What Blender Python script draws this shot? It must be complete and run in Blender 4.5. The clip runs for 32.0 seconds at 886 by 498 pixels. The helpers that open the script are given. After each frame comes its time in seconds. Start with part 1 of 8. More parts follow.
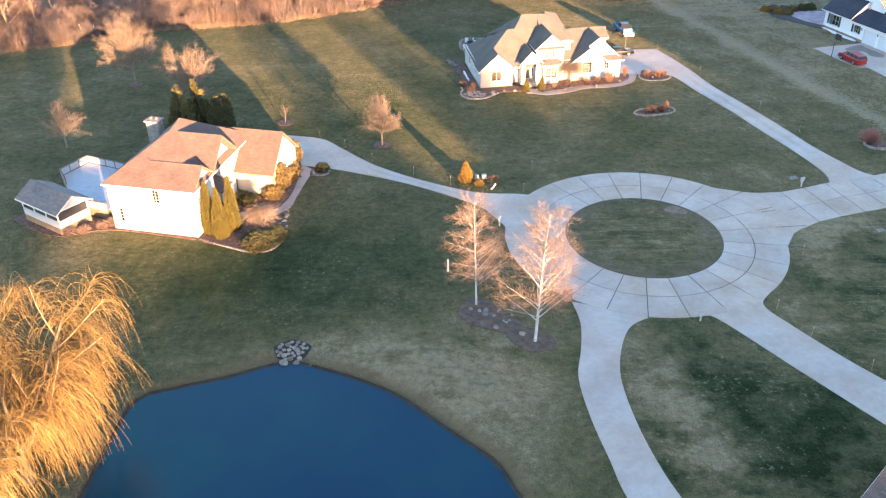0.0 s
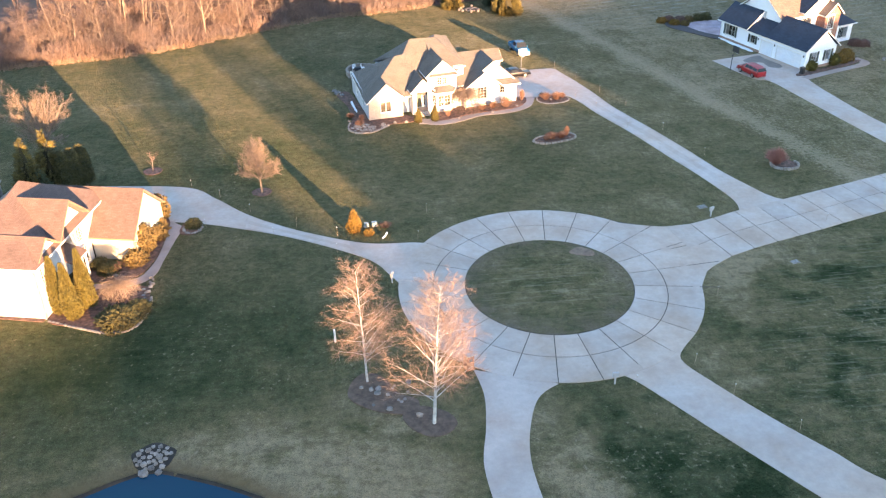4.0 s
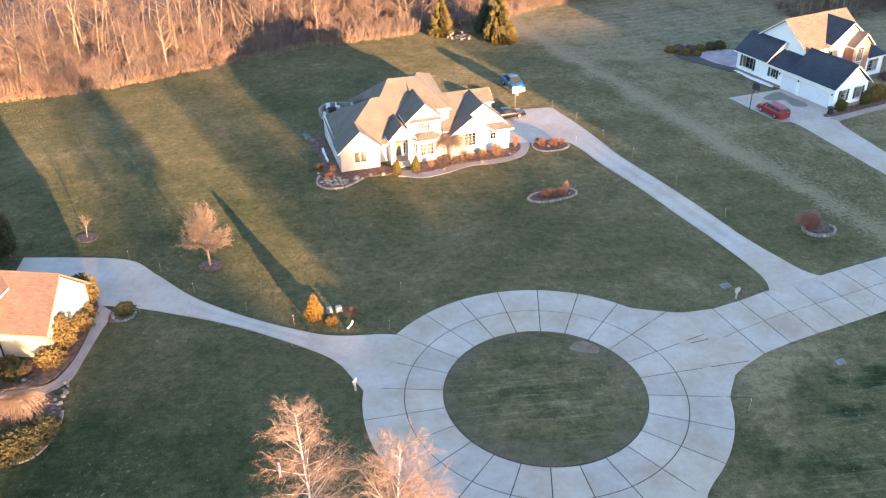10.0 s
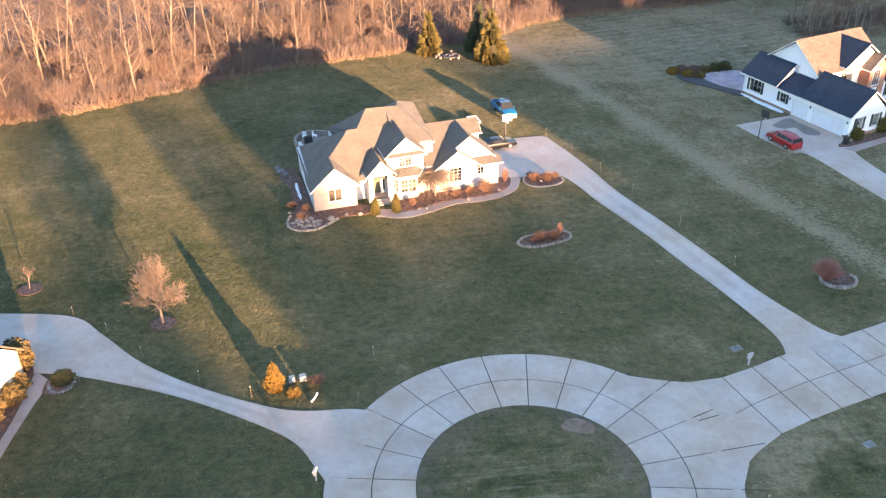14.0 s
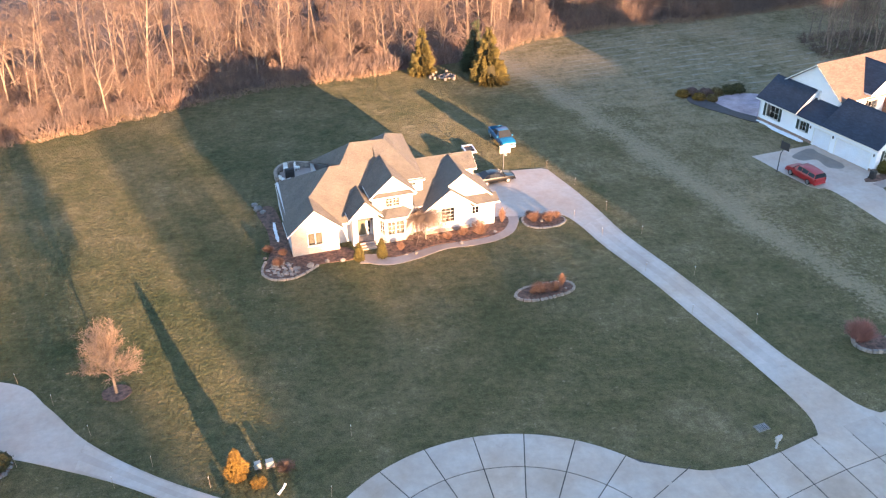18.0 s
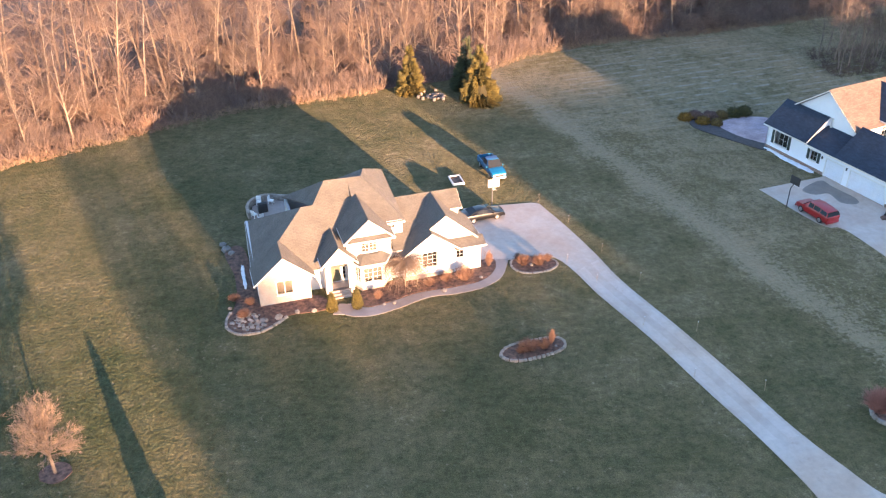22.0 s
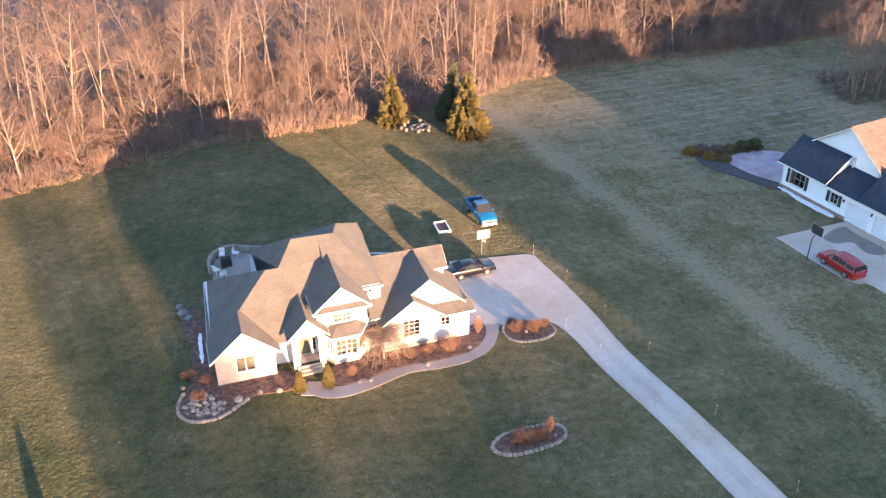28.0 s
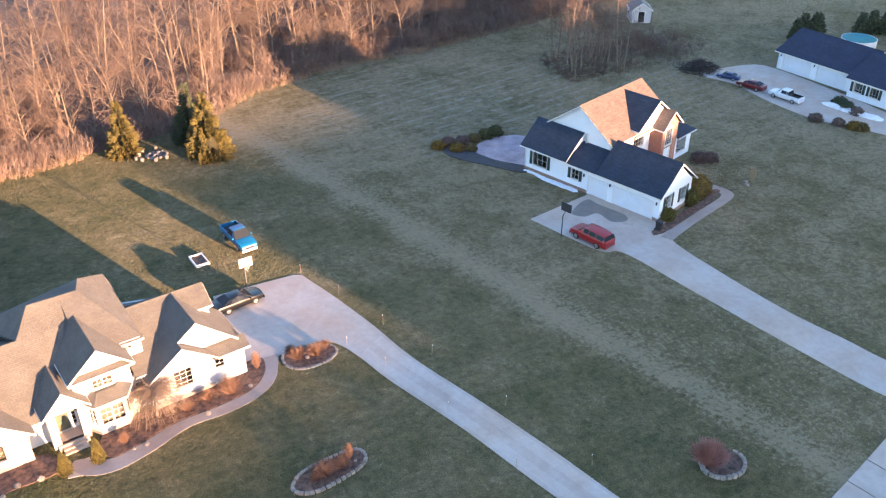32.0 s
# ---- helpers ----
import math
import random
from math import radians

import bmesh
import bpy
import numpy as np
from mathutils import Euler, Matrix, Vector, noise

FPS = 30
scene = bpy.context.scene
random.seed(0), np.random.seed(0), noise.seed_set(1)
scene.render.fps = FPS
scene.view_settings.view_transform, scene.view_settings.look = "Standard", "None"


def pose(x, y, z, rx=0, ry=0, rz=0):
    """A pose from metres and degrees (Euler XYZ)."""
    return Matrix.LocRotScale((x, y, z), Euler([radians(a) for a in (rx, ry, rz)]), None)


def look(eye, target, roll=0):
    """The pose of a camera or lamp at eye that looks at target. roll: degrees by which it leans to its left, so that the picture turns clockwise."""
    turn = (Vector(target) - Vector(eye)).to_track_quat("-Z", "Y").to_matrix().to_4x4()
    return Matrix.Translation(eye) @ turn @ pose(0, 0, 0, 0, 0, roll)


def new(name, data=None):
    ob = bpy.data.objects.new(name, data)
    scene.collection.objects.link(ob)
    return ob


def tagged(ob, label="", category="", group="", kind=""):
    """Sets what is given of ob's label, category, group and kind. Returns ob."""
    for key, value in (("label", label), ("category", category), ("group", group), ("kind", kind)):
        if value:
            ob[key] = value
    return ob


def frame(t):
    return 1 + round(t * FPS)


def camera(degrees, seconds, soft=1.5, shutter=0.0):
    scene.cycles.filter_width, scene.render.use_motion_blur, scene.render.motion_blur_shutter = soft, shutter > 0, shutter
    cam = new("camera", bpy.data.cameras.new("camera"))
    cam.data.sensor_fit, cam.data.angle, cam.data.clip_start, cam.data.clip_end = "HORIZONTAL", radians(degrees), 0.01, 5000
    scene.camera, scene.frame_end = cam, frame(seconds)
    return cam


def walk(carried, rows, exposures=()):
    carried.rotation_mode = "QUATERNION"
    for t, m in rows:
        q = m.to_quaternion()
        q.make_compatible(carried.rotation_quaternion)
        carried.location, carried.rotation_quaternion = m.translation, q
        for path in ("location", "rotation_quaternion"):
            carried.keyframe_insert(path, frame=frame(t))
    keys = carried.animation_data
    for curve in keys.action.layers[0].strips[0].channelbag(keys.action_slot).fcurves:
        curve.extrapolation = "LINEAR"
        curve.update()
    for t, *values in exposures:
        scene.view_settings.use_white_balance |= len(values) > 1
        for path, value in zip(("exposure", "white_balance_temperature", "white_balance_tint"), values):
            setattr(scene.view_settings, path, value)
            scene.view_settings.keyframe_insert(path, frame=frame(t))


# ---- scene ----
# camera and its flight: seconds, x, y, z, yaw, pitch, roll
PATH = [
    (0, 0.00, 0.00, 49.50, -0.00, -31.93, -0.63),
    (0.5, 0.47, 1.20, 49.40, -4.04, -31.85, -0.65),
    (1, 0.94, 2.50, 49.32, -6.65, -31.79, -0.66),
    (1.5, 1.22, 3.84, 49.33, -6.67, -31.79, -0.66),
    (2, 1.68, 5.20, 49.38, -6.60, -31.80, -0.63),
    (3, 2.63, 7.92, 49.38, -6.48, -31.78, -0.71),
    (3.5, 3.04, 9.31, 49.33, -6.44, -31.73, -0.74),
    (5.5, 4.37, 14.95, 49.00, -6.42, -31.67, -0.72),
    (6, 4.78, 16.29, 48.84, -6.40, -31.61, -0.75),
    (7, 5.58, 19.00, 48.61, -6.37, -31.51, -0.79),
    (8, 6.28, 21.86, 48.47, -6.37, -31.48, -0.78),
    (9, 6.94, 24.72, 48.37, -6.37, -31.43, -0.78),
    (10, 7.62, 27.46, 48.20, -6.43, -31.37, -0.78),
    (11, 8.43, 29.99, 48.09, -6.48, -31.34, -0.77),
    (12, 9.30, 32.42, 48.02, -6.46, -31.32, -0.81),
    (13, 10.06, 34.92, 47.93, -6.48, -31.32, -0.81),
    (14, 10.85, 37.46, 47.73, -6.42, -31.18, -0.84),
    (14.5, 11.26, 38.78, 47.61, -6.39, -31.12, -0.85),
    (16.5, 12.44, 43.86, 47.58, -6.32, -31.19, -0.86),
    (17, 12.64, 45.08, 47.53, -6.35, -31.18, -0.80),
    (18, 13.12, 47.51, 47.48, -6.36, -31.14, -0.75),
    (19, 13.88, 49.80, 47.33, -6.31, -31.03, -0.84),
    (20, 14.80, 51.95, 47.37, -6.21, -31.03, -0.93),
    (21, 15.66, 54.18, 48.04, -6.15, -31.41, -0.76),
    (22, 16.27, 56.24, 48.31, -6.17, -31.56, -0.68),
    (23, 16.66, 58.37, 48.20, -6.30, -31.52, -0.66),
    (24, 16.94, 60.52, 48.18, -6.42, -31.55, -0.65),
    (25, 17.17, 62.65, 48.20, -6.56, -31.60, -0.57),
    (26, 17.47, 64.69, 48.08, -6.69, -31.53, -0.52),
    (26.5, 17.64, 65.62, 47.97, -6.75, -31.41, -0.54),
    (28.5, 18.33, 68.12, 48.00, -7.04, -31.44, -0.46),
    (29, 18.44, 68.55, 47.90, -7.14, -31.42, -0.43),
    (29.5, 18.49, 68.98, 47.82, -7.25, -31.41, -0.38),
    (30, 18.43, 69.47, 47.78, -7.65, -31.43, -0.28),
    (30.5, 18.51, 69.83, 47.81, -10.82, -31.46, -0.24),
    (31, 18.53, 70.11, 47.93, -14.99, -31.50, -0.13),
    (31.5, 18.46, 70.43, 48.06, -19.71, -31.57, -0.04),
    (32, 18.59, 70.75, 48.13, -25.36, -31.61, 0.03),
]


def flight_pose(x, y, z, yaw, pitch, roll):
    a, b = radians(yaw), radians(pitch)
    way = Vector((-math.sin(a) * math.cos(b), math.cos(a) * math.cos(b), math.sin(b)))
    eye = Vector((x, y, z))
    return look(eye, eye + way * 10, roll)


cam = camera(54.3, 32.0, soft=1.25)
walk(cam, [(r[0], flight_pose(*r[1:])) for r in PATH], exposures=[(0.0, 3.16, 6550, 18), (9.0, 3.07, 6570, 18), (15.0, 3.01, 6550, 20), (24.0, 2.94, 6220, 22), (32.0, 2.92, 6180, 22)])

# ---- world and light: low sun behind the camera, clear sky ----
SUN_WAY = Vector((-0.407, 0.914, -0.088)).normalized()
world = bpy.data.worlds.new("world")
scene.world = world
world.use_nodes = True
wn = world.node_tree
sky = wn.nodes.new("ShaderNodeTexSky")
sky.sky_type, sky.sun_disc = "NISHITA", False
sky.sun_elevation, sky.sun_rotation = radians(5.0), radians(156)
sky.air_density, sky.dust_density, sky.ozone_density = 1.0, 0.5, 2.1
wn.links.new(sky.outputs[0], wn.nodes["Background"].inputs[0])
wn.nodes["Background"].inputs[1].default_value = 0.15
sun_data = bpy.data.lights.new("sun", "SUN")
sun_data.energy, sun_data.angle, sun_data.color = 4.6, radians(0.5), (1.0, 0.60, 0.30)
sun = new("sun", sun_data)
sun.matrix_world = look((60, -120, 60), Vector((60, -120, 60)) + SUN_WAY)

# ---- materials ----
def nodes_of(name):
    m = bpy.data.materials.new(name)
    m.use_nodes = True
    t = m.node_tree
    return m, t, t.nodes["Principled BSDF"]


def add(t, kind, **inputs):
    n = t.nodes.new(kind)
    for k, v in inputs.items():
        key = k.replace("_", " ")
        n.inputs[key].default_value = v
    return n


def noise_tex(t, scale, detail=4.0, rough=0.55, coords="Object", stretch=None, turn=0.0):
    tc = t.nodes.new("ShaderNodeTexCoord")
    n = t.nodes.new("ShaderNodeTexNoise")
    n.inputs["Scale"].default_value, n.inputs["Detail"].default_value, n.inputs["Roughness"].default_value = scale, detail, rough
    if stretch:
        mp = t.nodes.new("ShaderNodeMapping")
        mp.inputs["Scale"].default_value = stretch
        mp.inputs["Rotation"].default_value = (0, 0, radians(turn))
        t.links.new(tc.outputs[coords], mp.inputs["Vector"])
        t.links.new(mp.outputs[0], n.inputs["Vector"])
    else:
        t.links.new(tc.outputs[coords], n.inputs["Vector"])
    return n.outputs["Fac"]


def ramp(t, fac, stops):
    r = t.nodes.new("ShaderNodeValToRGB")
    e = r.color_ramp.elements
    while len(e) < len(stops):
        e.new(0.5)
    for el, (pos, col) in zip(e, stops):
        el.position, el.color = pos, (*col, 1) if len(col) == 3 else col
    t.links.new(fac, r.inputs[0])
    return r.outputs[0]


def mix(t, a, b, fac, mode="MIX"):
    n = t.nodes.new("ShaderNodeMix")
    n.data_type, n.blend_type = "RGBA", mode
    for sock, v in ((n.inputs[0], fac), (n.inputs[6], a), (n.inputs[7], b)):
        if isinstance(v, bpy.types.NodeSocket):
            t.links.new(v, sock)
        elif isinstance(v, (int, float)):
            sock.default_value = v
        else:
            sock.default_value = (*v, 1)
    return n.outputs[2]


def bump(t, p, height, strength=0.4, distance=0.05):
    b = t.nodes.new("ShaderNodeBump")
    b.inputs["Strength"].default_value, b.inputs["Distance"].default_value = strength, distance
    t.links.new(height, b.inputs["Height"])
    t.links.new(b.outputs[0], p.inputs["Normal"])


def simple(name, col, col2=None, scale=3.0, rough=0.8, metal=0.0, bump_s=0.2, fine=40.0, rand=0.0, coords="Object", island=0.0):
    """Two-scale variation between two colours, with fine relief."""
    m, t, p = nodes_of(name)
    col2 = col2 or tuple(c * 0.75 for c in col)
    a = noise_tex(t, scale, coords=coords)
    c = ramp(t, a, [(0.35, col), (0.68, col2)])
    f = noise_tex(t, fine, 3.0, coords=coords)
    c = mix(t, c, ramp(t, f, [(0.3, (0.72, 0.72, 0.72)), (0.7, (1.12, 1.12, 1.12))]), 0.8, "MULTIPLY")
    c = mix(t, c, ramp(t, noise_tex(t, 0.11, 4.0, 0.6), [(0.40, (0.97, 1.0, 1.04)), (0.60, (1.07, 0.99, 0.92))]), 1.0, "MULTIPLY")
    if rand:
        oi = t.nodes.new("ShaderNodeObjectInfo")
        c = mix(t, c, ramp(t, oi.outputs["Random"], [(0.0, (1 - rand,) * 3), (1.0, (1 + rand,) * 3)]), 1.0, "MULTIPLY")
    if island:
        gi = t.nodes.new("ShaderNodeNewGeometry")
        c = mix(t, c, ramp(t, gi.outputs["Random Per Island"], [(0.0, (1 - island,) * 3), (1.0, (1 + island,) * 3)]), 1.0, "MULTIPLY")
    t.links.new(c, p.inputs["Base Color"])
    p.inputs["Roughness"].default_value, p.inputs["Metallic"].default_value = rough, metal
    if bump_s:
        bump(t, p, f, bump_s, 0.02)
    return m


def grass_normal(t, p, lean=7.0, relief=0.0, cell=0.03):
    """Blades stand every way: the shading normal leans at random from tuft to tuft."""
    tc = t.nodes.new("ShaderNodeTexCoord")
    sn = t.nodes.new("ShaderNodeVectorMath")
    sn.operation = "SNAP"
    sn.inputs[1].default_value = (cell, cell, cell)
    t.links.new(tc.outputs["Object"], sn.inputs[0])
    wn3 = t.nodes.new("ShaderNodeTexWhiteNoise")
    t.links.new(sn.outputs[0], wn3.inputs["Vector"])
    sb = t.nodes.new("ShaderNodeVectorMath")
    sb.operation = "SUBTRACT"
    sb.inputs[1].default_value = (0.5, 0.5, 0.5)
    t.links.new(wn3.outputs["Color"], sb.inputs[0])
    ml = t.nodes.new("ShaderNodeVectorMath")
    ml.operation = "MULTIPLY"
    ml.inputs[1].default_value = (lean, lean, 0.5)
    t.links.new(sb.outputs[0], ml.inputs[0])
    ge = t.nodes.new("ShaderNodeNewGeometry")
    ad = t.nodes.new("ShaderNodeVectorMath")
    ad.operation = "ADD"
    t.links.new(ml.outputs[0], ad.inputs[0])
    if relief:
        bp = t.nodes.new("ShaderNodeBump")
        bp.inputs["Strength"].default_value, bp.inputs["Distance"].default_value = 1.0, relief
        t.links.new(noise_tex(t, 2.6, 3.0, 0.6), bp.inputs["Height"])
        sc = t.nodes.new("ShaderNodeVectorMath")
        sc.operation = "MULTIPLY"
        sc.inputs[1].default_value = (5.0, 5.0, 1.0)
        t.links.new(bp.outputs[0], sc.inputs[0])
        t.links.new(sc.outputs[0], ad.inputs[1])
    else:
        t.links.new(ge.outputs["Normal"], ad.inputs[1])
    no = t.nodes.new("ShaderNodeVectorMath")
    no.operation = "NORMALIZE"
    t.links.new(ad.outputs[0], no.inputs[0])
    t.links.new(no.outputs[0], p.inputs["Normal"])
    return no.outputs[0]


def lawn_material(name="lawn", bias=0.0):
    """Winter turf: green, straw and bare patches at several scales, raked along one way."""
    m, t, p = nodes_of(name)
    big = noise_tex(t, 0.028, 4.0, 0.6)
    mid = noise_tex(t, 0.13, 5.0, 0.65)
    rake = noise_tex(t, 1.5, 6.0, 0.75, stretch=(0.12, 1.0, 1.0), turn=24)
    clump = noise_tex(t, 0.42, 7.0, 0.68)
    fine = noise_tex(t, 1.3, 7.0, 0.72)
    blade = noise_tex(t, 9.0, 7.0, 0.85)
    tc = t.nodes.new("ShaderNodeTexCoord")
    sx = t.nodes.new("ShaderNodeSeparateXYZ")
    t.links.new(tc.outputs["Object"], sx.inputs[0])

    def math_node(op, a, b=None, c=None, clamp=False):
        n = t.nodes.new("ShaderNodeMath")
        n.operation, n.use_clamp = op, clamp
        for sock, v in zip(n.inputs, (a, b, c)):
            if v is None:
                continue
            if isinstance(v, bpy.types.NodeSocket):
                t.links.new(v, sock)
            else:
                sock.default_value = v
        return n.outputs[0]

    def patch(x, y, rx, ry, weight):
        """A worn patch round a point, fading outward."""
        a = math_node("DIVIDE", math_node("SUBTRACT", sx.outputs["X"], x), rx)
        b = math_node("DIVIDE", math_node("SUBTRACT", sx.outputs["Y"], y), ry)
        r2 = math_node("ADD", math_node("MULTIPLY", a, a), math_node("MULTIPLY", b, b))
        return math_node("MULTIPLY", math_node("SUBTRACT", 1.0, math_node("SQRT", r2), clamp=True), weight)
    # east lawns are worn paler than the west ones
    mr = t.nodes.new("ShaderNodeMapRange")
    mr.inputs["From Min"].default_value, mr.inputs["From Max"].default_value = 5.0, 75.0
    mr.inputs["To Min"].default_value, mr.inputs["To Max"].default_value = -0.06 + bias, 0.13 + bias
    t.links.new(sx.outputs["X"], mr.inputs["Value"])
    # a worn strip runs beside the long drive
    d = math_node("ADD", math_node("MULTIPLY", sx.outputs["X"], 0.955), math_node("MULTIPLY", sx.outputs["Y"], 0.297))
    d = math_node("ADD", d, math_node("MULTIPLY", mid, 3.5))
    off = math_node("ABSOLUTE", math_node("SUBTRACT", d, 93.6))
    rough = math_node("MULTIPLY", math_node("ADD", math_node("SUBTRACT", d, 91.0), 0.0), 0.45, clamp=True)
    strip = math_node("MULTIPLY", math_node("SUBTRACT", 1.0, math_node("DIVIDE", off, 3.2), clamp=True), 0.22)
    w = math_node("ADD", math_node("MULTIPLY", big, 0.4), math_node("MULTIPLY", mid, 0.6))
    w = math_node("ADD", w, math_node("MULTIPLY", rake, 0.10))
    w = math_node("ADD", w, math_node("MULTIPLY", clump, 0.52))
    w = math_node("ADD", math_node("ADD", math_node("ADD", w, mr.outputs[0]), math_node("MULTIPLY", strip, 0.5)), math_node("MULTIPLY", rough, 0.045))
    for spot in ((1.0, 57.0, 17.0, 15.0, 0.40), (-13.0, 61.5, 14.0, 5.0, 0.36), (22.2, 81.8, 10.0, 10.0, 0.02), (52.0, 178.0, 24.0, 18.0, 0.18), (10.0, 152.0, 34.0, 22.0, 0.05), (42.0, 108.0, 26.0, 16.0, -0.06), (56.0, 74.0, 24.0, 20.0, -0.30), (24.0, 56.0, 9.0, 12.0, -0.16), (-18.0, 75.0, 25.0, 15.0, -0.32),
                 (18.3, 58.5, 4.0, 8.0, 0.42), (21.0, 50.0, 4.0, 8.0, 0.42), (28.5, 51.5, 8.0, 10.0, -0.30), (41.0, 81.0, 5.0, 9.0, 0.36), (48.0, 84.5, 10.0, 4.5, 0.34), (35.5, 66.5, 5.0, 5.0, 0.25), (-6.0, 118.0, 24.0, 20.0, -0.14), (60.0, 108.0, 22.0, 24.0, -0.16)):
        w = math_node("ADD", w, patch(*spot))
    # patchy turf: deep green growth beside bald straw
    ragged = math_node("ADD", patch(58.0, 66.0, 34.0, 30.0, 1.6), math_node("ADD", patch(24.0, 50.0, 15.0, 22.0, 1.6), math_node("ADD", patch(22.2, 81.8, 11.0, 11.0, 0.4), patch(-2.0, 60.0, 22.0, 14.0, 0.8))), clamp=True)
    sward = noise_tex(t, 0.24, 6.0, 0.64, stretch=(0.8, 1.0, 1.0), turn=20)
    w = math_node("ADD", w, math_node("MULTIPLY", ragged, math_node("MINIMUM", math_node("MULTIPLY", math_node("SUBTRACT", sward, 0.53), 2.5), 0.05)))
    c = ramp(t, math_node("SUBTRACT", w, 0.275), [(0.06, (0.034, 0.054, 0.028)), (0.24, (0.072, 0.090, 0.050)), (0.47, (0.142, 0.138, 0.082)), (0.60, (0.188, 0.172, 0.110)), (0.80, (0.29, 0.252, 0.182))])
    c = mix(t, c, ramp(t, fine, [(0.30, (0.58, 0.59, 0.58)), (0.70, (1.42, 1.40, 1.34))]), 0.85, "MULTIPLY")
    c = mix(t, c, ramp(t, blade, [(0.32, (0.36, 0.36, 0.36)), (0.68, (1.66, 1.64, 1.58))]), 0.85, "MULTIPLY")
    # thin raked lines of straw, crossing, where the turf is worn
    one = noise_tex(t, 2.4, 2.0, 0.6, stretch=(0.07, 1.0, 1.0), turn=-52)
    two = noise_tex(t, 2.4, 2.0, 0.6, stretch=(0.09, 1.0, 1.0), turn=48)
    line = math_node("MULTIPLY", math_node("SUBTRACT", math_node("MAXIMUM", one, two), 0.57), 11.0, clamp=True)
    worn = math_node("MULTIPLY", math_node("SUBTRACT", noise_tex(t, 0.07, 4.0, 0.6), 0.42), 5.0, clamp=True)
    worn = math_node("ADD", math_node("ADD", math_node("MULTIPLY", worn, 0.12), patch(62.0, 70.0, 30.0, 24.0, 0.7)), patch(22.2, 81.8, 11.0, 11.0, 0.6))
    worn = math_node("ADD", worn, math_node("MULTIPLY", strip, 1.6))
    c = mix(t, c, (0.36, 0.335, 0.265), math_node("MULTIPLY", line, math_node("MULTIPLY", worn, math_node("MULTIPLY", fine, 1.2)), clamp=True))
    # coarse pale tufts thick on the worn strip
    tuft = noise_tex(t, 2.3, 3.0, 0.6)
    w_field = math_node("MULTIPLY", rough, 0.085)
    bald = math_node("ADD", patch(60.0, 68.0, 30.0, 24.0, 0.07), math_node("ADD", patch(23.0, 52.0, 13.0, 18.0, 0.06), patch(0.0, 58.0, 20.0, 14.0, 0.08)))
    bald = math_node("MULTIPLY", bald, math_node("MULTIPLY", math_node("SUBTRACT", noise_tex(t, 0.22, 4.0, 0.6), 0.36), 4.5, clamp=True))
    thick = math_node("ADD", math_node("ADD", math_node("ADD", math_node("MULTIPLY", strip, 0.95), w_field), bald), math_node("MULTIPLY", math_node("SUBTRACT", mid, 0.40, clamp=True), 0.32))
    tuft = math_node("MULTIPLY", math_node("SUBTRACT", math_node("ADD", tuft, thick), 0.655), 8.0, clamp=True)
    c = mix(t, c, (0.36, 0.315, 0.235), math_node("MULTIPLY", tuft, 0.62))
    # mown rows of cut straw on the far field
    row = t.nodes.new("ShaderNodeMath")
    row.operation = "FRACT"
    t.links.new(math_node("DIVIDE", math_node("ADD", math_node("ADD", math_node("MULTIPLY", sx.outputs["X"], -0.22), math_node("MULTIPLY", sx.outputs["Y"], 0.975)), math_node("MULTIPLY", clump, 0.8)), 2.1), row.inputs[0])
    row = math_node("MULTIPLY", math_node("SUBTRACT", 0.2, math_node("ABSOLUTE", math_node("SUBTRACT", row.outputs[0], 0.5))), 9.0, clamp=True)
    row = math_node("MULTIPLY", row, math_node("MULTIPLY", math_node("SUBTRACT", noise_tex(t, 0.55, 3.0, 0.6), 0.44), 6.0, clamp=True))
    field = math_node("ADD", patch(66.0, 182.0, 36.0, 28.0, 2.4), patch(95.0, 168.0, 34.0, 30.0, 1.8))
    c = mix(t, c, (0.34, 0.315, 0.26), math_node("MULTIPLY", math_node("MULTIPLY", math_node("MULTIPLY", row, field), math_node("ADD", math_node("MULTIPLY", tuft, 0.6), 0.55)), 1.0, clamp=True))
    # dead straw on the pond's bank
    bank = math_node("MULTIPLY", math_node("SUBTRACT", math_node("MULTIPLY", sx.outputs["Z"], -1.0), 0.03), 3.6, clamp=True)
    c = mix(t, c, mix(t, (0.30, 0.235, 0.145), (0.13, 0.105, 0.065), blade), math_node("MULTIPLY", bank, math_node("ADD", math_node("MULTIPLY", fine, 0.9), 0.3), clamp=True))
    # brown trodden rim inside the turning circle
    ex, ey = math_node("SUBTRACT", sx.outputs["X"], 22.2), math_node("SUBTRACT", sx.outputs["Y"], 81.8)
    rad = math_node("SQRT", math_node("ADD", math_node("MULTIPLY", ex, ex), math_node("MULTIPLY", ey, ey)))
    rim = math_node("MULTIPLY", math_node("DIVIDE", math_node("SUBTRACT", rad, 5.4), 3.2, clamp=True), math_node("LESS_THAN", rad, 9.0))
    rim = math_node("MULTIPLY", rim, math_node("MULTIPLY", math_node("SUBTRACT", clump, 0.36), 4.0, clamp=True), clamp=True)
    c = mix(t, c, mix(t, (0.27, 0.235, 0.20), (0.13, 0.108, 0.088), blade), math_node("MULTIPLY", rim, 0.8))
    t.links.new(c, p.inputs["Base Color"])
    p.inputs["Roughness"].default_value = 0.95
    p.inputs["Specular IOR Level"].default_value = 0.05
    blades = grass_normal(t, p, 5.0, 0.3)
    # waxy blades: a broad gloss beside the matt body
    wax = t.nodes.new("ShaderNodeBsdfGlossy")
    wax.inputs["Roughness"].default_value = 0.9
    t.links.new(c, wax.inputs["Color"])
    t.links.new(blades, wax.inputs["Normal"])
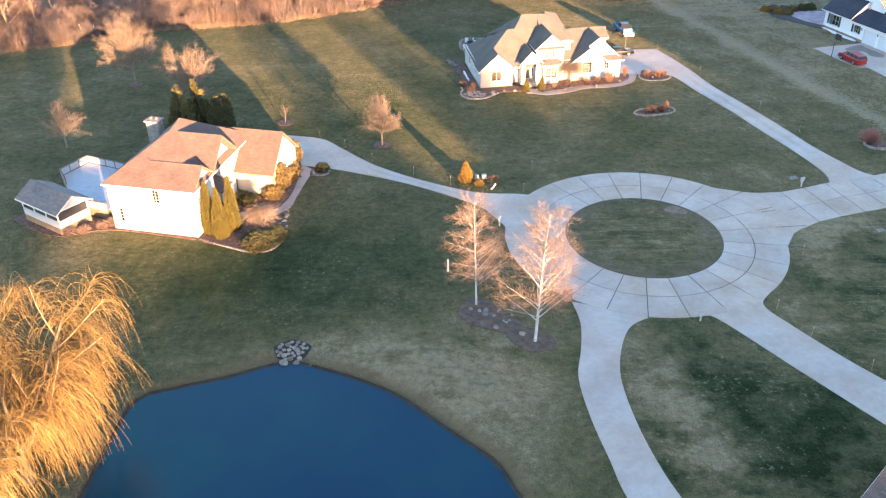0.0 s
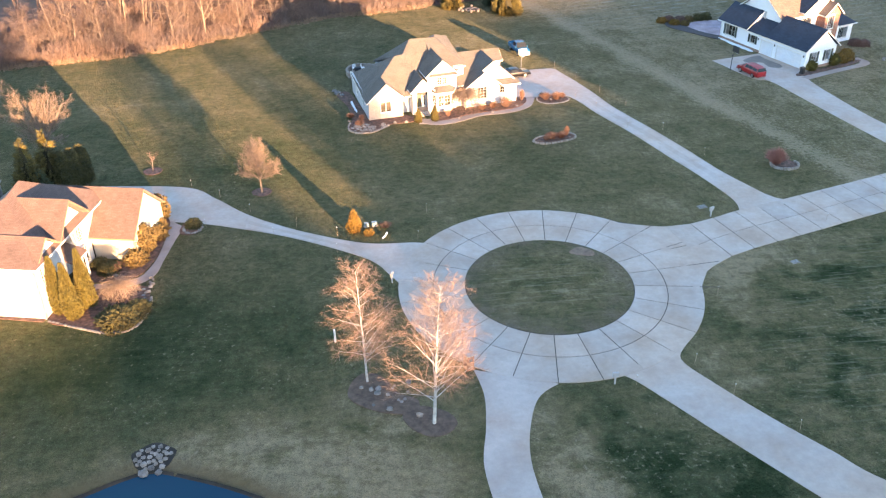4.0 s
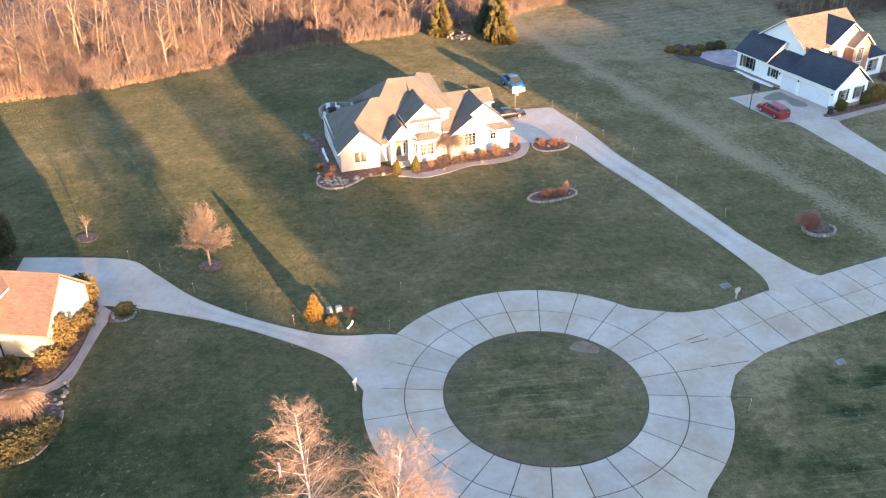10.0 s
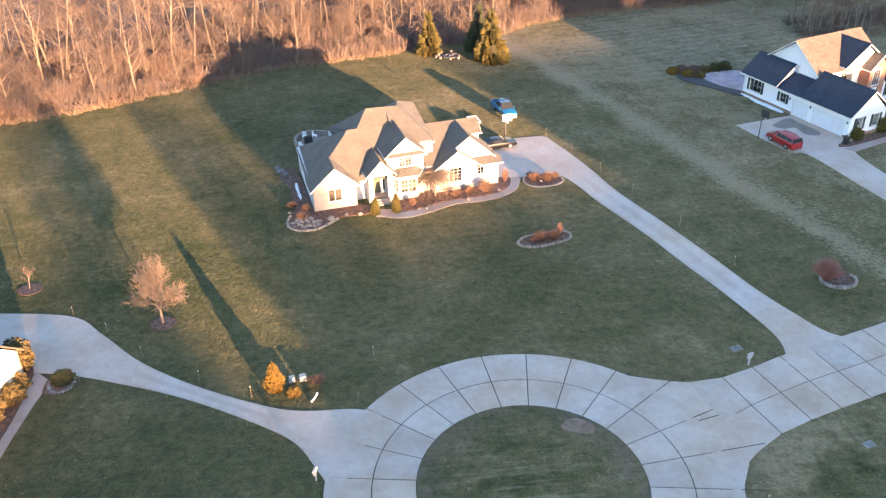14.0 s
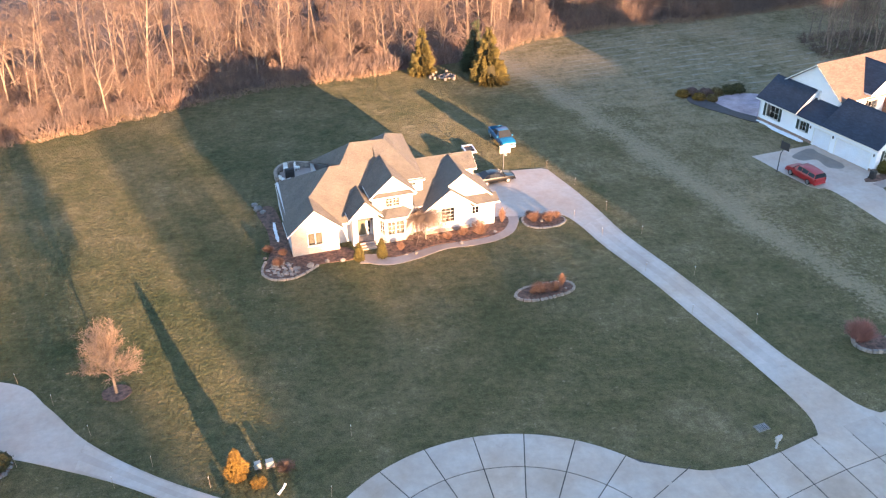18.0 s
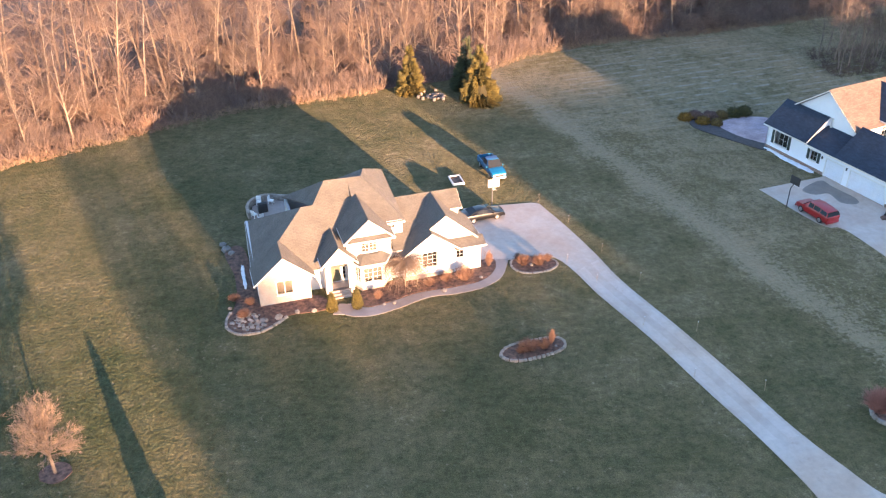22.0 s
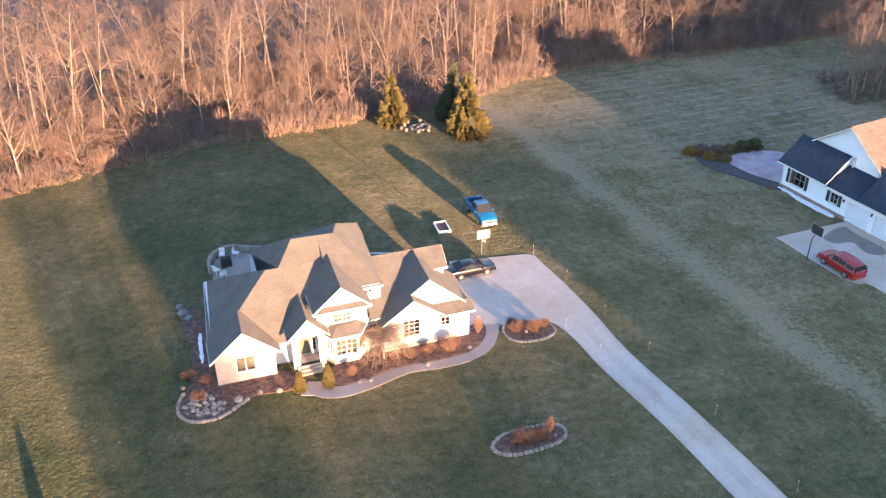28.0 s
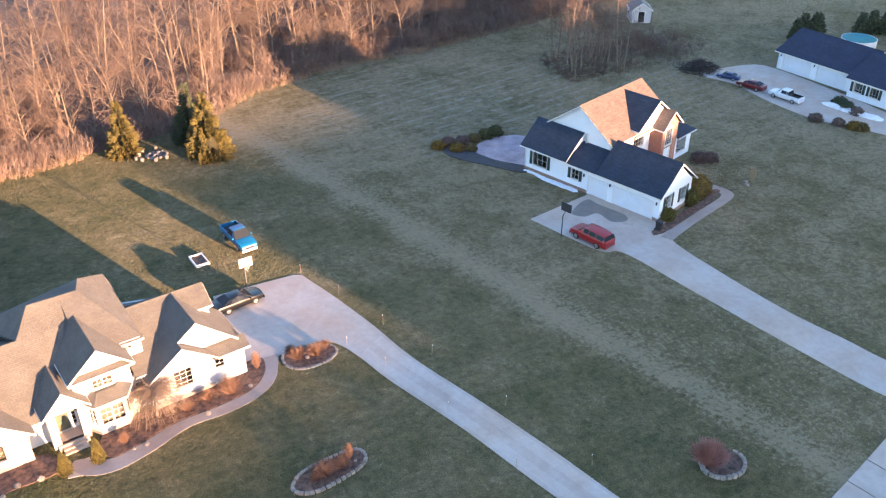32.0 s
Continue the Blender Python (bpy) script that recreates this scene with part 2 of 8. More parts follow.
    both = t.nodes.new("ShaderNodeMixShader")
    both.inputs[0].default_value = 0.85
    t.links.new(p.outputs[0], both.inputs[1])
    t.links.new(wax.outputs[0], both.inputs[2])
    t.links.new(both.outputs[0], t.nodes["Material Output"].inputs[0])
    return m


def shingle_material(name, dark, light, grain=0.0):
    """Courses of shingles, with tab-to-tab variation."""
    m, t, p = nodes_of(name)
    tc = t.nodes.new("ShaderNodeTexCoord")
    br = t.nodes.new("ShaderNodeTexBrick")
    br.inputs["Scale"].default_value = 1.0
    br.inputs["Brick Width"].default_value, br.inputs["Row Height"].default_value = 0.45, 0.16
    br.inputs["Mortar Size"].default_value = 0.012
    br.inputs["Color1"].default_value, br.inputs["Color2"].default_value = (*light, 1), (*dark, 1)
    br.inputs["Mortar"].default_value = (*[c * 0.78 for c in dark], 1)
    t.links.new(tc.outputs["UV"], br.inputs["Vector"])
    n = noise_tex(t, 0.6, 5.0, 0.6)
    f = noise_tex(t, 6.0, 4.0, 0.6)
    c = mix(t, br.outputs["Color"], ramp(t, n, [(0.3, (0.82, 0.82, 0.82)), (0.7, (1.12, 1.12, 1.12))]), 1.0, "MULTIPLY")
    c = mix(t, c, ramp(t, f, [(0.3, (0.85, 0.85, 0.85)), (0.7, (1.1, 1.1, 1.1))]), 0.9, "MULTIPLY")
    t.links.new(c, p.inputs["Base Color"])
    p.inputs["Roughness"].default_value = 0.75
    p.inputs["Specular IOR Level"].default_value = 0.4
    p.inputs["Diffuse Roughness"].default_value = 1.0
    if grain:
        grass_normal(t, p, grain, cell=0.006)
    else:
        bump(t, p, br.outputs["Fac"], -0.3, 0.02)
    return m


def siding_material(name, col, step=0.13):
    """Lapped boards."""
    m, t, p = nodes_of(name)
    tc = t.nodes.new("ShaderNodeTexCoord")
    sx = t.nodes.new("ShaderNodeSeparateXYZ")
    t.links.new(tc.outputs["Object"], sx.inputs[0])
    d = t.nodes.new("ShaderNodeMath")
    d.operation = "DIVIDE"
    d.inputs[1].default_value = step
    fr = t.nodes.new("ShaderNodeMath")
    fr.operation = "FRACT"
    t.links.new(sx.outputs["Z"], d.inputs[0])
    t.links.new(d.outputs[0], fr.inputs[0])
    n = noise_tex(t, 0.9, 4.0)
    base = ramp(t, n, [(0.3, col), (0.7, tuple(c * 0.93 for c in col))])
    c = mix(t, base, ramp(t, fr.outputs[0], [(0.0, (0.80, 0.80, 0.80)), (0.12, (1, 1, 1)), (1.0, (1, 1, 1))]), 0.7, "MULTIPLY")
    t.links.new(c, p.inputs["Base Color"])
    p.inputs["Roughness"].default_value = 0.6
    bump(t, p, fr.outputs[0], 0.3, 0.015)
    return m


def brick_material(name, a, b, mortar):
    m, t, p = nodes_of(name)
    tc = t.nodes.new("ShaderNodeTexCoord")
    sx = t.nodes.new("ShaderNodeSeparateXYZ")
    t.links.new(tc.outputs["Object"], sx.inputs[0])
    sm = t.nodes.new("ShaderNodeMath")
    sm.operation = "ADD"
    t.links.new(sx.outputs["X"], sm.inputs[0])
    t.links.new(sx.outputs["Y"], sm.inputs[1])
    cb = t.nodes.new("ShaderNodeCombineXYZ")
    t.links.new(sm.outputs[0], cb.inputs[0])
    t.links.new(sx.outputs["Z"], cb.inputs[1])
    br = t.nodes.new("ShaderNodeTexBrick")
    br.inputs["Scale"].default_value = 1.0
    br.inputs["Brick Width"].default_value, br.inputs["Row Height"].default_value = 0.22, 0.075
    br.inputs["Mortar Size"].default_value = 0.008
    for k, v in (("Color1", a), ("Color2", b), ("Mortar", mortar)):
        br.inputs[k].default_value = (*v, 1)
    t.links.new(cb.outputs[0], br.inputs["Vector"])
    n = noise_tex(t, 0.8, 4.0)
    c = mix(t, br.outputs["Color"], ramp(t, n, [(0.3, (0.85, 0.85, 0.85)), (0.7, (1.1, 1.1, 1.1))]), 1.0, "MULTIPLY")
    t.links.new(c, p.inputs["Base Color"])
    p.inputs["Roughness"].default_value = 0.85
    bump(t, p, br.outputs["Fac"], -0.3, 0.01)
    return m


def concrete(name, col, col2, rand):
    """Broom-finished concrete: broad stains, faint tyre wear, hardly any grain."""
    m, t, p = nodes_of(name)
    c = ramp(t, noise_tex(t, 0.22, 5.0, 0.6), [(0.34, col), (0.66, col2)])
    c = mix(t, c, ramp(t, noise_tex(t, 1.6, 5.0, 0.7), [(0.3, (0.88, 0.88, 0.88)), (0.7, (1.07, 1.06, 1.05))]), 0.9, "MULTIPLY")
    c = mix(t, c, ramp(t, noise_tex(t, 0.5, 6.0, 0.75), [(0.60, (1, 1, 1)), (0.74, (0.78, 0.74, 0.70))]), 0.8, "MULTIPLY")
    c = mix(t, c, ramp(t, noise_tex(t, 0.11, 4.0, 0.6), [(0.40, (0.97, 1.0, 1.04)), (0.60, (1.07, 0.99, 0.92))]), 1.0, "MULTIPLY")
    if rand:
        oi = t.nodes.new("ShaderNodeObjectInfo")
        c = mix(t, c, ramp(t, oi.outputs["Random"], [(0.0, (1 - rand, 1 - rand, 1 - rand)), (1.0, (1 + rand, 1 + rand * 0.8, 1 + rand * 0.6))]), 1.0, "MULTIPLY")
    t.links.new(c, p.inputs["Base Color"])
    p.inputs["Roughness"].default_value = 0.9
    bump(t, p, noise_tex(t, 30.0, 2.0), 0.08, 0.005)
    return m


def glass_material(name, tint=(0.86, 0.9, 0.92), trans=1.0):
    m, _tree, p = nodes_of(name)
    p.inputs["Base Color"].default_value = (*tint, 1)
    p.inputs["Roughness"].default_value = 0.02
    p.inputs["Transmission Weight"].default_value = trans
    p.inputs["IOR"].default_value = 1.45
    return m


def paint(name, col, rough=0.3, coat=0.5):
    m, t, p = nodes_of(name)
    n = noise_tex(t, 2.0, 3.0)
    t.links.new(ramp(t, n, [(0.3, col), (0.7, tuple(c * 0.86 for c in col))]), p.inputs["Base Color"])
    p.inputs["Roughness"].default_value = rough
    p.inputs["Coat Weight"].default_value = coat
    return m


M_LAWN = lawn_material()
M_CONC = concrete("concrete", (0.48, 0.405, 0.35), (0.365, 0.298, 0.25), 0.07)
M_DRIVE = concrete("drive_concrete", (0.48, 0.408, 0.357), (0.38, 0.312, 0.268), 0.0)
M_JOINT = simple("joint_fill", (0.05, 0.045, 0.04), (0.08, 0.07, 0.06), 2.0, 0.95)
M_WATER, _t, _p = nodes_of("pond_water")
_t.links.new(ramp(_t, noise_tex(_t, 0.05, 3.0), [(0.35, (0.002, 0.027, 0.062)), (0.65, (0.002, 0.047, 0.066))]), _p.inputs["Base Color"])
_p.inputs["Roughness"].default_value = 0.06
_p.inputs["Specular IOR Level"].default_value = 0.22
bump(_t, _p, noise_tex(_t, 1.5, 3.0), 0.05, 0.02)
M_MUD = simple("shore_mud", (0.040, 0.033, 0.025), (0.022, 0.019, 0.015), 1.5, 0.95, fine=8.0)
M_MULCH = simple("mulch", (0.185, 0.105, 0.076), (0.048, 0.030, 0.024), 2.6, 0.95, bump_s=0.9, fine=7.0)
M_STONE = simple("field_stone", (0.25, 0.235, 0.22), (0.14, 0.132, 0.125), 2.0, 0.9, bump_s=0.5, fine=9.0, rand=0.25, island=0.2)
M_PAVER = simple("edging_stone", (0.30, 0.265, 0.235), (0.20, 0.18, 0.16), 2.0, 0.9, bump_s=0.4, fine=9.0, rand=0.15)
M_ROOF_TAN = shingle_material("slate_shingles", (0.127, 0.115, 0.101), (0.148, 0.134, 0.117), 1.8)
M_ROOF_PEACH = shingle_material("brown_shingles", (0.098, 0.068, 0.060), (0.130, 0.091, 0.080))
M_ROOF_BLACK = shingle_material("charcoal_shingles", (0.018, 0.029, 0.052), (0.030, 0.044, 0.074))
M_ROOF_NAVY = shingle_material("navy_shingles", (0.020, 0.026, 0.055), (0.031, 0.039, 0.078))
# lit copy of the charcoal shingles: the low sun's tan is put into the colour
M_ROOF_LIT = shingle_material("sunlit_shingles", (0.125, 0.095, 0.08), (0.18, 0.135, 0.115))
M_ROOF_GREY = shingle_material("grey_shingles", (0.14, 0.13, 0.13), (0.21, 0.19, 0.185))
M_ROOF_DUSK = shingle_material("weathered_shingles", (0.13, 0.095, 0.085), (0.20, 0.15, 0.13))
M_SIDING = siding_material("white_siding", (0.52, 0.525, 0.54))
M_SIDING_COOL = siding_material("cool_white_siding", (0.84, 0.86, 0.90))
M_CREAM = siding_material("cream_siding", (0.56, 0.49, 0.39))
M_BRICK_PALE = brick_material("pale_brick", (0.36, 0.295, 0.255), (0.30, 0.24, 0.205), (0.42, 0.38, 0.34))
M_BRICK_RED = brick_material("red_brick", (0.36, 0.13, 0.075), (0.28, 0.095, 0.06), (0.40, 0.32, 0.26))
M_BRICK_BROWN = brick_material("brown_brick", (0.30, 0.17, 0.12), (0.22, 0.12, 0.09), (0.35, 0.30, 0.26))
M_TRIM = simple("white_trim", (0.80, 0.79, 0.76), (0.72, 0.71, 0.68), 1.0, 0.5, bump_s=0.0)
M_GLASS = glass_material("window_glass")
M_BLIND = simple("window_blind", (0.052, 0.037, 0.023), (0.036, 0.027, 0.018), 1.0, 0.8)
M_ROOM = simple("dark_room", (0.008, 0.008, 0.008), (0.006, 0.006, 0.006), 0.7, 0.9)
M_SHUTTER = simple("dark_green_shutter", (0.020, 0.035, 0.030), (0.03, 0.045, 0.04), 2.0, 0.6)
M_DOOR = simple("painted_door", (0.13, 0.13, 0.085), (0.10, 0.10, 0.07), 2.0, 0.5)
M_WALK = concrete("walk_concrete", (0.33, 0.275, 0.25), (0.25, 0.205, 0.185), 0.0)
M_GDOOR = simple("garage_door_white", (0.78, 0.80, 0.84), (0.72, 0.74, 0.78), 1.0, 0.5, bump_s=0.05)
M_DECK = simple("pale_deck_boards", (0.50, 0.50, 0.52), (0.42, 0.42, 0.44), 1.2, 0.7, fine=10.0)
M_WOOD = simple("weathered_wood", (0.26, 0.19, 0.13), (0.17, 0.12, 0.085), 2.0, 0.8)
M_SCREEN = simple("dark_insect_screen", (0.03, 0.03, 0.032), (0.04, 0.04, 0.042), 1.0, 0.7)
M_METAL = simple("grey_metal", (0.30, 0.30, 0.31), (0.22, 0.22, 0.23), 2.0, 0.45, 0.7)
M_BLACK = simple("black_plastic", (0.02, 0.02, 0.022), (0.03, 0.03, 0.03), 2.0, 0.5)
M_SNOW = simple("old_snow", (0.80, 0.83, 0.88), (0.68, 0.72, 0.78), 2.0, 0.7)
M_BARK = simple("bark", (0.245, 0.190, 0.148), (0.13, 0.10, 0.08), 1.5, 0.9, bump_s=0.5, fine=12.0, rand=0.2)
M_TWIG = simple("bare_twigs", (0.154, 0.104, 0.082), (0.094, 0.066, 0.055), 0.8, 0.9, bump_s=0.0, fine=3.0, rand=0.22)
M_TWIG_RED = simple("reddish_twigs", (0.36, 0.17, 0.14), (0.26, 0.125, 0.105), 0.8, 0.9, bump_s=0.0, fine=3.0)
M_TWIG_BROWN = simple("dark_brown_twigs", (0.14, 0.085, 0.07), (0.09, 0.058, 0.05), 0.8, 0.9, bump_s=0.0, fine=3.0)
M_BIRCH = simple("white_birch_bark", (0.50, 0.50, 0.50), (0.29, 0.29, 0.285), 3.0, 0.8, bump_s=0.3, fine=6.0)
M_BIRCH_TWIG = simple("birch_twigs", (0.235, 0.165, 0.13), (0.16, 0.112, 0.09), 0.8, 0.9, bump_s=0.0, fine=3.0)
M_MAPLE_TWIG = simple("pinkish_maple_twigs", (0.230, 0.166, 0.122), (0.155, 0.112, 0.086), 0.8, 0.9, bump_s=0.0, fine=3.0)
M_RUSTY = simple("rusty_winter_twigs", (0.22, 0.12, 0.08), (0.14, 0.08, 0.058), 0.8, 0.9, bump_s=0.0, fine=3.0)
M_WILLOW = simple("golden_willow_strands", (0.235, 0.145, 0.038), (0.14, 0.086, 0.024), 0.5, 0.7, bump_s=0.0, fine=2.0, island=0.25)
M_BRUSH = simple("dead_brush", (0.185, 0.128, 0.105), (0.125, 0.094, 0.084), 0.15, 0.95, bump_s=0.0, fine=1.5, island=0.3)
M_LITTER = simple("woodland_floor", (0.145, 0.085, 0.058), (0.07, 0.043, 0.032), 0.12, 0.95, bump_s=0.8, fine=2.0)
M_SPRUCE = simple("spruce_needles", (0.105, 0.080, 0.013), (0.050, 0.046, 0.011), 1.0, 0.8, bump_s=0.0, fine=4.0, island=0.35)
M_DARK_FIR = simple("dark_fir_needles", (0.060, 0.070, 0.028), (0.036, 0.045, 0.02), 1.0, 0.8, bump_s=0.0, fine=4.0, island=0.3)
M_ARBOR = simple("yellow_green_arborvitae", (0.100, 0.080, 0.008), (0.058, 0.049, 0.006), 1.0, 0.8, bump_s=0.0, fine=4.0, island=0.3)
# darker than the outer needles: shade between the boughs put into the colour
M_INNER = simple("shaded_inner_needles", (0.034, 0.029, 0.010), (0.020, 0.018, 0.008), 1.0, 0.95, bump_s=0.0, fine=4.0)
M_GOLD = simple("golden_cypress", (0.17, 0.098, 0.010), (0.11, 0.062, 0.008), 1.0, 0.8, bump_s=0.0, fine=4.0, island=0.3)
M_SHRUB = simple("tan_winter_shrub", (0.135, 0.092, 0.026), (0.080, 0.056, 0.018), 1.0, 0.85, bump_s=0.0, fine=4.0, island=0.3)
M_JUNIPER = simple("olive_juniper", (0.075, 0.066, 0.016), (0.035, 0.036, 0.012), 1.0, 0.85, bump_s=0.0, fine=4.0, island=0.35)


# ---- mesh helpers ----
class MB:
    """Collects vertices and faces of one part."""

    def __init__(self):
        self.v, self.f = [], []

    def add(self, verts, faces):
        n = len(self.v)
        self.v += [tuple(p) for p in verts]
        self.f += [tuple(i + n for i in f) for f in faces]
        return self

    def box(self, x0, x1, y0, y1, z0, z1):
        return self.add([(x, y, z) for z in (z0, z1) for x, y in ((x0, y0), (x1, y0), (x1, y1), (x0, y1))],
                        [(3, 2, 1, 0), (4, 5, 6, 7), (0, 1, 5, 4), (1, 2, 6, 5), (2, 3, 7, 6), (3, 0, 4, 7)])

    def rbox(self, cx, cy, cz, sx, sy, sz, b=0.03, turn=0.0):
        """A box with chamfered upright edges and top, standing on cz."""
        c, s = math.cos(radians(turn)), math.sin(radians(turn))

        def ring(k, z):
            hx, hy = sx / 2 - k, sy / 2 - k
            pts = [(hx, hy - b), (hx - b, hy), (-hx + b, hy), (-hx, hy - b), (-hx, -hy + b), (-hx + b, -hy), (hx - b, -hy), (hx, -hy + b)]
            return [(cx + x * c - y * s, cy + x * s + y * c, z) for x, y in pts]
        v = ring(0, cz) + ring(0, cz + sz - b) + ring(b, cz + sz)
        f = [tuple(range(7, -1, -1)), tuple(range(16, 24))]
        for k in (0, 8):
            f += [(k + i, k + (i + 1) % 8, k + 8 + (i + 1) % 8, k + 8 + i) for i in range(8)]
        return self.add(v, f)

    def prism(self, pts, z0, z1):
        """An upright prism over a counter-clockwise outline."""
        n = len(pts)
        v = [(p[0], p[1], z0) for p in pts] + [(p[0], p[1], z1) for p in pts]
        return self.add(v, [tuple(range(n - 1, -1, -1)), tuple(range(n, 2 * n))] + [(i, (i + 1) % n, n + (i + 1) % n, n + i) for i in range(n)])

    def slab(self, pts, thick):
        """A sheet of that thickness below the given polygon in space."""
        n = len(pts)
        v = [tuple(p) for p in pts] + [(p[0], p[1], p[2] - thick) for p in pts]
        return self.add(v, [tuple(range(n)), tuple(range(2 * n - 1, n - 1, -1))] + [(i, n + i, n + (i + 1) % n, (i + 1) % n) for i in range(n)])

    def board(self, p, q, w=0.06, h=0.2):
        """A board between two points, h high and w wide."""
        p, q = Vector(p), Vector(q)
        d = (q - p)
        side = Vector((-d.y, d.x, 0))
        side = side.normalized() * (w / 2) if side.length > 1e-6 else Vector((w / 2, 0, 0))
        up = Vector((0, 0, h)) if abs(d.z) < 0.98 * d.length else Vector((0, h, 0))
        v = [a + s * side + k * up for a in (p, q) for s, k in ((-1, 0), (1, 0), (1, 1), (-1, 1))]
        return self.add(v, [(3, 2, 1, 0), (4, 5, 6, 7), (0, 1, 5, 4), (1, 2, 6, 5), (2, 3, 7, 6), (3, 0, 4, 7)])

    def tube(self, pts, radii, sides=6, cap=True):
        rings = []
        for i, p in enumerate(pts):
            a, b = Vector(pts[max(i - 1, 0)]), Vector(pts[min(i + 1, len(pts) - 1)])
            d = (b - a).normalized()
            e = d.cross(Vector((0, 0, 1)) if abs(d.z) < 0.95 else Vector((1, 0, 0))).normalized()
            g = d.cross(e)
            rings.append([Vector(p) + (e * math.cos(k) + g * math.sin(k)) * radii[i] for k in (2 * math.pi * j / sides for j in range(sides))])
        v = [q for r in rings for q in r]
        f = [(i * sides + j, i * sides + (j + 1) % sides, (i + 1) * sides + (j + 1) % sides, (i + 1) * sides + j) for i in range(len(pts) - 1) for j in range(sides)]
        if cap:
            f += [tuple(range(sides - 1, -1, -1)), tuple(range((len(pts) - 1) * sides, len(pts) * sides))]
        return self.add(v, f)

    def rock(self, c, size, rng, flat=0.6, lump=0.22):
        ico = bmesh.new()
        bmesh.ops.create_icosphere(ico, subdivisions=1, radius=1)
        v = [(c[0] + p.co.x * size * rng.uniform(1 - lump, 1 + lump), c[1] + p.co.y * size * rng.uniform(1 - lump, 1 + lump), c[2] + p.co.z * size * flat * rng.uniform(1 - lump, 1 + lump)) for p in ico.verts]
        f = [tuple(x.index for x in q.verts) for q in ico.faces]
        ico.free()
        return self.add(v, f)

    def mesh(self, name, uv=False, smooth=False):
        me = bpy.data.meshes.new(name)
        me.from_pydata(self.v, [], self.f)
        if uv:
            lay = me.uv_layers.new(name="UVMap")
            for poly in me.polygons:
                n = poly.normal
                e = Vector((0, 0, 1)).cross(n)
                e = e.normalized() if e.length > 1e-4 else Vector((1, 0, 0))
                g = n.cross(e)
                for li in poly.loop_indices:
                    co = me.vertices[me.loops[li].vertex_index].co
                    lay.data[li].uv = (co.dot(e), co.dot(g))
        if smooth:
            me.shade_smooth()
        me.update()
        return me


def part(name, mb, material, parent=None, label="", uv=False, smooth=False):
    me = mb.mesh(name, uv, smooth) if isinstance(mb, MB) else mb
    if material and not me.materials:
        me.materials.append(material)
    ob = new(name, me)
    ob.parent = parent
    if label:
        ob["label"] = label
    return ob


def thing(name, label, category, m=None, group="", kind=""):
    ob = tagged(new(name), label, category, group, kind)
    ob.empty_display_size = 0.3
    if m is not None:
        ob.matrix_basis = m
    return ob


def smooth_line(pts, step=1.0, closed=False):
    """A curve through the points (Catmull-Rom)."""
    p = [Vector(q).to_2d() if len(q) > 2 else Vector(q) for q in pts]
    n, out = len(p), []
    for i in range(n if closed else n - 1):
        a, b, c, d = (p[(i + k) % n] if closed else p[min(max(i + k, 0), n - 1)] for k in (-1, 0, 1, 2))
        m = max(1, int((c - b).length / step))
        for j in range(m):
            u = j / m
            out.append(0.5 * (2 * b + (c - a) * u + (2 * a - 5 * b + 4 * c - d) * u * u + (3 * b - a - 3 * c + d) * u ** 3))
    if not closed:
        out.append(p[-1])
    return [(q.x, q.y) for q in out]


def ribbon(left, right, z0, z1, n=40):
    """A strip of paving between two edge lines."""
    def even(line):
        line = smooth_line(line, 0.5)
        d = [0.0]
        for a, b in zip(line, line[1:]):
            d.append(d[-1] + math.dist(a, b))
        s = np.linspace(0, d[-1], n)
        return list(zip(np.interp(s, d, [p[0] for p in line]), np.interp(s, d, [p[1] for p in line])))
    a, b = even(left), even(right)
    mb = MB()
    v = []
    for (x0, y0), (x1, y1) in zip(a, b):
        v += [(x0, y0, z1), (x1, y1, z1), (x1, y1, z0), (x0, y0, z0)]
    f = []
    for i in range(n - 1):
        k = 4 * i
        f += [(k + 4, k + 5, k + 1, k), (k + 1, k + 5, k + 6, k + 2), (k + 3, k + 7, k + 4, k), ]
    f += [(0, 1, 2, 3), (4 * n - 1, 4 * n - 2, 4 * n - 3, 4 * n - 4)]
    return mb.add(v, f)


def inside(x, y, poly):
    c = False
    for (x0, y0), (x1, y1) in zip(poly, poly[1:] + poly[:1]):
        if (y0 > y) != (y1 > y) and x < (x1 - x0) * (y - y0) / (y1 - y0) + x0:
            c = not c
    return c

# ---- ground, pond, paving ----
POND_SHORE = [(-27.5, 40), (-27.4, 46), (-27.2, 51), (-26.4, 56.2), (-23.2, 57.8), (-19.2, 59.1), (-15.9, 60.6), (-13.8, 61.1), (-11.6, 60.4), (-7.6, 58.6), (-4.0, 56.4),
              (-1.4, 53.9), (1.0, 51.5), (3.6, 48.9), (5.0, 46.3), (6.2, 42), (4.5, 33), (-4, 26), (-16, 26), (-25, 31)]
shore = smooth_line(POND_SHORE, 0.6, closed=True)
shore_np = np.array(shore)


def shore_distance(x, y):
    d = float(np.min(np.hypot(shore_np[:, 0] - x, shore_np[:, 1] - y)))
    return -d if inside(x, y, shore) else d


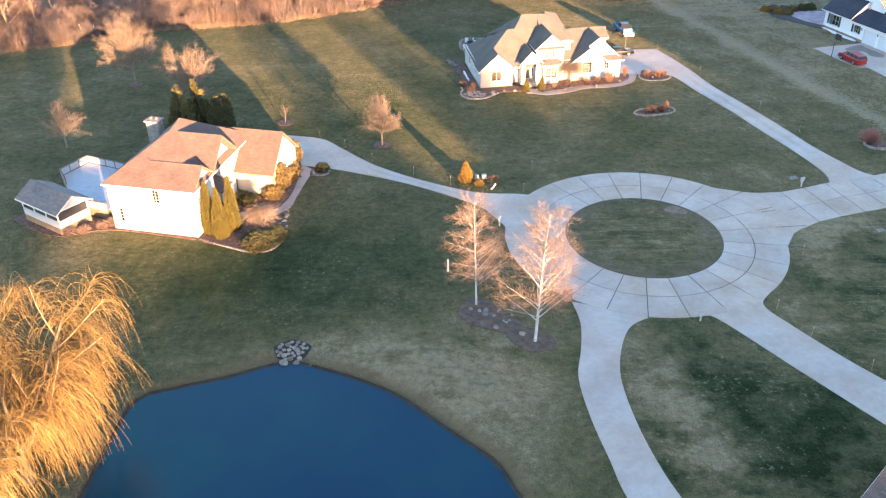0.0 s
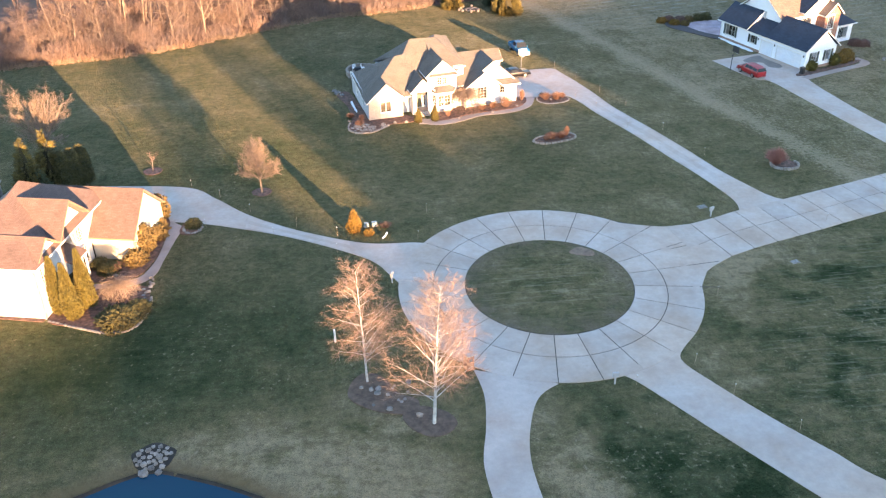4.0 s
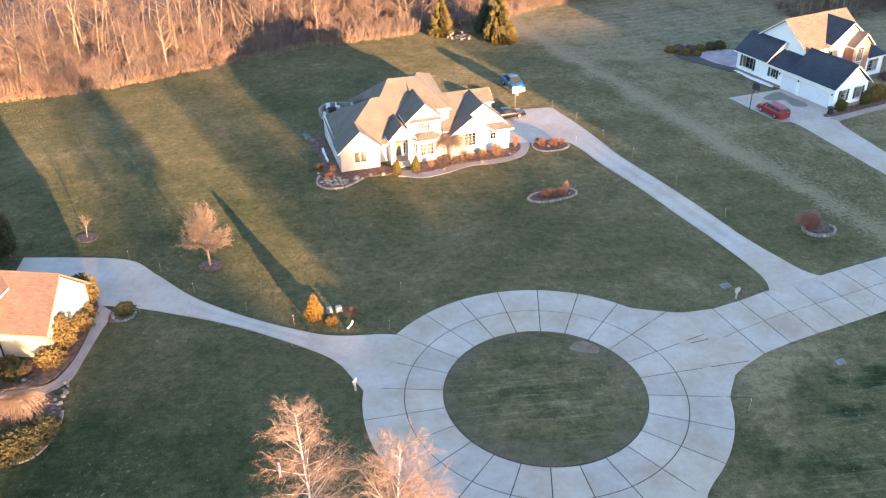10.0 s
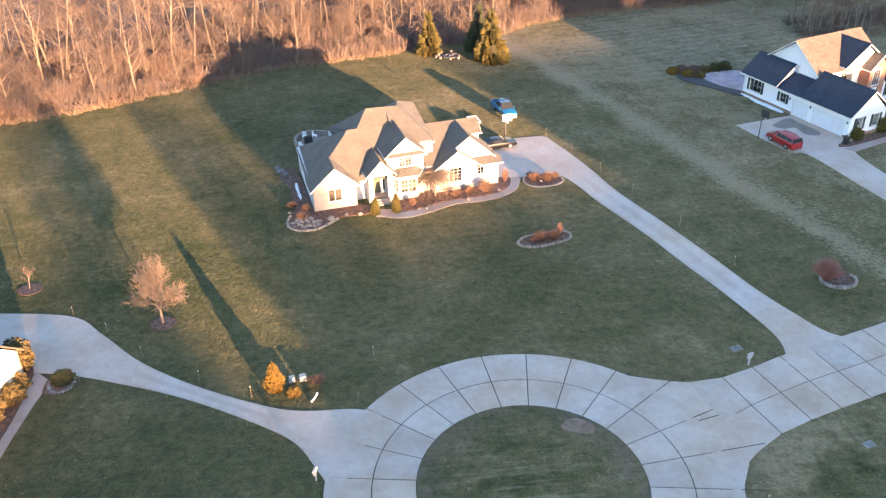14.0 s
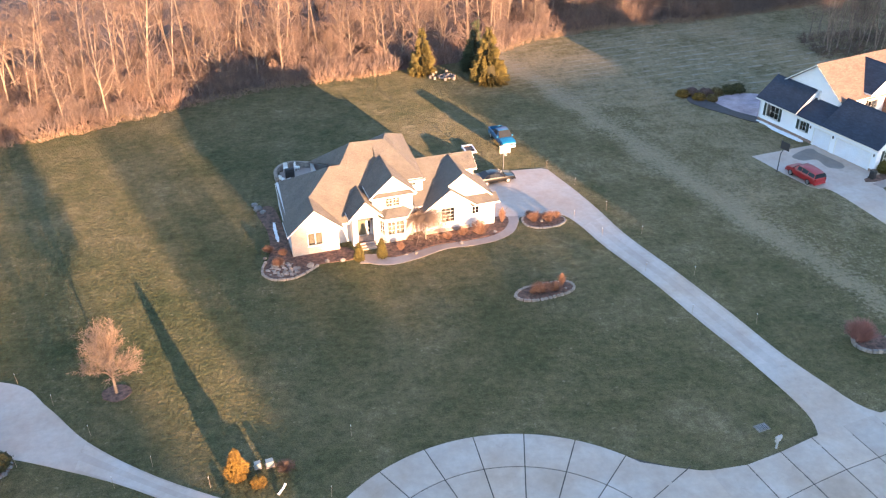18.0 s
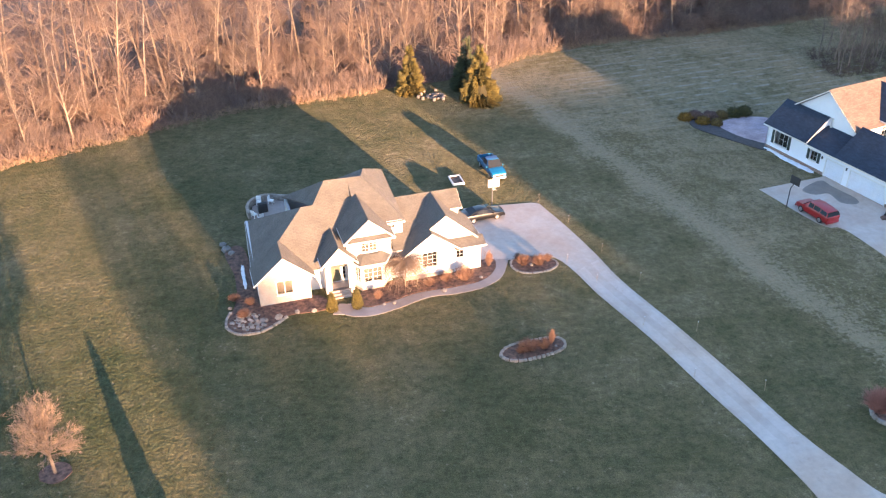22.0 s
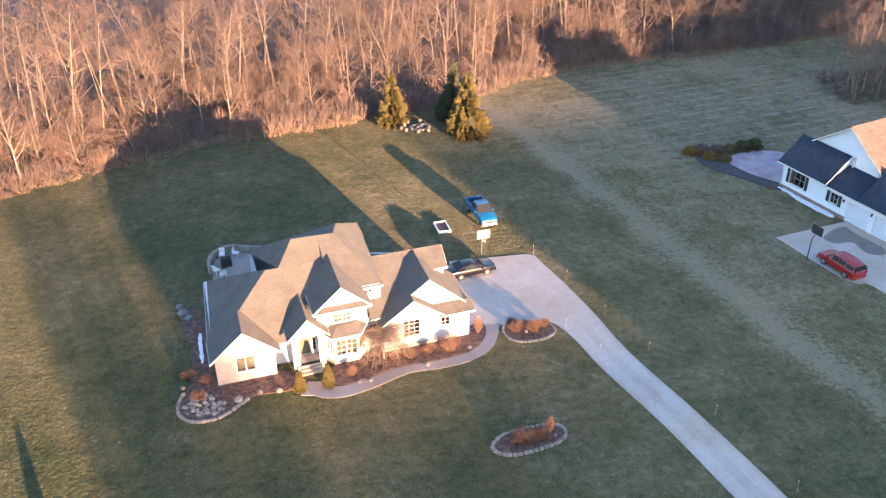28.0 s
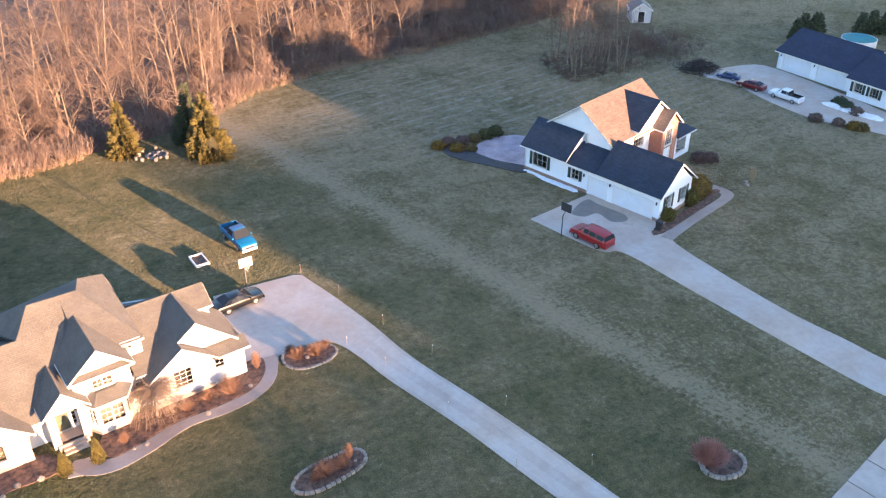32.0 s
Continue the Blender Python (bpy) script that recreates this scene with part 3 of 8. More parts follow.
def ground_grid():
    xs = np.unique(np.concatenate([[-2500, -1200, -600, -350, -220], np.arange(-160, -36, 4), np.arange(-36, 14, 0.6), np.arange(14, 190, 4), [220, 350, 600, 1200, 2500]]).round(2))
    ys = np.unique(np.concatenate([[-2500, -1200, -600, -350, -200, -120, -60, -20, 0, 10], np.arange(18, 66, 0.6), np.arange(66, 300, 4), [330, 400, 600, 1200, 2500]]).round(2))
    v, nx = [], len(xs)
    for y in ys:
        for x in xs:
            z = 0.0
            if -36 < x < 14 and 18 < y < 66:
                d = shore_distance(x, y)
                if d < 2.4:
                    z = -0.55 * (1 - max(d, 0) / 2.4) ** 2 if d > 0 else -0.55 + max(d, -3) * 0.5
                    z += 0.05 * noise.noise((x * 0.9, y * 0.9, 0))
            elif abs(x) < 220 and y < 330:
                z = -0.012 + 0.010 * noise.noise((x * 0.05, y * 0.05, 3))
            v.append((x, y, z))
    f = [(j * nx + i, j * nx + i + 1, (j + 1) * nx + i + 1, (j + 1) * nx + i) for j in range(len(ys) - 1) for i in range(nx - 1)]
    return MB().add(v, f)


ground = part("ground", ground_grid(), M_LAWN, smooth=True)
tagged(ground, "dormant green and brown mown lawn", "lawn", kind="structure")
wm = MB()
wp = [(x, y, -0.5) for x, y in shore]
wm.add(wp, [tuple(range(len(wp)))[::-1]])
water = part("water", wm, M_WATER)
tagged(water, "still deep blue garden pond water", "pond", kind="structure")
if water.data.polygons[0].normal.z < 0:
    water.data.flip_normals()
# bare muddy rim just above the water
rim = MB()
ring_a = [(x, y) for x, y in shore]
nrm = []
for i in range(len(ring_a)):
    a, b = Vector(ring_a[i - 1]), Vector(ring_a[(i + 1) % len(ring_a)])
    d = (b - a).normalized()
    nrm.append(Vector((d.y, -d.x)))
if not inside(*(Vector(ring_a[5]) - nrm[5] * 1.0), shore):
    nrm = [-q for q in nrm]
rv = []
for i, (p, q) in enumerate(zip(ring_a, nrm)):
    w = 0.16 + 0.12 * noise.noise((i * 0.35, 0, 0))
    rv += [(p[0] - q.x * 0.3, p[1] - q.y * 0.3, -0.56), (p[0] + q.x * 0.02, p[1] + q.y * 0.02, -0.40), (p[0] + q.x * (w * 0.5), p[1] + q.y * (w * 0.5), -0.36), (p[0] + q.x * (w * 0.5 + 0.12), p[1] + q.y * (w * 0.5 + 0.12), -0.52)]
n4 = len(ring_a)
rim.add(rv, [(4 * i + k, 4 * i + k + 1, 4 * ((i + 1) % n4) + k + 1, 4 * ((i + 1) % n4) + k) for i in range(n4) for k in range(3)])
tagged(part("shore_rim", rim, M_MUD), "dark muddy rim of the pond", "pond shore", kind="structure")

# turning circle
CX, CY, R1, R2, R3 = 22.2, 81.8, 8.53, 11.8, 15.3
RND = random.Random(5)


def arc(r, a0, a1, n):
    return [(CX + r * math.cos(a0 + (a1 - a0) * i / n), CY + r * math.sin(a0 + (a1 - a0) * i / n)) for i in range(n + 1)]


paving_bed = MB().prism(arc(R3 - 0.05, 0, 2 * math.pi, 96)[:-1], -0.2, 0.012)
road = part("road", paving_bed, M_JOINT)
tagged(road, "pale concrete turning circle and lane laid in jointed slabs", "road", kind="structure")
GAP = 0.042
N_SLABS = 24
for ring_n, (ra, rb) in enumerate(((R1, R2), (R2, R3))):
    for k in range(N_SLABS):
        a0 = 2 * math.pi * (k + 0.35) / N_SLABS
        a1 = a0 + 2 * math.pi / N_SLABS
        # the lane leaves on the east side; its own slabs lie there
        mid = (a0 + a1) / 2
        g = GAP
        o = arc(rb - g * (1.0 if ring_n == 0 else 0), a0 + g / rb, a1 - g / rb, 6)
        i = arc(ra + g, a0 + g / ra, a1 - g / ra, 6)
        z = 0.05 + RND.uniform(-0.004, 0.004)
        part("slab", MB().prism(o + i[::-1], -0.05, z), M_CONC, road)
lane_n = [(35.2, 92.0), (38.4, 91.2), (42.2, 91.9), (47.4, 93.8), (53, 95.4), (58.4, 97.0), (68, 99.9), (90, 107)]
lane_s = [(37.4, 79.6), (39.0, 82.0), (41.8, 84.0), (46.6, 85.9), (53.0, 87.8), (57.9, 89.4), (69, 92.8), (92, 100)]
part("lane_bed", ribbon([(30, 94.5)] + lane_n, [(36.0, 76.0)] + lane_s, -0.2, 0.008, 60), M_JOINT, road)
# lane slabs: two files with a centre joint
n_line, s_line = smooth_line(lane_n, 0.25), smooth_line(lane_s, 0.25)
for k in range(16):
    x0, x1 = 38.6 + k * 3.05, 38.6 + (k + 1) * 3.05

    def at_x(line, x):
        return float(np.interp(x, [p[0] for p in line], [p[1] for p in line]))
    skew = 0.0
    for lo, hi in ((0.0, 0.5), (0.5, 1.0)):
        quad = []
        for x, f in ((x0, lo), (x1, lo), (x1, hi), (x0, hi)):
            xs = x + (0.5 - f) * 1.9 + (0.045 if x == x0 else -0.045)
            ys, yn = at_x(s_line, xs), at_x(n_line, xs)
            ff = f + (0.005 if f == lo and f > 0 else 0) - (0.005 if f == hi and f < 1 else 0)
            quad.append((xs, ys + (yn - ys) * ff))
        part("slab", MB().prism(quad, -0.05, 0.048 + RND.uniform(-0.004, 0.004)), M_CONC, road)
# flared throat between the circle and the lane
throat = MB()
throat.prism([(36.2, 76.4), (37.5, 79.6), (38.9, 81.9), (41.0, 83.6), (39.9, 87.3), (35.9, 86.4), (36.7, 82.0)], -0.05, 0.044)
part("slab", MB().prism([(35.8, 86.5), (39.85, 87.4), (38.8, 91.15), (37.0, 91.4), (35.3, 91.9), (32.8, 92.8), (34.6, 89.6)], -0.05, 0.042), M_CONC, road)
part("slab", throat, M_CONC, road)

# joints that run on across the flared throat
for deg, ln in ((35.25, 2.2), (20.25, 4.2), (5.25, 3.4), (-9.75, 2.0)):
    a = radians(deg)
    c0, s0 = math.cos(a), math.sin(a)
    q = [(CX + r * c0 - w * s0, CY + r * s0 + w * c0) for r, w in ((R3 - 0.2, -0.04), (R3 + ln, -0.04), (R3 + ln, 0.04), (R3 - 0.2, 0.04))]
    part("joint", MB().prism(q, 0.02, 0.0485), M_JOINT, road)

# grass island
isl = MB()
rings = []
for r in (0.0, 2.0, 4.0, 6.0, 7.6, R1 - 0.02):
    rings.append(r)
iv, nn = [(CX, CY, 0.16)], 64
for r in rings[1:]:
    h = 0.07 + 0.10 * (1 - (r / R1) ** 2)
    iv += [(CX + r * math.cos(2 * math.pi * k / nn), CY + r * math.sin(2 * math.pi * k / nn), h) for k in range(nn)]
jf = [(0, 1 + k, 1 + (k + 1) % nn) for k in range(nn)]
for q in range(len(rings) - 2):
    b0, b1 = 1 + q * nn, 1 + (q + 1) * nn
    jf += [(b0 + k, b1 + k, b1 + (k + 1) % nn, b0 + (k + 1) % nn) for k in range(nn)]
isl.add(iv, jf)
tagged(part("grass_island", isl, M_LAWN, smooth=True), "round grass island inside the concrete turning circle", "lawn", kind="structure")

# drives
DRIVES = {
    "drive_1": ("pale concrete drive to the brown-roofed house", [(11.6, 90.8), (9.6, 91.7), (5.5, 92.0), (2.3, 93.0), (-3.8, 96.4), (-9.2, 100.5), (-13.3, 105.0), (-17.4, 108.6), (-28, 110.4)],
                [(7.9, 82.4), (6.3, 85.6), (4.9, 88.2), (2.3, 90.5), (-3.7, 94.4), (-9.4, 97.2), (-17.0, 99.9), (-28, 101.0)]),
    "drive_2": ("long pale gravel-dusted drive to the white brick house", [(46.9, 92.5), (47.8, 96.0), (46.2, 102.7), (44.1, 109.0), (41.8, 116.3), (38.9, 123.9), (37.6, 128.2), (36.4, 130.9), (34.8, 131.8), (31.5, 131.4), (28.3, 131.0)],
                [(54.6, 95.0), (52.6, 96.4), (51.2, 99.2), (49.2, 104.0), (47.2, 110.6), (44.8, 117.8), (41.9, 125.8), (40.4, 132.0), (38.8, 137.6), (37.3, 142.0), (36.9, 143.2), (35.8, 143.3), (28.0, 143.0)]),
    "drive_3": ("pale concrete drive of the black-roofed house", [(77.6, 101.6), (75.3, 104.8), (73.2, 113.2), (71.2, 122.5), (69.0, 132.6), (66.9, 134.0), (63.7, 143.0)],
                [(84.6, 103.5), (80.0, 106.5), (78.3, 112.0), (76.9, 117.0), (75.8, 124.4), (75.2, 132.2), (77.0, 136.2), (73.3, 145.3)]),
    "drive_5": ("smooth concrete drive curving beside the birches", [(12.6, 69.4), (13.0, 66.0), (12.5, 62), (11.7, 58), (12.0, 53), (12.8, 48), (13.5, 44), (16.5, 34), (19, 24)],
                [(19.6, 66.6), (17.6, 65.2), (16.2, 62), (15.4, 58), (15.6, 53), (16.4, 48), (17.5, 44), (20.8, 34), (24, 24)]),
    "drive_6": ("smooth concrete drive to the weathered brown house", [(25.0, 67.2), (26.4, 66.0), (30.6, 59.5), (32.5, 56.6), (35.8, 51.6), (39.5, 46), (44, 39)],
                [(32.6, 70.6), (31.2, 68.4), (32.8, 65.1), (36.0, 60.0), (38.9, 56.0), (41.5, 52.5), (49, 47)]),
}
for dn, (label, left, right) in DRIVES.items():
    d = part(dn, ribbon(left, right, -0.1, 0.034, 60), M_DRIVE)
    tagged(d, label, "driveway", kind="structure")


# paler wheel tracks worn into the long drives
def resample(line, n):
    pts = smooth_line(line, 0.5)
    acc = [0.0]
    for a, b in zip(pts, pts[1:]):
        acc.append(acc[-1] + math.dist(a, b))
    return [(float(np.interp(acc[-1] * i / n, acc, [p[0] for p in pts])), float(np.interp(acc[-1] * i / n, acc, [p[1] for p in pts]))) for i in range(n + 1)]


M_TRACK = concrete("worn_concrete", (0.515, 0.442, 0.392), (0.425, 0.355, 0.31), 0.0)
for left, right in (([(46.2, 102.7), (44.1, 109.0), (41.8, 116.3), (38.9, 123.9), (37.6, 128.2)], [(49.6, 102.9), (47.2, 110.6), (44.8, 117.8), (41.9, 125.8), (40.8, 130.4)]),
                    ([(2.3, 93.0), (-3.8, 96.4), (-9.2, 100.5)], [(2.3, 90.5), (-3.7, 94.4), (-9.4, 97.2)])):
    a, b = resample(left, 30), resample(right, 30)
    for f0, f1 in ((0.10, 0.36), (0.62, 0.90)):
        ea = [(p[0] + (q[0] - p[0]) * f0, p[1] + (q[1] - p[1]) * f0) for p, q in zip(a, b)]
        eb = [(p[0] + (q[0] - p[0]) * f1, p[1] + (q[1] - p[1]) * f1) for p, q in zip(a, b)]
        tagged(part("wheel_track", ribbon(ea, eb, 0.02, 0.039, 40), M_TRACK), "pale wheel track worn into the drive", "driveway", kind="structure")


# ---- houses ----
def wall(mb, p, q, z0, z1, holes=(), thick=0.25):
    """A wall from p to q (outer face to the right of the way), with rectangular openings (s0, s1, z0, z1) right through."""
    p, q = Vector(p), Vector(q)
    d = q - p
    ln = d.length
    d.normalize()
    inn = Vector((-d.y, d.x)) * thick
    ss = sorted({0.0, ln, *[h[0] for h in holes], *[h[1] for h in holes]})
    zs = sorted({z0, z1, *[h[2] for h in holes], *[h[3] for h in holes]})

    def pt(s, z, k):
        a = p + d * s + inn * k
        return (a.x, a.y, z)

    def solid(s0, s1, a, b):
        m, n = (s0 + s1) / 2, (a + b) / 2
        return not any(h[0] < m < h[1] and h[2] < n < h[3] for h in holes)
    for s0, s1 in zip(ss, ss[1:]):
        for a, b in zip(zs, zs[1:]):
            if solid(s0, s1, a, b):
                mb.add([pt(s0, a, 0), pt(s1, a, 0), pt(s1, b, 0), pt(s0, b, 0)], [(0, 1, 2, 3)])
                mb.add([pt(s0, a, 1), pt(s1, a, 1), pt(s1, b, 1), pt(s0, b, 1)], [(3, 2, 1, 0)])
    for s0, s1, a, b in [h[:4] for h in holes]:
        mb.add([pt(s0, a, 0), pt(s1, a, 0), pt(s1, b, 0), pt(s0, b, 0), pt(s0, a, 1), pt(s1, a, 1), pt(s1, b, 1), pt(s0, b, 1)],
               [(0, 4, 5, 1), (1, 5, 6, 2), (2, 6, 7, 3), (3, 7, 4, 0)])
    mb.add([pt(0, z1, 0), pt(ln, z1, 0), pt(ln, z1, 1), pt(0, z1, 1)], [(0, 1, 2, 3)])
    for s, flip in ((0, 1), (ln, 0)):
        f = (0, 1, 2, 3) if flip else (3, 2, 1, 0)
        mb.add([pt(s, z0, 0), pt(s, z1, 0), pt(s, z1, 1), pt(s, z0, 1)], [f])
    return mb


def gable_end(mb, p, q, z, apex, thick=0.22, shift=None):
    """The triangle of a gable over a wall from p to q."""
    p, q = Vector(p), Vector(q)
    d = (q - p).normalized()
    inn = Vector((-d.y, d.x)) * thick
    m = (p + q) / 2 if shift is None else p + d * shift
    a = [(p.x, p.y, z), (q.x, q.y, z), (m.x, m.y, apex)]
    b = [(x + inn.x, y + inn.y, zz) for x, y, zz in a]
    return mb.add(a + b, [(0, 1, 2), (5, 4, 3), (0, 3, 4, 1), (1, 4, 5, 2), (2, 5, 3, 0)])


def window(parent, p, q, hole, cols=2, rows=3, blind=True, shutters=False, arch=False, name="window", thick=0.25, mullion=False):
    """A window set into an opening of the wall from p to q: frame, bars, glass, sill, room behind."""
    p, q = Vector(p), Vector(q)
    d = (q - p).normalized()
    out = Vector((d.y, -d.x))
    s0, s1, z0, z1 = hole[:4]
    m = Matrix(((d.x, -out.x, 0, p.x + d.x * s0), (d.y, -out.y, 0, p.y + d.y * s0), (0, 0, 1, z0), (0, 0, 0, 1)))
    w, h, t = s1 - s0, z1 - z0, 0.07
    win = part(name, MB().box(-t, w + t, -0.035, 0.05, -t, 0.012).box(-t, w + t, -0.035, 0.05, h - 0.012, h + t).box(-t, 0.012, -0.034, 0.05, 0, h).box(w - 0.012, w + t, -0.034, 0.05, 0, h), M_TRIM, parent)
    win.matrix_basis = m
    for k in range(1, cols):
        wide = 0.05 if mullion and k == cols // 2 else 0.013
        part("glazing_bar", MB().box(w * k / cols - wide, w * k / cols + wide, 0.012, 0.048, 0.012, h - 0.012), M_TRIM, win)
    for k in range(1, rows):
        part("glazing_bar", MB().box(0.012, w - 0.012, 0.014, 0.046, h * k / rows - 0.013, h * k / rows + 0.013), M_TRIM, win)
    pane = part("pane", MB().box(0.005, w - 0.005, 0.05, 0.062, 0.005, h - 0.005), M_GLASS, win)
    pane.visible_shadow = False
    part("sill", MB().box(-t - 0.05, w + t + 0.05, -0.09, -0.036, -t - 0.05, -t + 0.01), M_TRIM, win)
    if blind:
        part("blind", MB().box(0.01, w - 0.01, 0.16, 0.18, h * 0.12, h - 0.01), M_BLIND, win)
    part("room_lining", MB().box(-0.3, w + 0.3, 1.1, 1.15, -0.5, h + 0.3), M_ROOM, win)
    if arch:
        n = 10
        seg = [(w / 2 + (w / 2 + t) * math.cos(math.pi * k / n), h + t + 0.32 * math.sin(math.pi * k / n)) for k in range(n + 1)]
        v = [(x, -0.036, z) for x, z in seg] + [(x, 0.02, z) for x, z in seg]
        part("arched_head", MB().add(v, [tuple(range(n, -1, -1)), tuple(range(n + 1, 2 * n + 2))] + [(k, k + 1, n + 2 + k, n + 1 + k) for k in range(n)]), M_TRIM, win)
    if shutters:
        for a in (-t - 0.40, w + t):
            sh = MB().box(a, a + 0.40, -0.05, 0.0, -0.03, h + 0.03)
            for k in range(8):
                z = 0.04 + k * (h - 0.08) / 8
                sh.box(a + 0.05, a + 0.35, -0.065, -0.05, z, z + (h - 0.08) / 8 * 0.6)
            part("shutter", sh, M_SHUTTER, win, "dark green louvred shutter")
    return win


def door_leaf(parent, p, q, hole, material, name="door", panels=True, label=""):
    p, q = Vector(p), Vector(q)
    d = (q - p).normalized()
    out = Vector((d.y, -d.x))
    s0, s1, z0, z1 = hole[:4]
    m = Matrix(((d.x, -out.x, 0, p.x + d.x * s0), (d.y, -out.y, 0, p.y + d.y * s0), (0, 0, 1, z0), (0, 0, 0, 1)))
    w, h = s1 - s0, z1 - z0
    door = part(name, MB().box(0.02, w - 0.02, 0.08, 0.13, 0.01, h - 0.02), material, parent, label)
    door.matrix_basis = m
    part("frame", MB().box(-0.08, 0.02, -0.03, 0.09, 0, h + 0.08).box(w - 0.02, w + 0.08, -0.03, 0.09, 0, h + 0.08).box(0.02, w - 0.02, -0.03, 0.09, h - 0.02, h + 0.08), M_TRIM, door)
    if panels:
        n = max(2, round(w / 0.62)) if w > 1.6 else 2
        for i in range(n):
            for j in range(4):
                part("panel", MB().box(w * i / n + 0.09, w * (i + 1) / n - 0.09, 0.062, 0.08, h * j / 4 + 0.09, h * (j + 1) / 4 - 0.07), material, door)
    if w < 1.6:
        part("handle", MB().rbox(w - 0.12, 0.05, 1.0, 0.05, 0.06, 0.14, 0.01), M_METAL, door)
    return door


def board_part(p, q, w, h, parent, mat=None):
    return part("fascia", MB().board(p, q, w, h), mat or M_TRIM, parent)


def slope_part(poly, th, mat, parent):
    n = (Vector(poly[1]) - Vector(poly[0])).cross(Vector(poly[2]) - Vector(poly[0]))
    return part("roof_slope", MB().slab(poly if n.z > 0 else poly[::-1], th), mat, parent, uv=True)


def gable_roof(parent, mat, a0, a1, c0, c1, ze, zr, along="v", th=0.16, ridge=None, ends=(True, True), rake=None, edge=None):
    """A two-sloped roof: a0..a1 across (outer eaves), c0..c1 along the ridge; heights of eave and ridge at the top surface."""
    r = (a0 + a1) / 2 if ridge is None else ridge

    def w(a, c, z):
        return (a, c, z) if along == "v" else (c, a, z)
    for a in (a0, a1):
        slope = slope_part([w(a, c0, ze), w(r, c0, zr), w(r, c1, zr), w(a, c1, ze)], th, mat, parent)
        board_part(w(a, c0, ze - th - 0.04), w(a, c1, ze - th - 0.04), 0.07, 0.17, slope, edge)
        for k, c in enumerate((c0, c1)):
            if ends[k]:
                board_part(w(a, c, ze - th - 0.05), w(r, c, zr - th - 0.05), 0.07, 0.16, slope, rake)
    part("ridge_cap", MB().tube([w(r, c0, zr - 0.02), w(r, c1, zr - 0.02)], [0.07, 0.07], 6), mat, slope, uv=True)
    return slope


def faces_roof(parent, mat, polys, th=0.16, eaves=()):
    """A roof given slope by slope."""
    for poly in polys:
        slope = slope_part(poly, th, mat, parent)
    for p, q in eaves:
        board_part((p[0], p[1], p[2] - th - 0.04), (q[0], q[1], q[2] - th - 0.04), 0.07, 0.17, slope)
    return slope


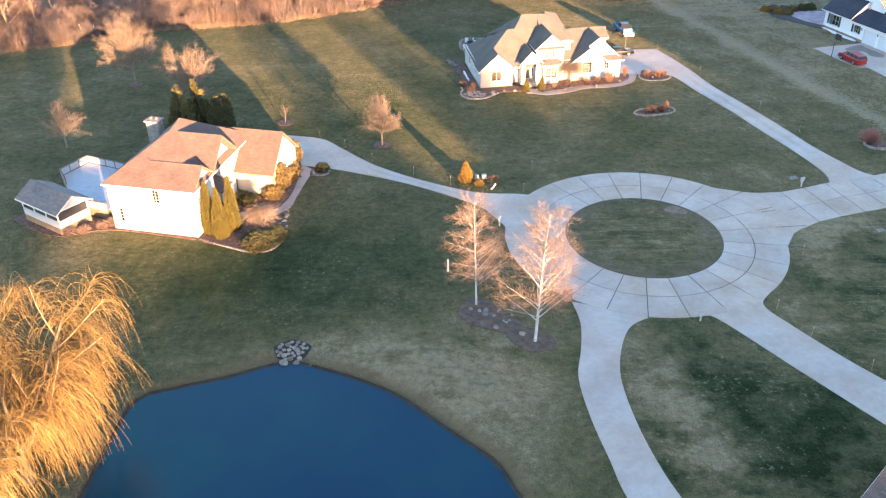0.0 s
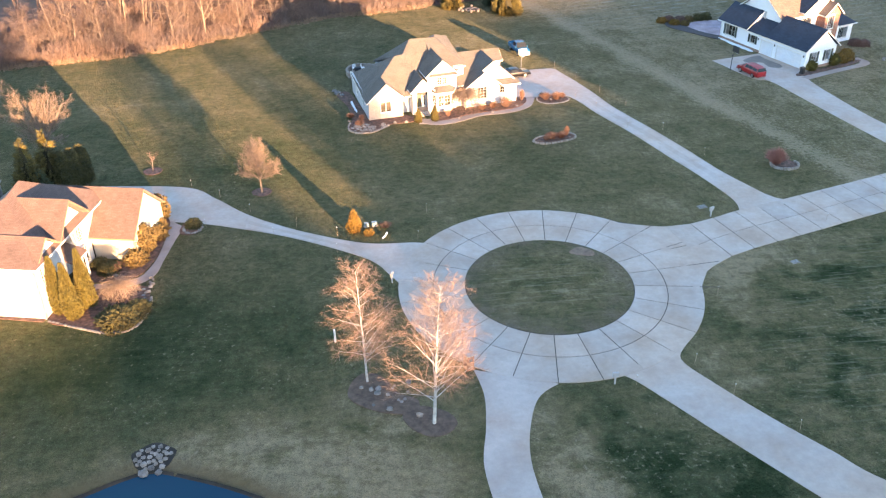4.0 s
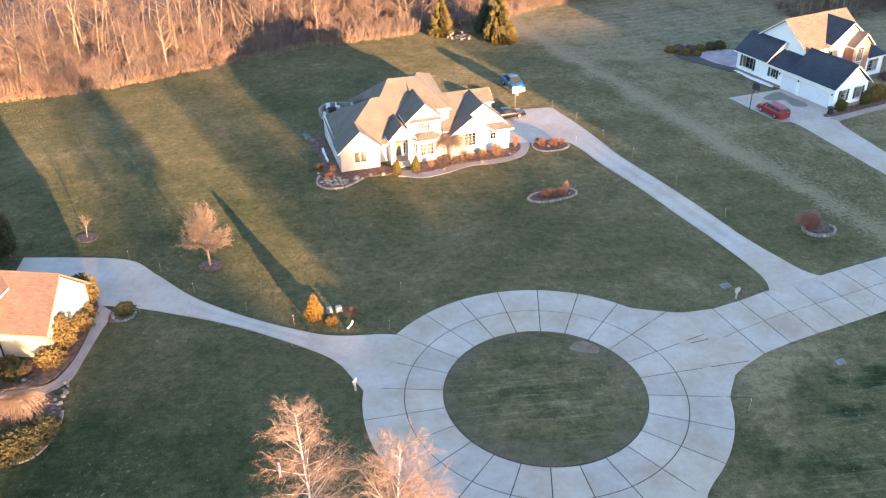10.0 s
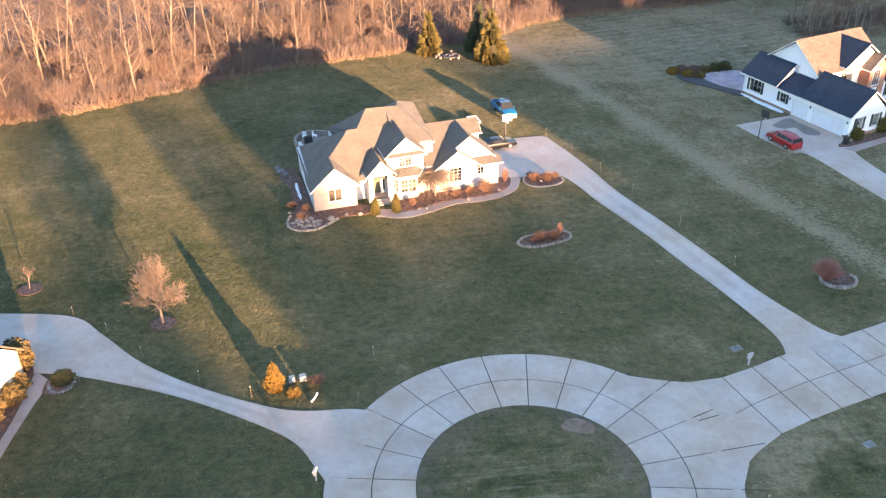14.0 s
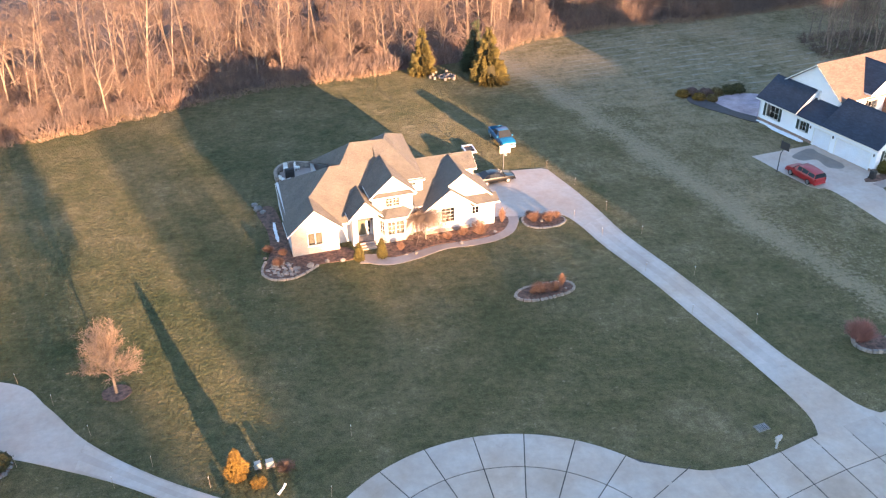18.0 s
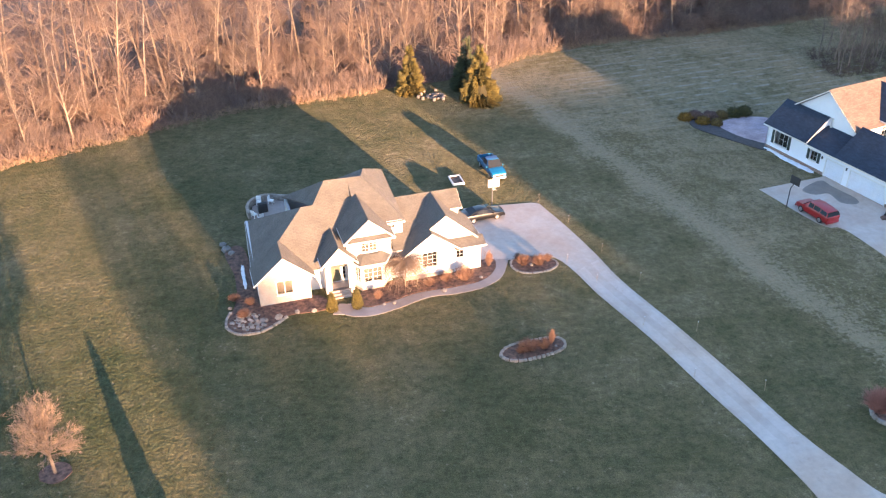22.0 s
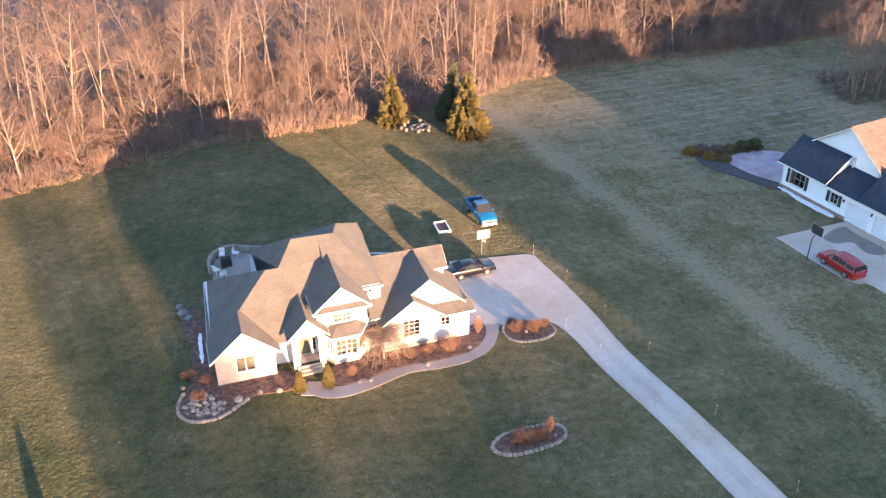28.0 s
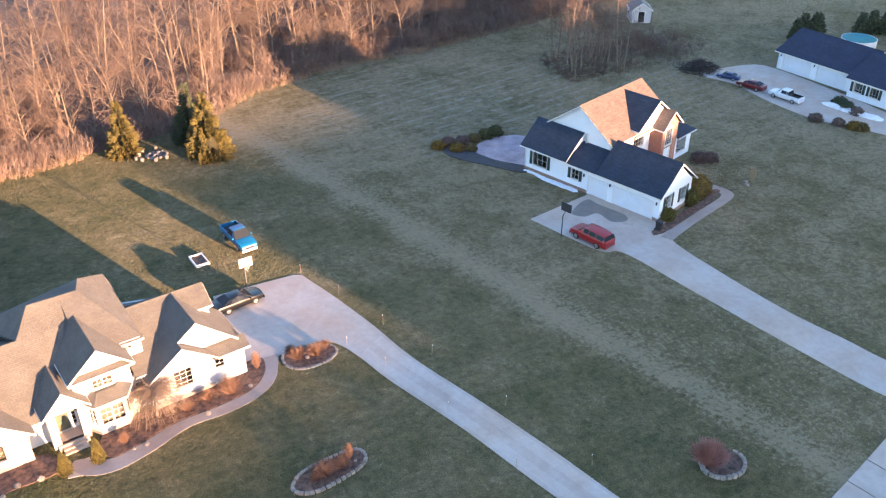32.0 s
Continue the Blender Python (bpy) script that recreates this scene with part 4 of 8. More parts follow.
def white_brick_house():
    """u runs along the front, v away from it; front corner at the origin."""
    H = thing("house", "large white house with a pale-brick wing and steep slate-grey roofs", "house", pose(6.06, 126.0, 0, 0, 0, 11))
    W, B = MB(), MB()
    # gabled wing of pale brick at the left end of the front
    hole = (1.75, 3.25, 1.05, 2.55)
    wall(B, (0, 0), (5.0, 0), 0, 3.1, [hole])
    gable_end(B, (0, 0), (5.0, 0), 3.1, 5.15)
    part("gable_wall", B, M_BRICK_PALE, H, "pale buff brick wall")
    window(H, (0, 0), (5.0, 0), hole, 2, 1, True, mullion=True)
    wall(W, (0.25, 12.0), (0, 0.25), 0, 3.05, [(3.0, 4.2, 1.0, 2.4), (7.5, 8.7, 1.0, 2.4)])
    window(H, (0.25, 12.0), (0, 0.25), (3.0, 4.2, 1.0, 2.4), 2, 2)
    window(H, (0.25, 12.0), (0, 0.25), (7.5, 8.7, 1.0, 2.4), 2, 2)
    wall(W, (5.0, 0.25), (5.0, 1.4), 0, 3.1)
    wall(W, (5.0, 1.4), (6.5, 1.4), 0, 3.3)
    # entry porch
    wall(W, (6.5, -0.1), (9.3, -0.1), 0.5, 3.7, [(0.55, 2.25, 0.5, 3.35)])
    gable_end(W, (6.4, -0.1), (9.4, -0.1), 3.7, 5.15)
    wall(W, (6.5, 1.4), (6.5, 0.15), 0, 3.7)
    wall(W, (6.75, 1.3), (9.05, 1.3), 0.5, 3.6, [(0.45, 1.45, 0.55, 2.75), (1.65, 1.95, 0.8, 2.7)])
    door_leaf(H, (6.75, 1.3), (9.05, 1.3), (0.45, 1.45, 0.55, 2.75), M_DOOR, "front_door", label="olive front door under the porch")
    window(H, (6.75, 1.3), (9.05, 1.3), (1.65, 1.95, 0.8, 2.7), 1, 4, False, name="sidelight")
    wall(W, (9.3, 0.15), (9.3, 1.4), 0, 3.7)
    steps = MB().box(6.75, 9.05, -0.3, 1.3, 0, 0.5)
    part("porch_floor", steps, M_CONC, H)
    for k in range(2):
        part("step", MB().box(7.0, 8.8, -0.3 - 0.34 * (k + 1), -0.3 - 0.34 * k, 0, 0.34 - 0.16 * k), M_CONC, H)
    # two-storey centre with gable, bay window below
    hole2 = (1.45, 2.95, 3.85, 5.0)
    wall(W, (8.9, 0.6), (13.3, 0.6), 3.2, 5.45, [hole2])
    gable_end(W, (8.9, 0.6), (13.3, 0.6), 5.45, 7.25)
    window(H, (8.9, 0.6), (13.3, 0.6), hole2, 4, 3, True, arch=True, mullion=True)
    wall(W, (9.3, 0.6), (13.3, 0.6), 0, 3.2)
    wall(W, (13.3, 0.85), (13.3, 2.4), 0, 5.45)
    bay = [(9.4, 0.58), (10.0, -0.45), (12.2, -0.45), (12.95, 0.58)]
    for (a, b), wd in zip(zip(bay, bay[1:]), (1, 2, 1)):
        ln = math.dist(a, b)
        hb = (0.2, ln - 0.2, 1.0, 2.6)
        wall(W, a, b, 0.35, 2.98, [hb], 0.18)
        window(H, a, b, hb, 2 * wd, 3, True, mullion=wd == 2)
    part("bay_base", MB().prism([(p[0], p[1] + 0.06) for p in bay], 0, 0.36), M_BRICK_PALE, H)
    e0 = [(9.1, 0.6, 3.1), (9.8, -0.75, 3.1), (12.4, -0.75, 3.1), (13.25, 0.6, 3.1)]
    top = [(10.1, 0.6, 3.75), (10.4, 0.2, 3.75), (11.9, 0.2, 3.75), (12.3, 0.6, 3.75)]
    faces_roof(H, M_ROOF_TAN, [[e0[0], e0[1], top[1], top[0]], [e0[1], e0[2], top[2], top[1]], [e0[2], e0[3], top[3], top[2]], [top[0], top[1], top[2], top[3]]], 0.1,
               [(e0[0], e0[1]), (e0[1], e0[2]), (e0[2], e0[3])])
    faces_roof(H, M_ROOF_TAN, [[(8.6, 0.05, 5.3), (13.6, 0.05, 5.3), (13.4, 0.6, 5.6), (8.8, 0.6, 5.6)]], 0.08, [((8.6, 0.05, 5.3), (13.6, 0.05, 5.3))])
    # link with a small window, and the upper side wall
    hl = (0.15, 0.8, 1.3, 2.6)
    wall(W, (13.35, 1.0), (14.4, 1.0), 0, 3.3, [hl])
    window(H, (13.35, 1.0), (14.4, 1.0), hl, 2, 3)
    hu = (0.25, 0.85, 5.0, 5.6)
    wall(W, (13.35, 2.4), (15.0, 2.4), 3.3, 5.8, [hu])
    window(H, (13.35, 2.4), (15.0, 2.4), hu, 2, 2, False)
    wall(W, (15.0, 2.4), (15.0, 11.5), 3.0, 5.8)
    # garage wing
    ha, hb = (1.95, 3.45, 1.15, 2.95), (5.45, 6.25, 1.65, 3.0)
    wall(W, (14.4, 0.0), (22.5, 0.0), 0, 3.05, [ha, hb])
    gable_end(W, (14.5, 0.95), (22.6, 0.95), 3.0, 6.1, shift=4.5)
    window(H, (14.4, 0.0), (22.5, 0.0), ha, 3, 4, False, arch=True)
    window(H, (14.4, 0.0), (22.5, 0.0), hb, 2, 3, False)
    wall(W, (14.4, 1.2), (14.4, 0.25), 0, 3.05)
    gd = [(0.8, 3.5, 0.02, 2.3), (4.2, 6.9, 0.02, 2.3)]
    wall(W, (22.5, 0.25), (22.5, 10.0), 0, 3.05, gd)
    for g in gd:
        door_leaf(H, (22.5, 0.25), (22.5, 10.0), g, M_GDOOR, "garage_door")
    wall(W, (22.5, 10.0), (5.0, 16.2), 0, 3.0)
    wall(W, (5.0, 16.2), (5.0, 12.2), 0, 2.9)
    wall(W, (5.0, 12.2), (0.25, 12.0), 0, 2.6)
    part("wall", W, M_SIDING, H, "white painted wall")
    part("foundation", MB().box(14.38, 19.6, -0.10, -0.004, 0, 0.45), M_BRICK_PALE, H)
    # roofs
    R = M_ROOF_TAN
    A, B, r0, r1 = (5.5, 5.5, 7.22), (6.65, 5.5, 7.22), (8.25, 7.4, 8.8), (12.05, 7.4, 8.7)
    c, k0, k1 = (15.25, 2.3, 5.7), (12.75, 9.6, 8.4), (14.85, 10.1, 7.8)
    faces_roof(H, R, [[(-0.4, 0.6, 2.8), A, (0.2, 12.4, 2.8)],
                      [(-0.4, 0.6, 2.8), (13.2, 0.6, 2.8), (13.2, 3.6, 5.74), r1, r0, B, A],
                      [A, B, (8.8, 12.95, 2.8), (0.2, 12.4, 2.8)]],
               eaves=[((-0.4, 0.6, 2.8), (0.2, 12.4, 2.8)), ((5.0, 0.6, 2.8), (6.5, 0.6, 2.8))])
    gable_roof(H, R, -0.4, 5.5, -0.45, 2.9, 2.8, 5.35, "v", ends=(True, False))
    gable_roof(H, R, 6.1, 9.7, -0.5, 3.6, 3.6, 5.45, "v", ends=(True, False))
    gable_roof(H, R, 8.55, 13.65, 0.12, 6.2, 5.4, 7.65, "v", ends=(True, False))
    faces_roof(H, R, [
        [B, r0, (4.8, 16.6, 2.9)],
        [(10.6, 2.3, 5.7), c, r1, (10.6, 7.4, 8.62)],
        [r1, c, k0],
        [c, k1, k0],
        [c, (15.2, 7.0, 5.75), k1],
        [r0, r1, k0, (10.7, 13.0, 6.0), (4.8, 16.6, 2.9)],
        [k0, k1, (15.6, 11.0, 5.75), (15.4, 16.6, 2.9), (4.8, 16.6, 2.9), (10.7, 13.0, 6.0)],
        [k1, (15.2, 7.0, 5.75), (15.6, 11.0, 5.75)]],
        eaves=[((13.4, 2.2, 5.72), (15.2, 2.2, 5.75)), ((15.2, 2.2, 5.75), (15.2, 7.0, 5.75))])
    gable_roof(H, R, 14.1, 22.95, 0.6, 5.9, 2.95, 6.45, "v", ridge=19.0, ends=(True, False))
    gable_roof(H, R, 0.75, 11.0, 13.6, 18.5, 3.3, 6.45, "u", ridge=5.9, ends=(False, False))
    gable_roof(H, R, 4.0, 7.8, 18.5, 21.8, 5.2, 6.45, "u", ridge=5.9, ends=(False, True))
    D = MB()
    wall(D, (18.6, 4.3), (21.5, 4.3), 3.4, 5.2, thick=0.15)
    wall(D, (21.5, 4.3), (21.5, 7.5), 3.4, 5.2, thick=0.15)
    gable_end(D, (21.5, 4.3), (21.5, 7.5), 5.2, 6.2, 0.15)
    part("dormer_wall", D, M_SIDING, H)
    # the lower gable laid over the garage front
    gable_roof(H, R, 14.1, 20.3, -0.4, 0.6, 2.95, 5.2, "v", ends=(True, False), th=0.12, ridge=17.25)
    F = MB()
    wall(F, (14.4, -0.02), (20.0, -0.02), 2.9, 3.05, thick=0.1)
    gable_end(F, (14.4, -0.02), (20.0, -0.02), 3.05, 5.0, 0.1, shift=2.85)
    part("lower_gable", F, M_SIDING, H)
    faces_roof(H, R, [[(19.7, -0.4, 2.95), (22.95, -0.4, 2.95), (22.95, 0.95, 3.5), (19.3, 0.95, 3.5)]], 0.08, [((20.1, -0.4, 2.95), (22.95, -0.4, 2.95))])
    return H


def brown_roof_house():
    H = thing("house", "two-storey white house with a broad brown hip roof in evening sun", "house", pose(-27.1, 82.3, 0, 0, 0, -13))
    W, C = MB(), MB()
    h1, h2 = (5.4, 6.3, 3.9, 5.5), (0.5, 1.45, 1.1, 2.8)
    wall(W, (-10.2, 0), (0, 0), 0, 5.75, [h1, h2])
    window(H, (-10.2, 0), (0, 0), h1, 2, 4, False)
    window(H, (-10.2, 0), (0, 0), h2, 2, 4, False)
    he = [(1.0, 1.7, 3.4, 5.2), (1.0, 1.7, 0.8, 2.8)]
    wall(W, (0, 0), (0, 5.2), 0, 5.75, he)
    for h in he:
        window(H, (0, 0), (0, 5.2), h, 2, 4)
    wall(W, (0, 5.2), (-1.6, 5.2), 0, 5.6)
    hd = [(0.8, 1.9, 0.3, 2.5), (0.7, 2.4, 3.2, 5.0)]
    wall(W, (-1.6, 5.2), (-1.6, 8.2), 0, 5.75, hd)
    door_leaf(H, (-1.6, 5.2), (-1.6, 8.2), hd[0], M_DOOR, "front_door")
    window(H, (-1.6, 5.2), (-1.6, 8.2), hd[1], 3, 3)
    hb = [(0.35, 1.75, 0.5, 2.6), (0.35, 1.75, 3.3, 5.3)]
    wall(W, (-1.6, 8.2), (-0.2, 8.2), 0, 5.75)
    wall(W, (-0.2, 8.2), (-0.2, 10.9), 0, 5.75, hb)
    for h in hb:
        window(H, (-0.2, 8.2), (-0.2, 10.9), h, 3, 5)
    wall(W, (-0.2, 10.9), (-0.2, 15.2), 2.0, 5.75)
    wall(W, (-0.2, 15.2), (-10.2, 15.2), 0, 5.75)
    hw = [(2.0, 3.2, 3.6, 5.0), (6.0, 8.2, 0.9, 3.0)]
    wall(W, (-10.2, 15.2), (-10.2, 0.25), 0, 5.75, hw)
    for h in hw:
        window(H, (-10.2, 15.2), (-10.2, 0.25), h, 2, 3)
    part("wall", W, M_SIDING, H, "white painted siding")
    # garage wing
    wall(C, (-0.2, 11.1), (4.5, 11.1), 0, 3.0)
    hg = (2.6, 3.4, 1.2, 2.5)
    wall(C, (4.5, 11.1), (4.5, 18.6), 0, 3.0, [hg, (4.4, 5.3, 0.1, 2.2)])
    window(H, (4.5, 11.1), (4.5, 18.6), hg, 2, 2)
    door_leaf(H, (4.5, 11.1), (4.5, 18.6), (4.4, 5.3, 0.1, 2.2), M_GDOOR, "side_door")
    wall(C, (4.5, 18.6), (-6.0, 18.6), 0, 3.0)
    wall(C, (-6.0, 18.6), (-6.0, 15.2), 0, 3.0)
    part("garage_wall", C, M_CREAM, H, "cream siding of the garage wing")
    G = MB()
    gable_end(G, (4.5, 11.1), (4.5, 18.6), 3.0, 6.35)
    part("garage_gable", G, M_SIDING, H)
    R = M_ROOF_PEACH
    a, b = (-5.2, 6.6, 9.65), (-5.7, 9.9, 9.75)
    sw, se, nw, ne = (-10.65, -0.2, 5.75), (0.5, -0.2, 5.85), (-10.65, 15.6, 5.75), (0.4, 15.6, 5.75)
    faces_roof(H, R, [[sw, se, a], [se, ne, b, a], [ne, nw, b], [nw, sw, a, b]], eaves=[(sw, se), (se, ne), (ne, nw), (nw, sw)])
    # east-facing gables
    gable_roof(H, R, 0.4, 5.2, -6.0, 0.3, 5.75, 7.6, "u", ends=(False, True), rake=M_WOOD, edge=M_WOOD)
    gable_roof(H, R, 4.3, 10.5, -5.3, 0.75, 6.3, 9.2, "u", ends=(False, True), rake=M_WOOD, edge=M_WOOD)
    G2 = MB()
    gable_end(G2, (0.0, 0.6), (0.0, 5.0), 5.6, 7.35)
    gable_end(G2, (-0.25, 4.6), (-0.25, 10.2), 6.2, 8.9)
    wall(G2, (-0.25, 5.2), (-0.25, 10.2), 5.5, 6.2)
    part("gable_wall", G2, M_SIDING, H)
    faces_roof(H, R, [[(-1.6, 5.3, 3.9), (0.9, 5.3, 3.0), (0.9, 8.1, 3.0), (-1.6, 8.1, 3.9)]], eaves=[((0.9, 5.3, 3.0), (0.9, 8.1, 3.0))])
    for v in (5.6, 7.8):
        part("porch_post", MB().box(0.6, 0.75, v - 0.08, v + 0.08, 0, 2.85), M_TRIM, H)
    gable_roof(H, R, 10.5, 19.0, -6.4, 4.85, 3.0, 6.75, "u", ends=(False, True), rake=M_WOOD, edge=M_WOOD)
    ch = MB().box(-10.25, -8.75, 10.0, 11.2, 0, 8.75).box(-10.4, -8.6, 9.85, 11.35, 8.75, 8.95)
    chim = part("chimney", ch, M_STONE, H, "pale stone chimney")
    for k in (-9.95, -9.25):
        part("flue", MB().tube([(k + 0.1, 10.6, 8.95), (k + 0.1, 10.6, 9.2)], [0.17, 0.15], 8), M_BRICK_RED, chim)
    return H


def black_roof_house():
    H = thing("house", "white house with long black garage roofs and a red brick entry", "house", pose(75.3, 135.4, 0, 0, 0, 20))
    W = MB()
    u0, v0, v1 = 1.2, 0.6, 20.0
    hs = [(1.3, 2.4, 1.0, 2.7), (4.4, 5.5, 1.0, 2.7)]
    wall(W, (u0, v0), (7.8, v0), 0, 3.15, hs)
    for h in hs:
        window(H, (u0, v0), (7.8, v0), h, 2, 3, False, True)
    gable_end(W, (u0, v0), (7.8, v0), 3.15, 5.95, shift=3.3)
    gd = [(9.7, 12.4, 0.02, 2.3), (13.3, 18.6, 0.02, 2.3)]
    hw = [(1.3, 3.5, 1.0, 2.8), (7.2, 8.3, 1.2, 2.5)]
    wall(W, (u0, v1), (u0, v0 + 0.25), 0, 3.15, gd + hw)
    for g in gd:
        door_leaf(H, (u0, v1), (u0, v0), g, M_GDOOR, "garage_door", label="white panelled garage door")
    for h in hw:
        window(H, (u0, v1), (u0, v0), h, 3 if h[1] - h[0] > 1.5 else 2, 2, False, True)
    wall(W, (7.8, v1), (u0, v1), 0, 3.15)
    gable_end(W, (7.8, v1), (u0, v1), 3.15, 5.6)
    gable_end(W, (u0, 13.55), (7.8, 13.55), 3.15, 5.65, 0.15, shift=2.8)
    wall(W, (7.8, v0 + 0.25), (7.8, 8.0), 0, 3.15)
    # two-storey block
    hf = (1.2, 3.5, 3.3, 5.2)
    wall(W, (7.8, 9.6), (13.0, 9.6), 0, 5.6, [hf, (1.2, 3.5, 0.7, 2.5)])
    window(H, (7.8, 9.6), (13.0, 9.6), hf, 4, 3, False)
    window(H, (7.8, 9.6), (13.0, 9.6), (1.2, 3.5, 0.7, 2.5), 4, 3, False)
    wall(W, (16.0, 8.0), (20.0, 8.0), 0, 3.2, [(0.7, 2.9, 0.7, 2.6)])
    window(H, (16.0, 8.0), (20.0, 8.0), (0.7, 2.9, 0.7, 2.6), 5, 3, False)
    wall(W, (20.0, 8.0), (20.0, 16.5), 0, 3.2)
    wall(W, (16.4, 9.6), (16.4, 18.8), 3.0, 5.6)
    wall(W, (20.0, 16.5), (16.4, 18.8), 0, 3.2)
    wall(W, (16.4, 18.8), (4.2, 18.8), 0, 5.6)
    wall(W, (4.2, 18.8), (4.2, 9.6), 2.8, 5.6)
    wall(W, (4.2, 9.6), (7.8, 9.6), 2.8, 5.6)
    gable_end(W, (4.2, 18.8), (4.2, 9.6), 5.6, 9.0)
    gable_end(W, (16.4, 9.6), (16.4, 18.8), 5.6, 9.0)
    wall(W, (9.2, 9.2), (15.6, 9.2), 5.2, 6.5)
    gable_end(W, (9.2, 9.2), (15.6, 9.2), 6.5, 8.75)
    part("wall", W, M_SIDING_COOL, H, "white lapped siding")
    for bx in ((u0 - 0.05, u0 - 0.003, v0, v0 + 0.7), (u0 - 0.05, u0 - 0.003, 10.4, v1), (u0 - 0.05, 7.85, v0 - 0.05, v0 - 0.003)):
        part("brick_skirt", MB().box(*bx, 0, 0.4), M_BRICK_BROWN, H)
    B = MB()
    he = [(0.75, 2.15, 2.95, 5.1), (0.75, 2.0, 0.25, 2.5)]
    wall(B, (12.6, 7.8), (16.0, 7.8), 0, 5.5, he)
    gable_end(B, (12.6, 7.8), (16.0, 7.8), 5.5, 7.1)
    wall(B, (12.6, 9.6), (12.6, 8.05), 0, 5.5)
    wall(B, (16.0, 8.05), (16.0, 9.6), 0, 5.5)
    part("brick_entry", B, M_BRICK_RED, H, "red brick entry bay")
    window(H, (12.6, 7.8), (16.0, 7.8), he[0], 3, 6, False, arch=True)
    door_leaf(H, (12.6, 7.8), (16.0, 7.8), he[1], M_GDOOR, "front_door")
    # same roofing twice: T has sunlight painted into its colour, K does not
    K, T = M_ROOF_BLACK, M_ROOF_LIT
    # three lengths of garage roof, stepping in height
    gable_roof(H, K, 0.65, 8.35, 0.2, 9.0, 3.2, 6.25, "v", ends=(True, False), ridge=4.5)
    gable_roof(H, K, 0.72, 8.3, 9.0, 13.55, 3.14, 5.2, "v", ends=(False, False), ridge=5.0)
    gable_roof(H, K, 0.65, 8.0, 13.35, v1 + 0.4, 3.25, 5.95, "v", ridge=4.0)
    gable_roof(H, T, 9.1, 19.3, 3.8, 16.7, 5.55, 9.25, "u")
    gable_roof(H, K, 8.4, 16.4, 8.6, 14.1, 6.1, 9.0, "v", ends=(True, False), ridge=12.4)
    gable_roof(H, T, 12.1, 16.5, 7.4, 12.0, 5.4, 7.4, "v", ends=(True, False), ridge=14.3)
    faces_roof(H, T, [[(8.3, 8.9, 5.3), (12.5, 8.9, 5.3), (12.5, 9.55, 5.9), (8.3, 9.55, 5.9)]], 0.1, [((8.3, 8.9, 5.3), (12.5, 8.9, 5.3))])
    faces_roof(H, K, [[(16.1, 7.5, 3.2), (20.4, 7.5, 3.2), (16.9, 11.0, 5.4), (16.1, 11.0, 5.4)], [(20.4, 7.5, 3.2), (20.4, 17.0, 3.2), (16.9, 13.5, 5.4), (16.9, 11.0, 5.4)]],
               eaves=[((16.1, 7.5, 3.2), (20.4, 7.5, 3.2)), ((20.4, 7.5, 3.2), (20.4, 17.0, 3.2))])
    hd = (0.12, 0.62, 5.0, 5.7)
    D = MB()
    wall(D, (4.0, 12.9), (4.75, 12.9), 4.6, 5.95, [hd], 0.2)
    part("dormer_wall", D, M_SIDING, H)
    window(H, (4.0, 12.9), (4.75, 12.9), hd, 1, 2, False)
    for v in (10.9, 7.2, 0.95):
        part("wall_lamp", MB().rbox(u0 - 0.09, v, 2.05, 0.16, 0.16, 0.34, 0.03), M_BLACK, H, "black lantern beside the garage door")
    part("vent_pipe", MB().tube([(5.4, 17.5, 4.6), (5.4, 17.5, 6.4)], [0.06, 0.06], 8), M_BLACK, H)
    return H


white_brick_house()
brown_roof_house()
black_roof_house()

# house behind the flight's start: one roof corner comes into view
def weathered_house():
    # the eave corner at the origin; x along the eave beside the drive, y along the rake towards the rising roof
    H = thing("house", "brown brick house with weathered grey-brown shingle roof", "house", pose(35.9, 46.8, 0, 0, 0, -51))
    W = MB()
    x1, y1 = 17.0, -9.5
    hs = [(3.0, 5.6, 0.05, 2.3), (7.0, 9.6, 0.05, 2.3)]
    wall(W, (16.6, -0.5), (0.5, -0.5), 0, 2.8, hs)
    for h in hs:
        door_leaf(H, (16.6, -0.5), (0.5, -0.5), h, M_GDOOR, "garage_door")
    wall(W, (0.5, -0.5), (0.5, -12.5), 0, 2.8, [(4.0, 5.6, 1.0, 2.4)])
    window(H, (0.5, -0.5), (0.5, -12.5), (4.0, 5.6, 1.0, 2.4), 2, 3)
    gable_end(W, (0.5, -0.5), (0.5, -12.5), 2.8, 5.2)
    wall(W, (0.5, -12.5), (16.6, -12.5), 0, 2.8)
    wall(W, (16.6, -12.5), (16.6, -0.5), 0, 2.8)
    gable_end(W, (16.6, -12.5), (16.6, -0.5), 2.8, 5.2)
    part("wall", W, M_BRICK_BROWN, H)
    gable_roof(H, M_ROOF_DUSK, -13.0, 0.0, 0.0, 17.1, 3.0, 5.6, "u")
    return H


weathered_house()


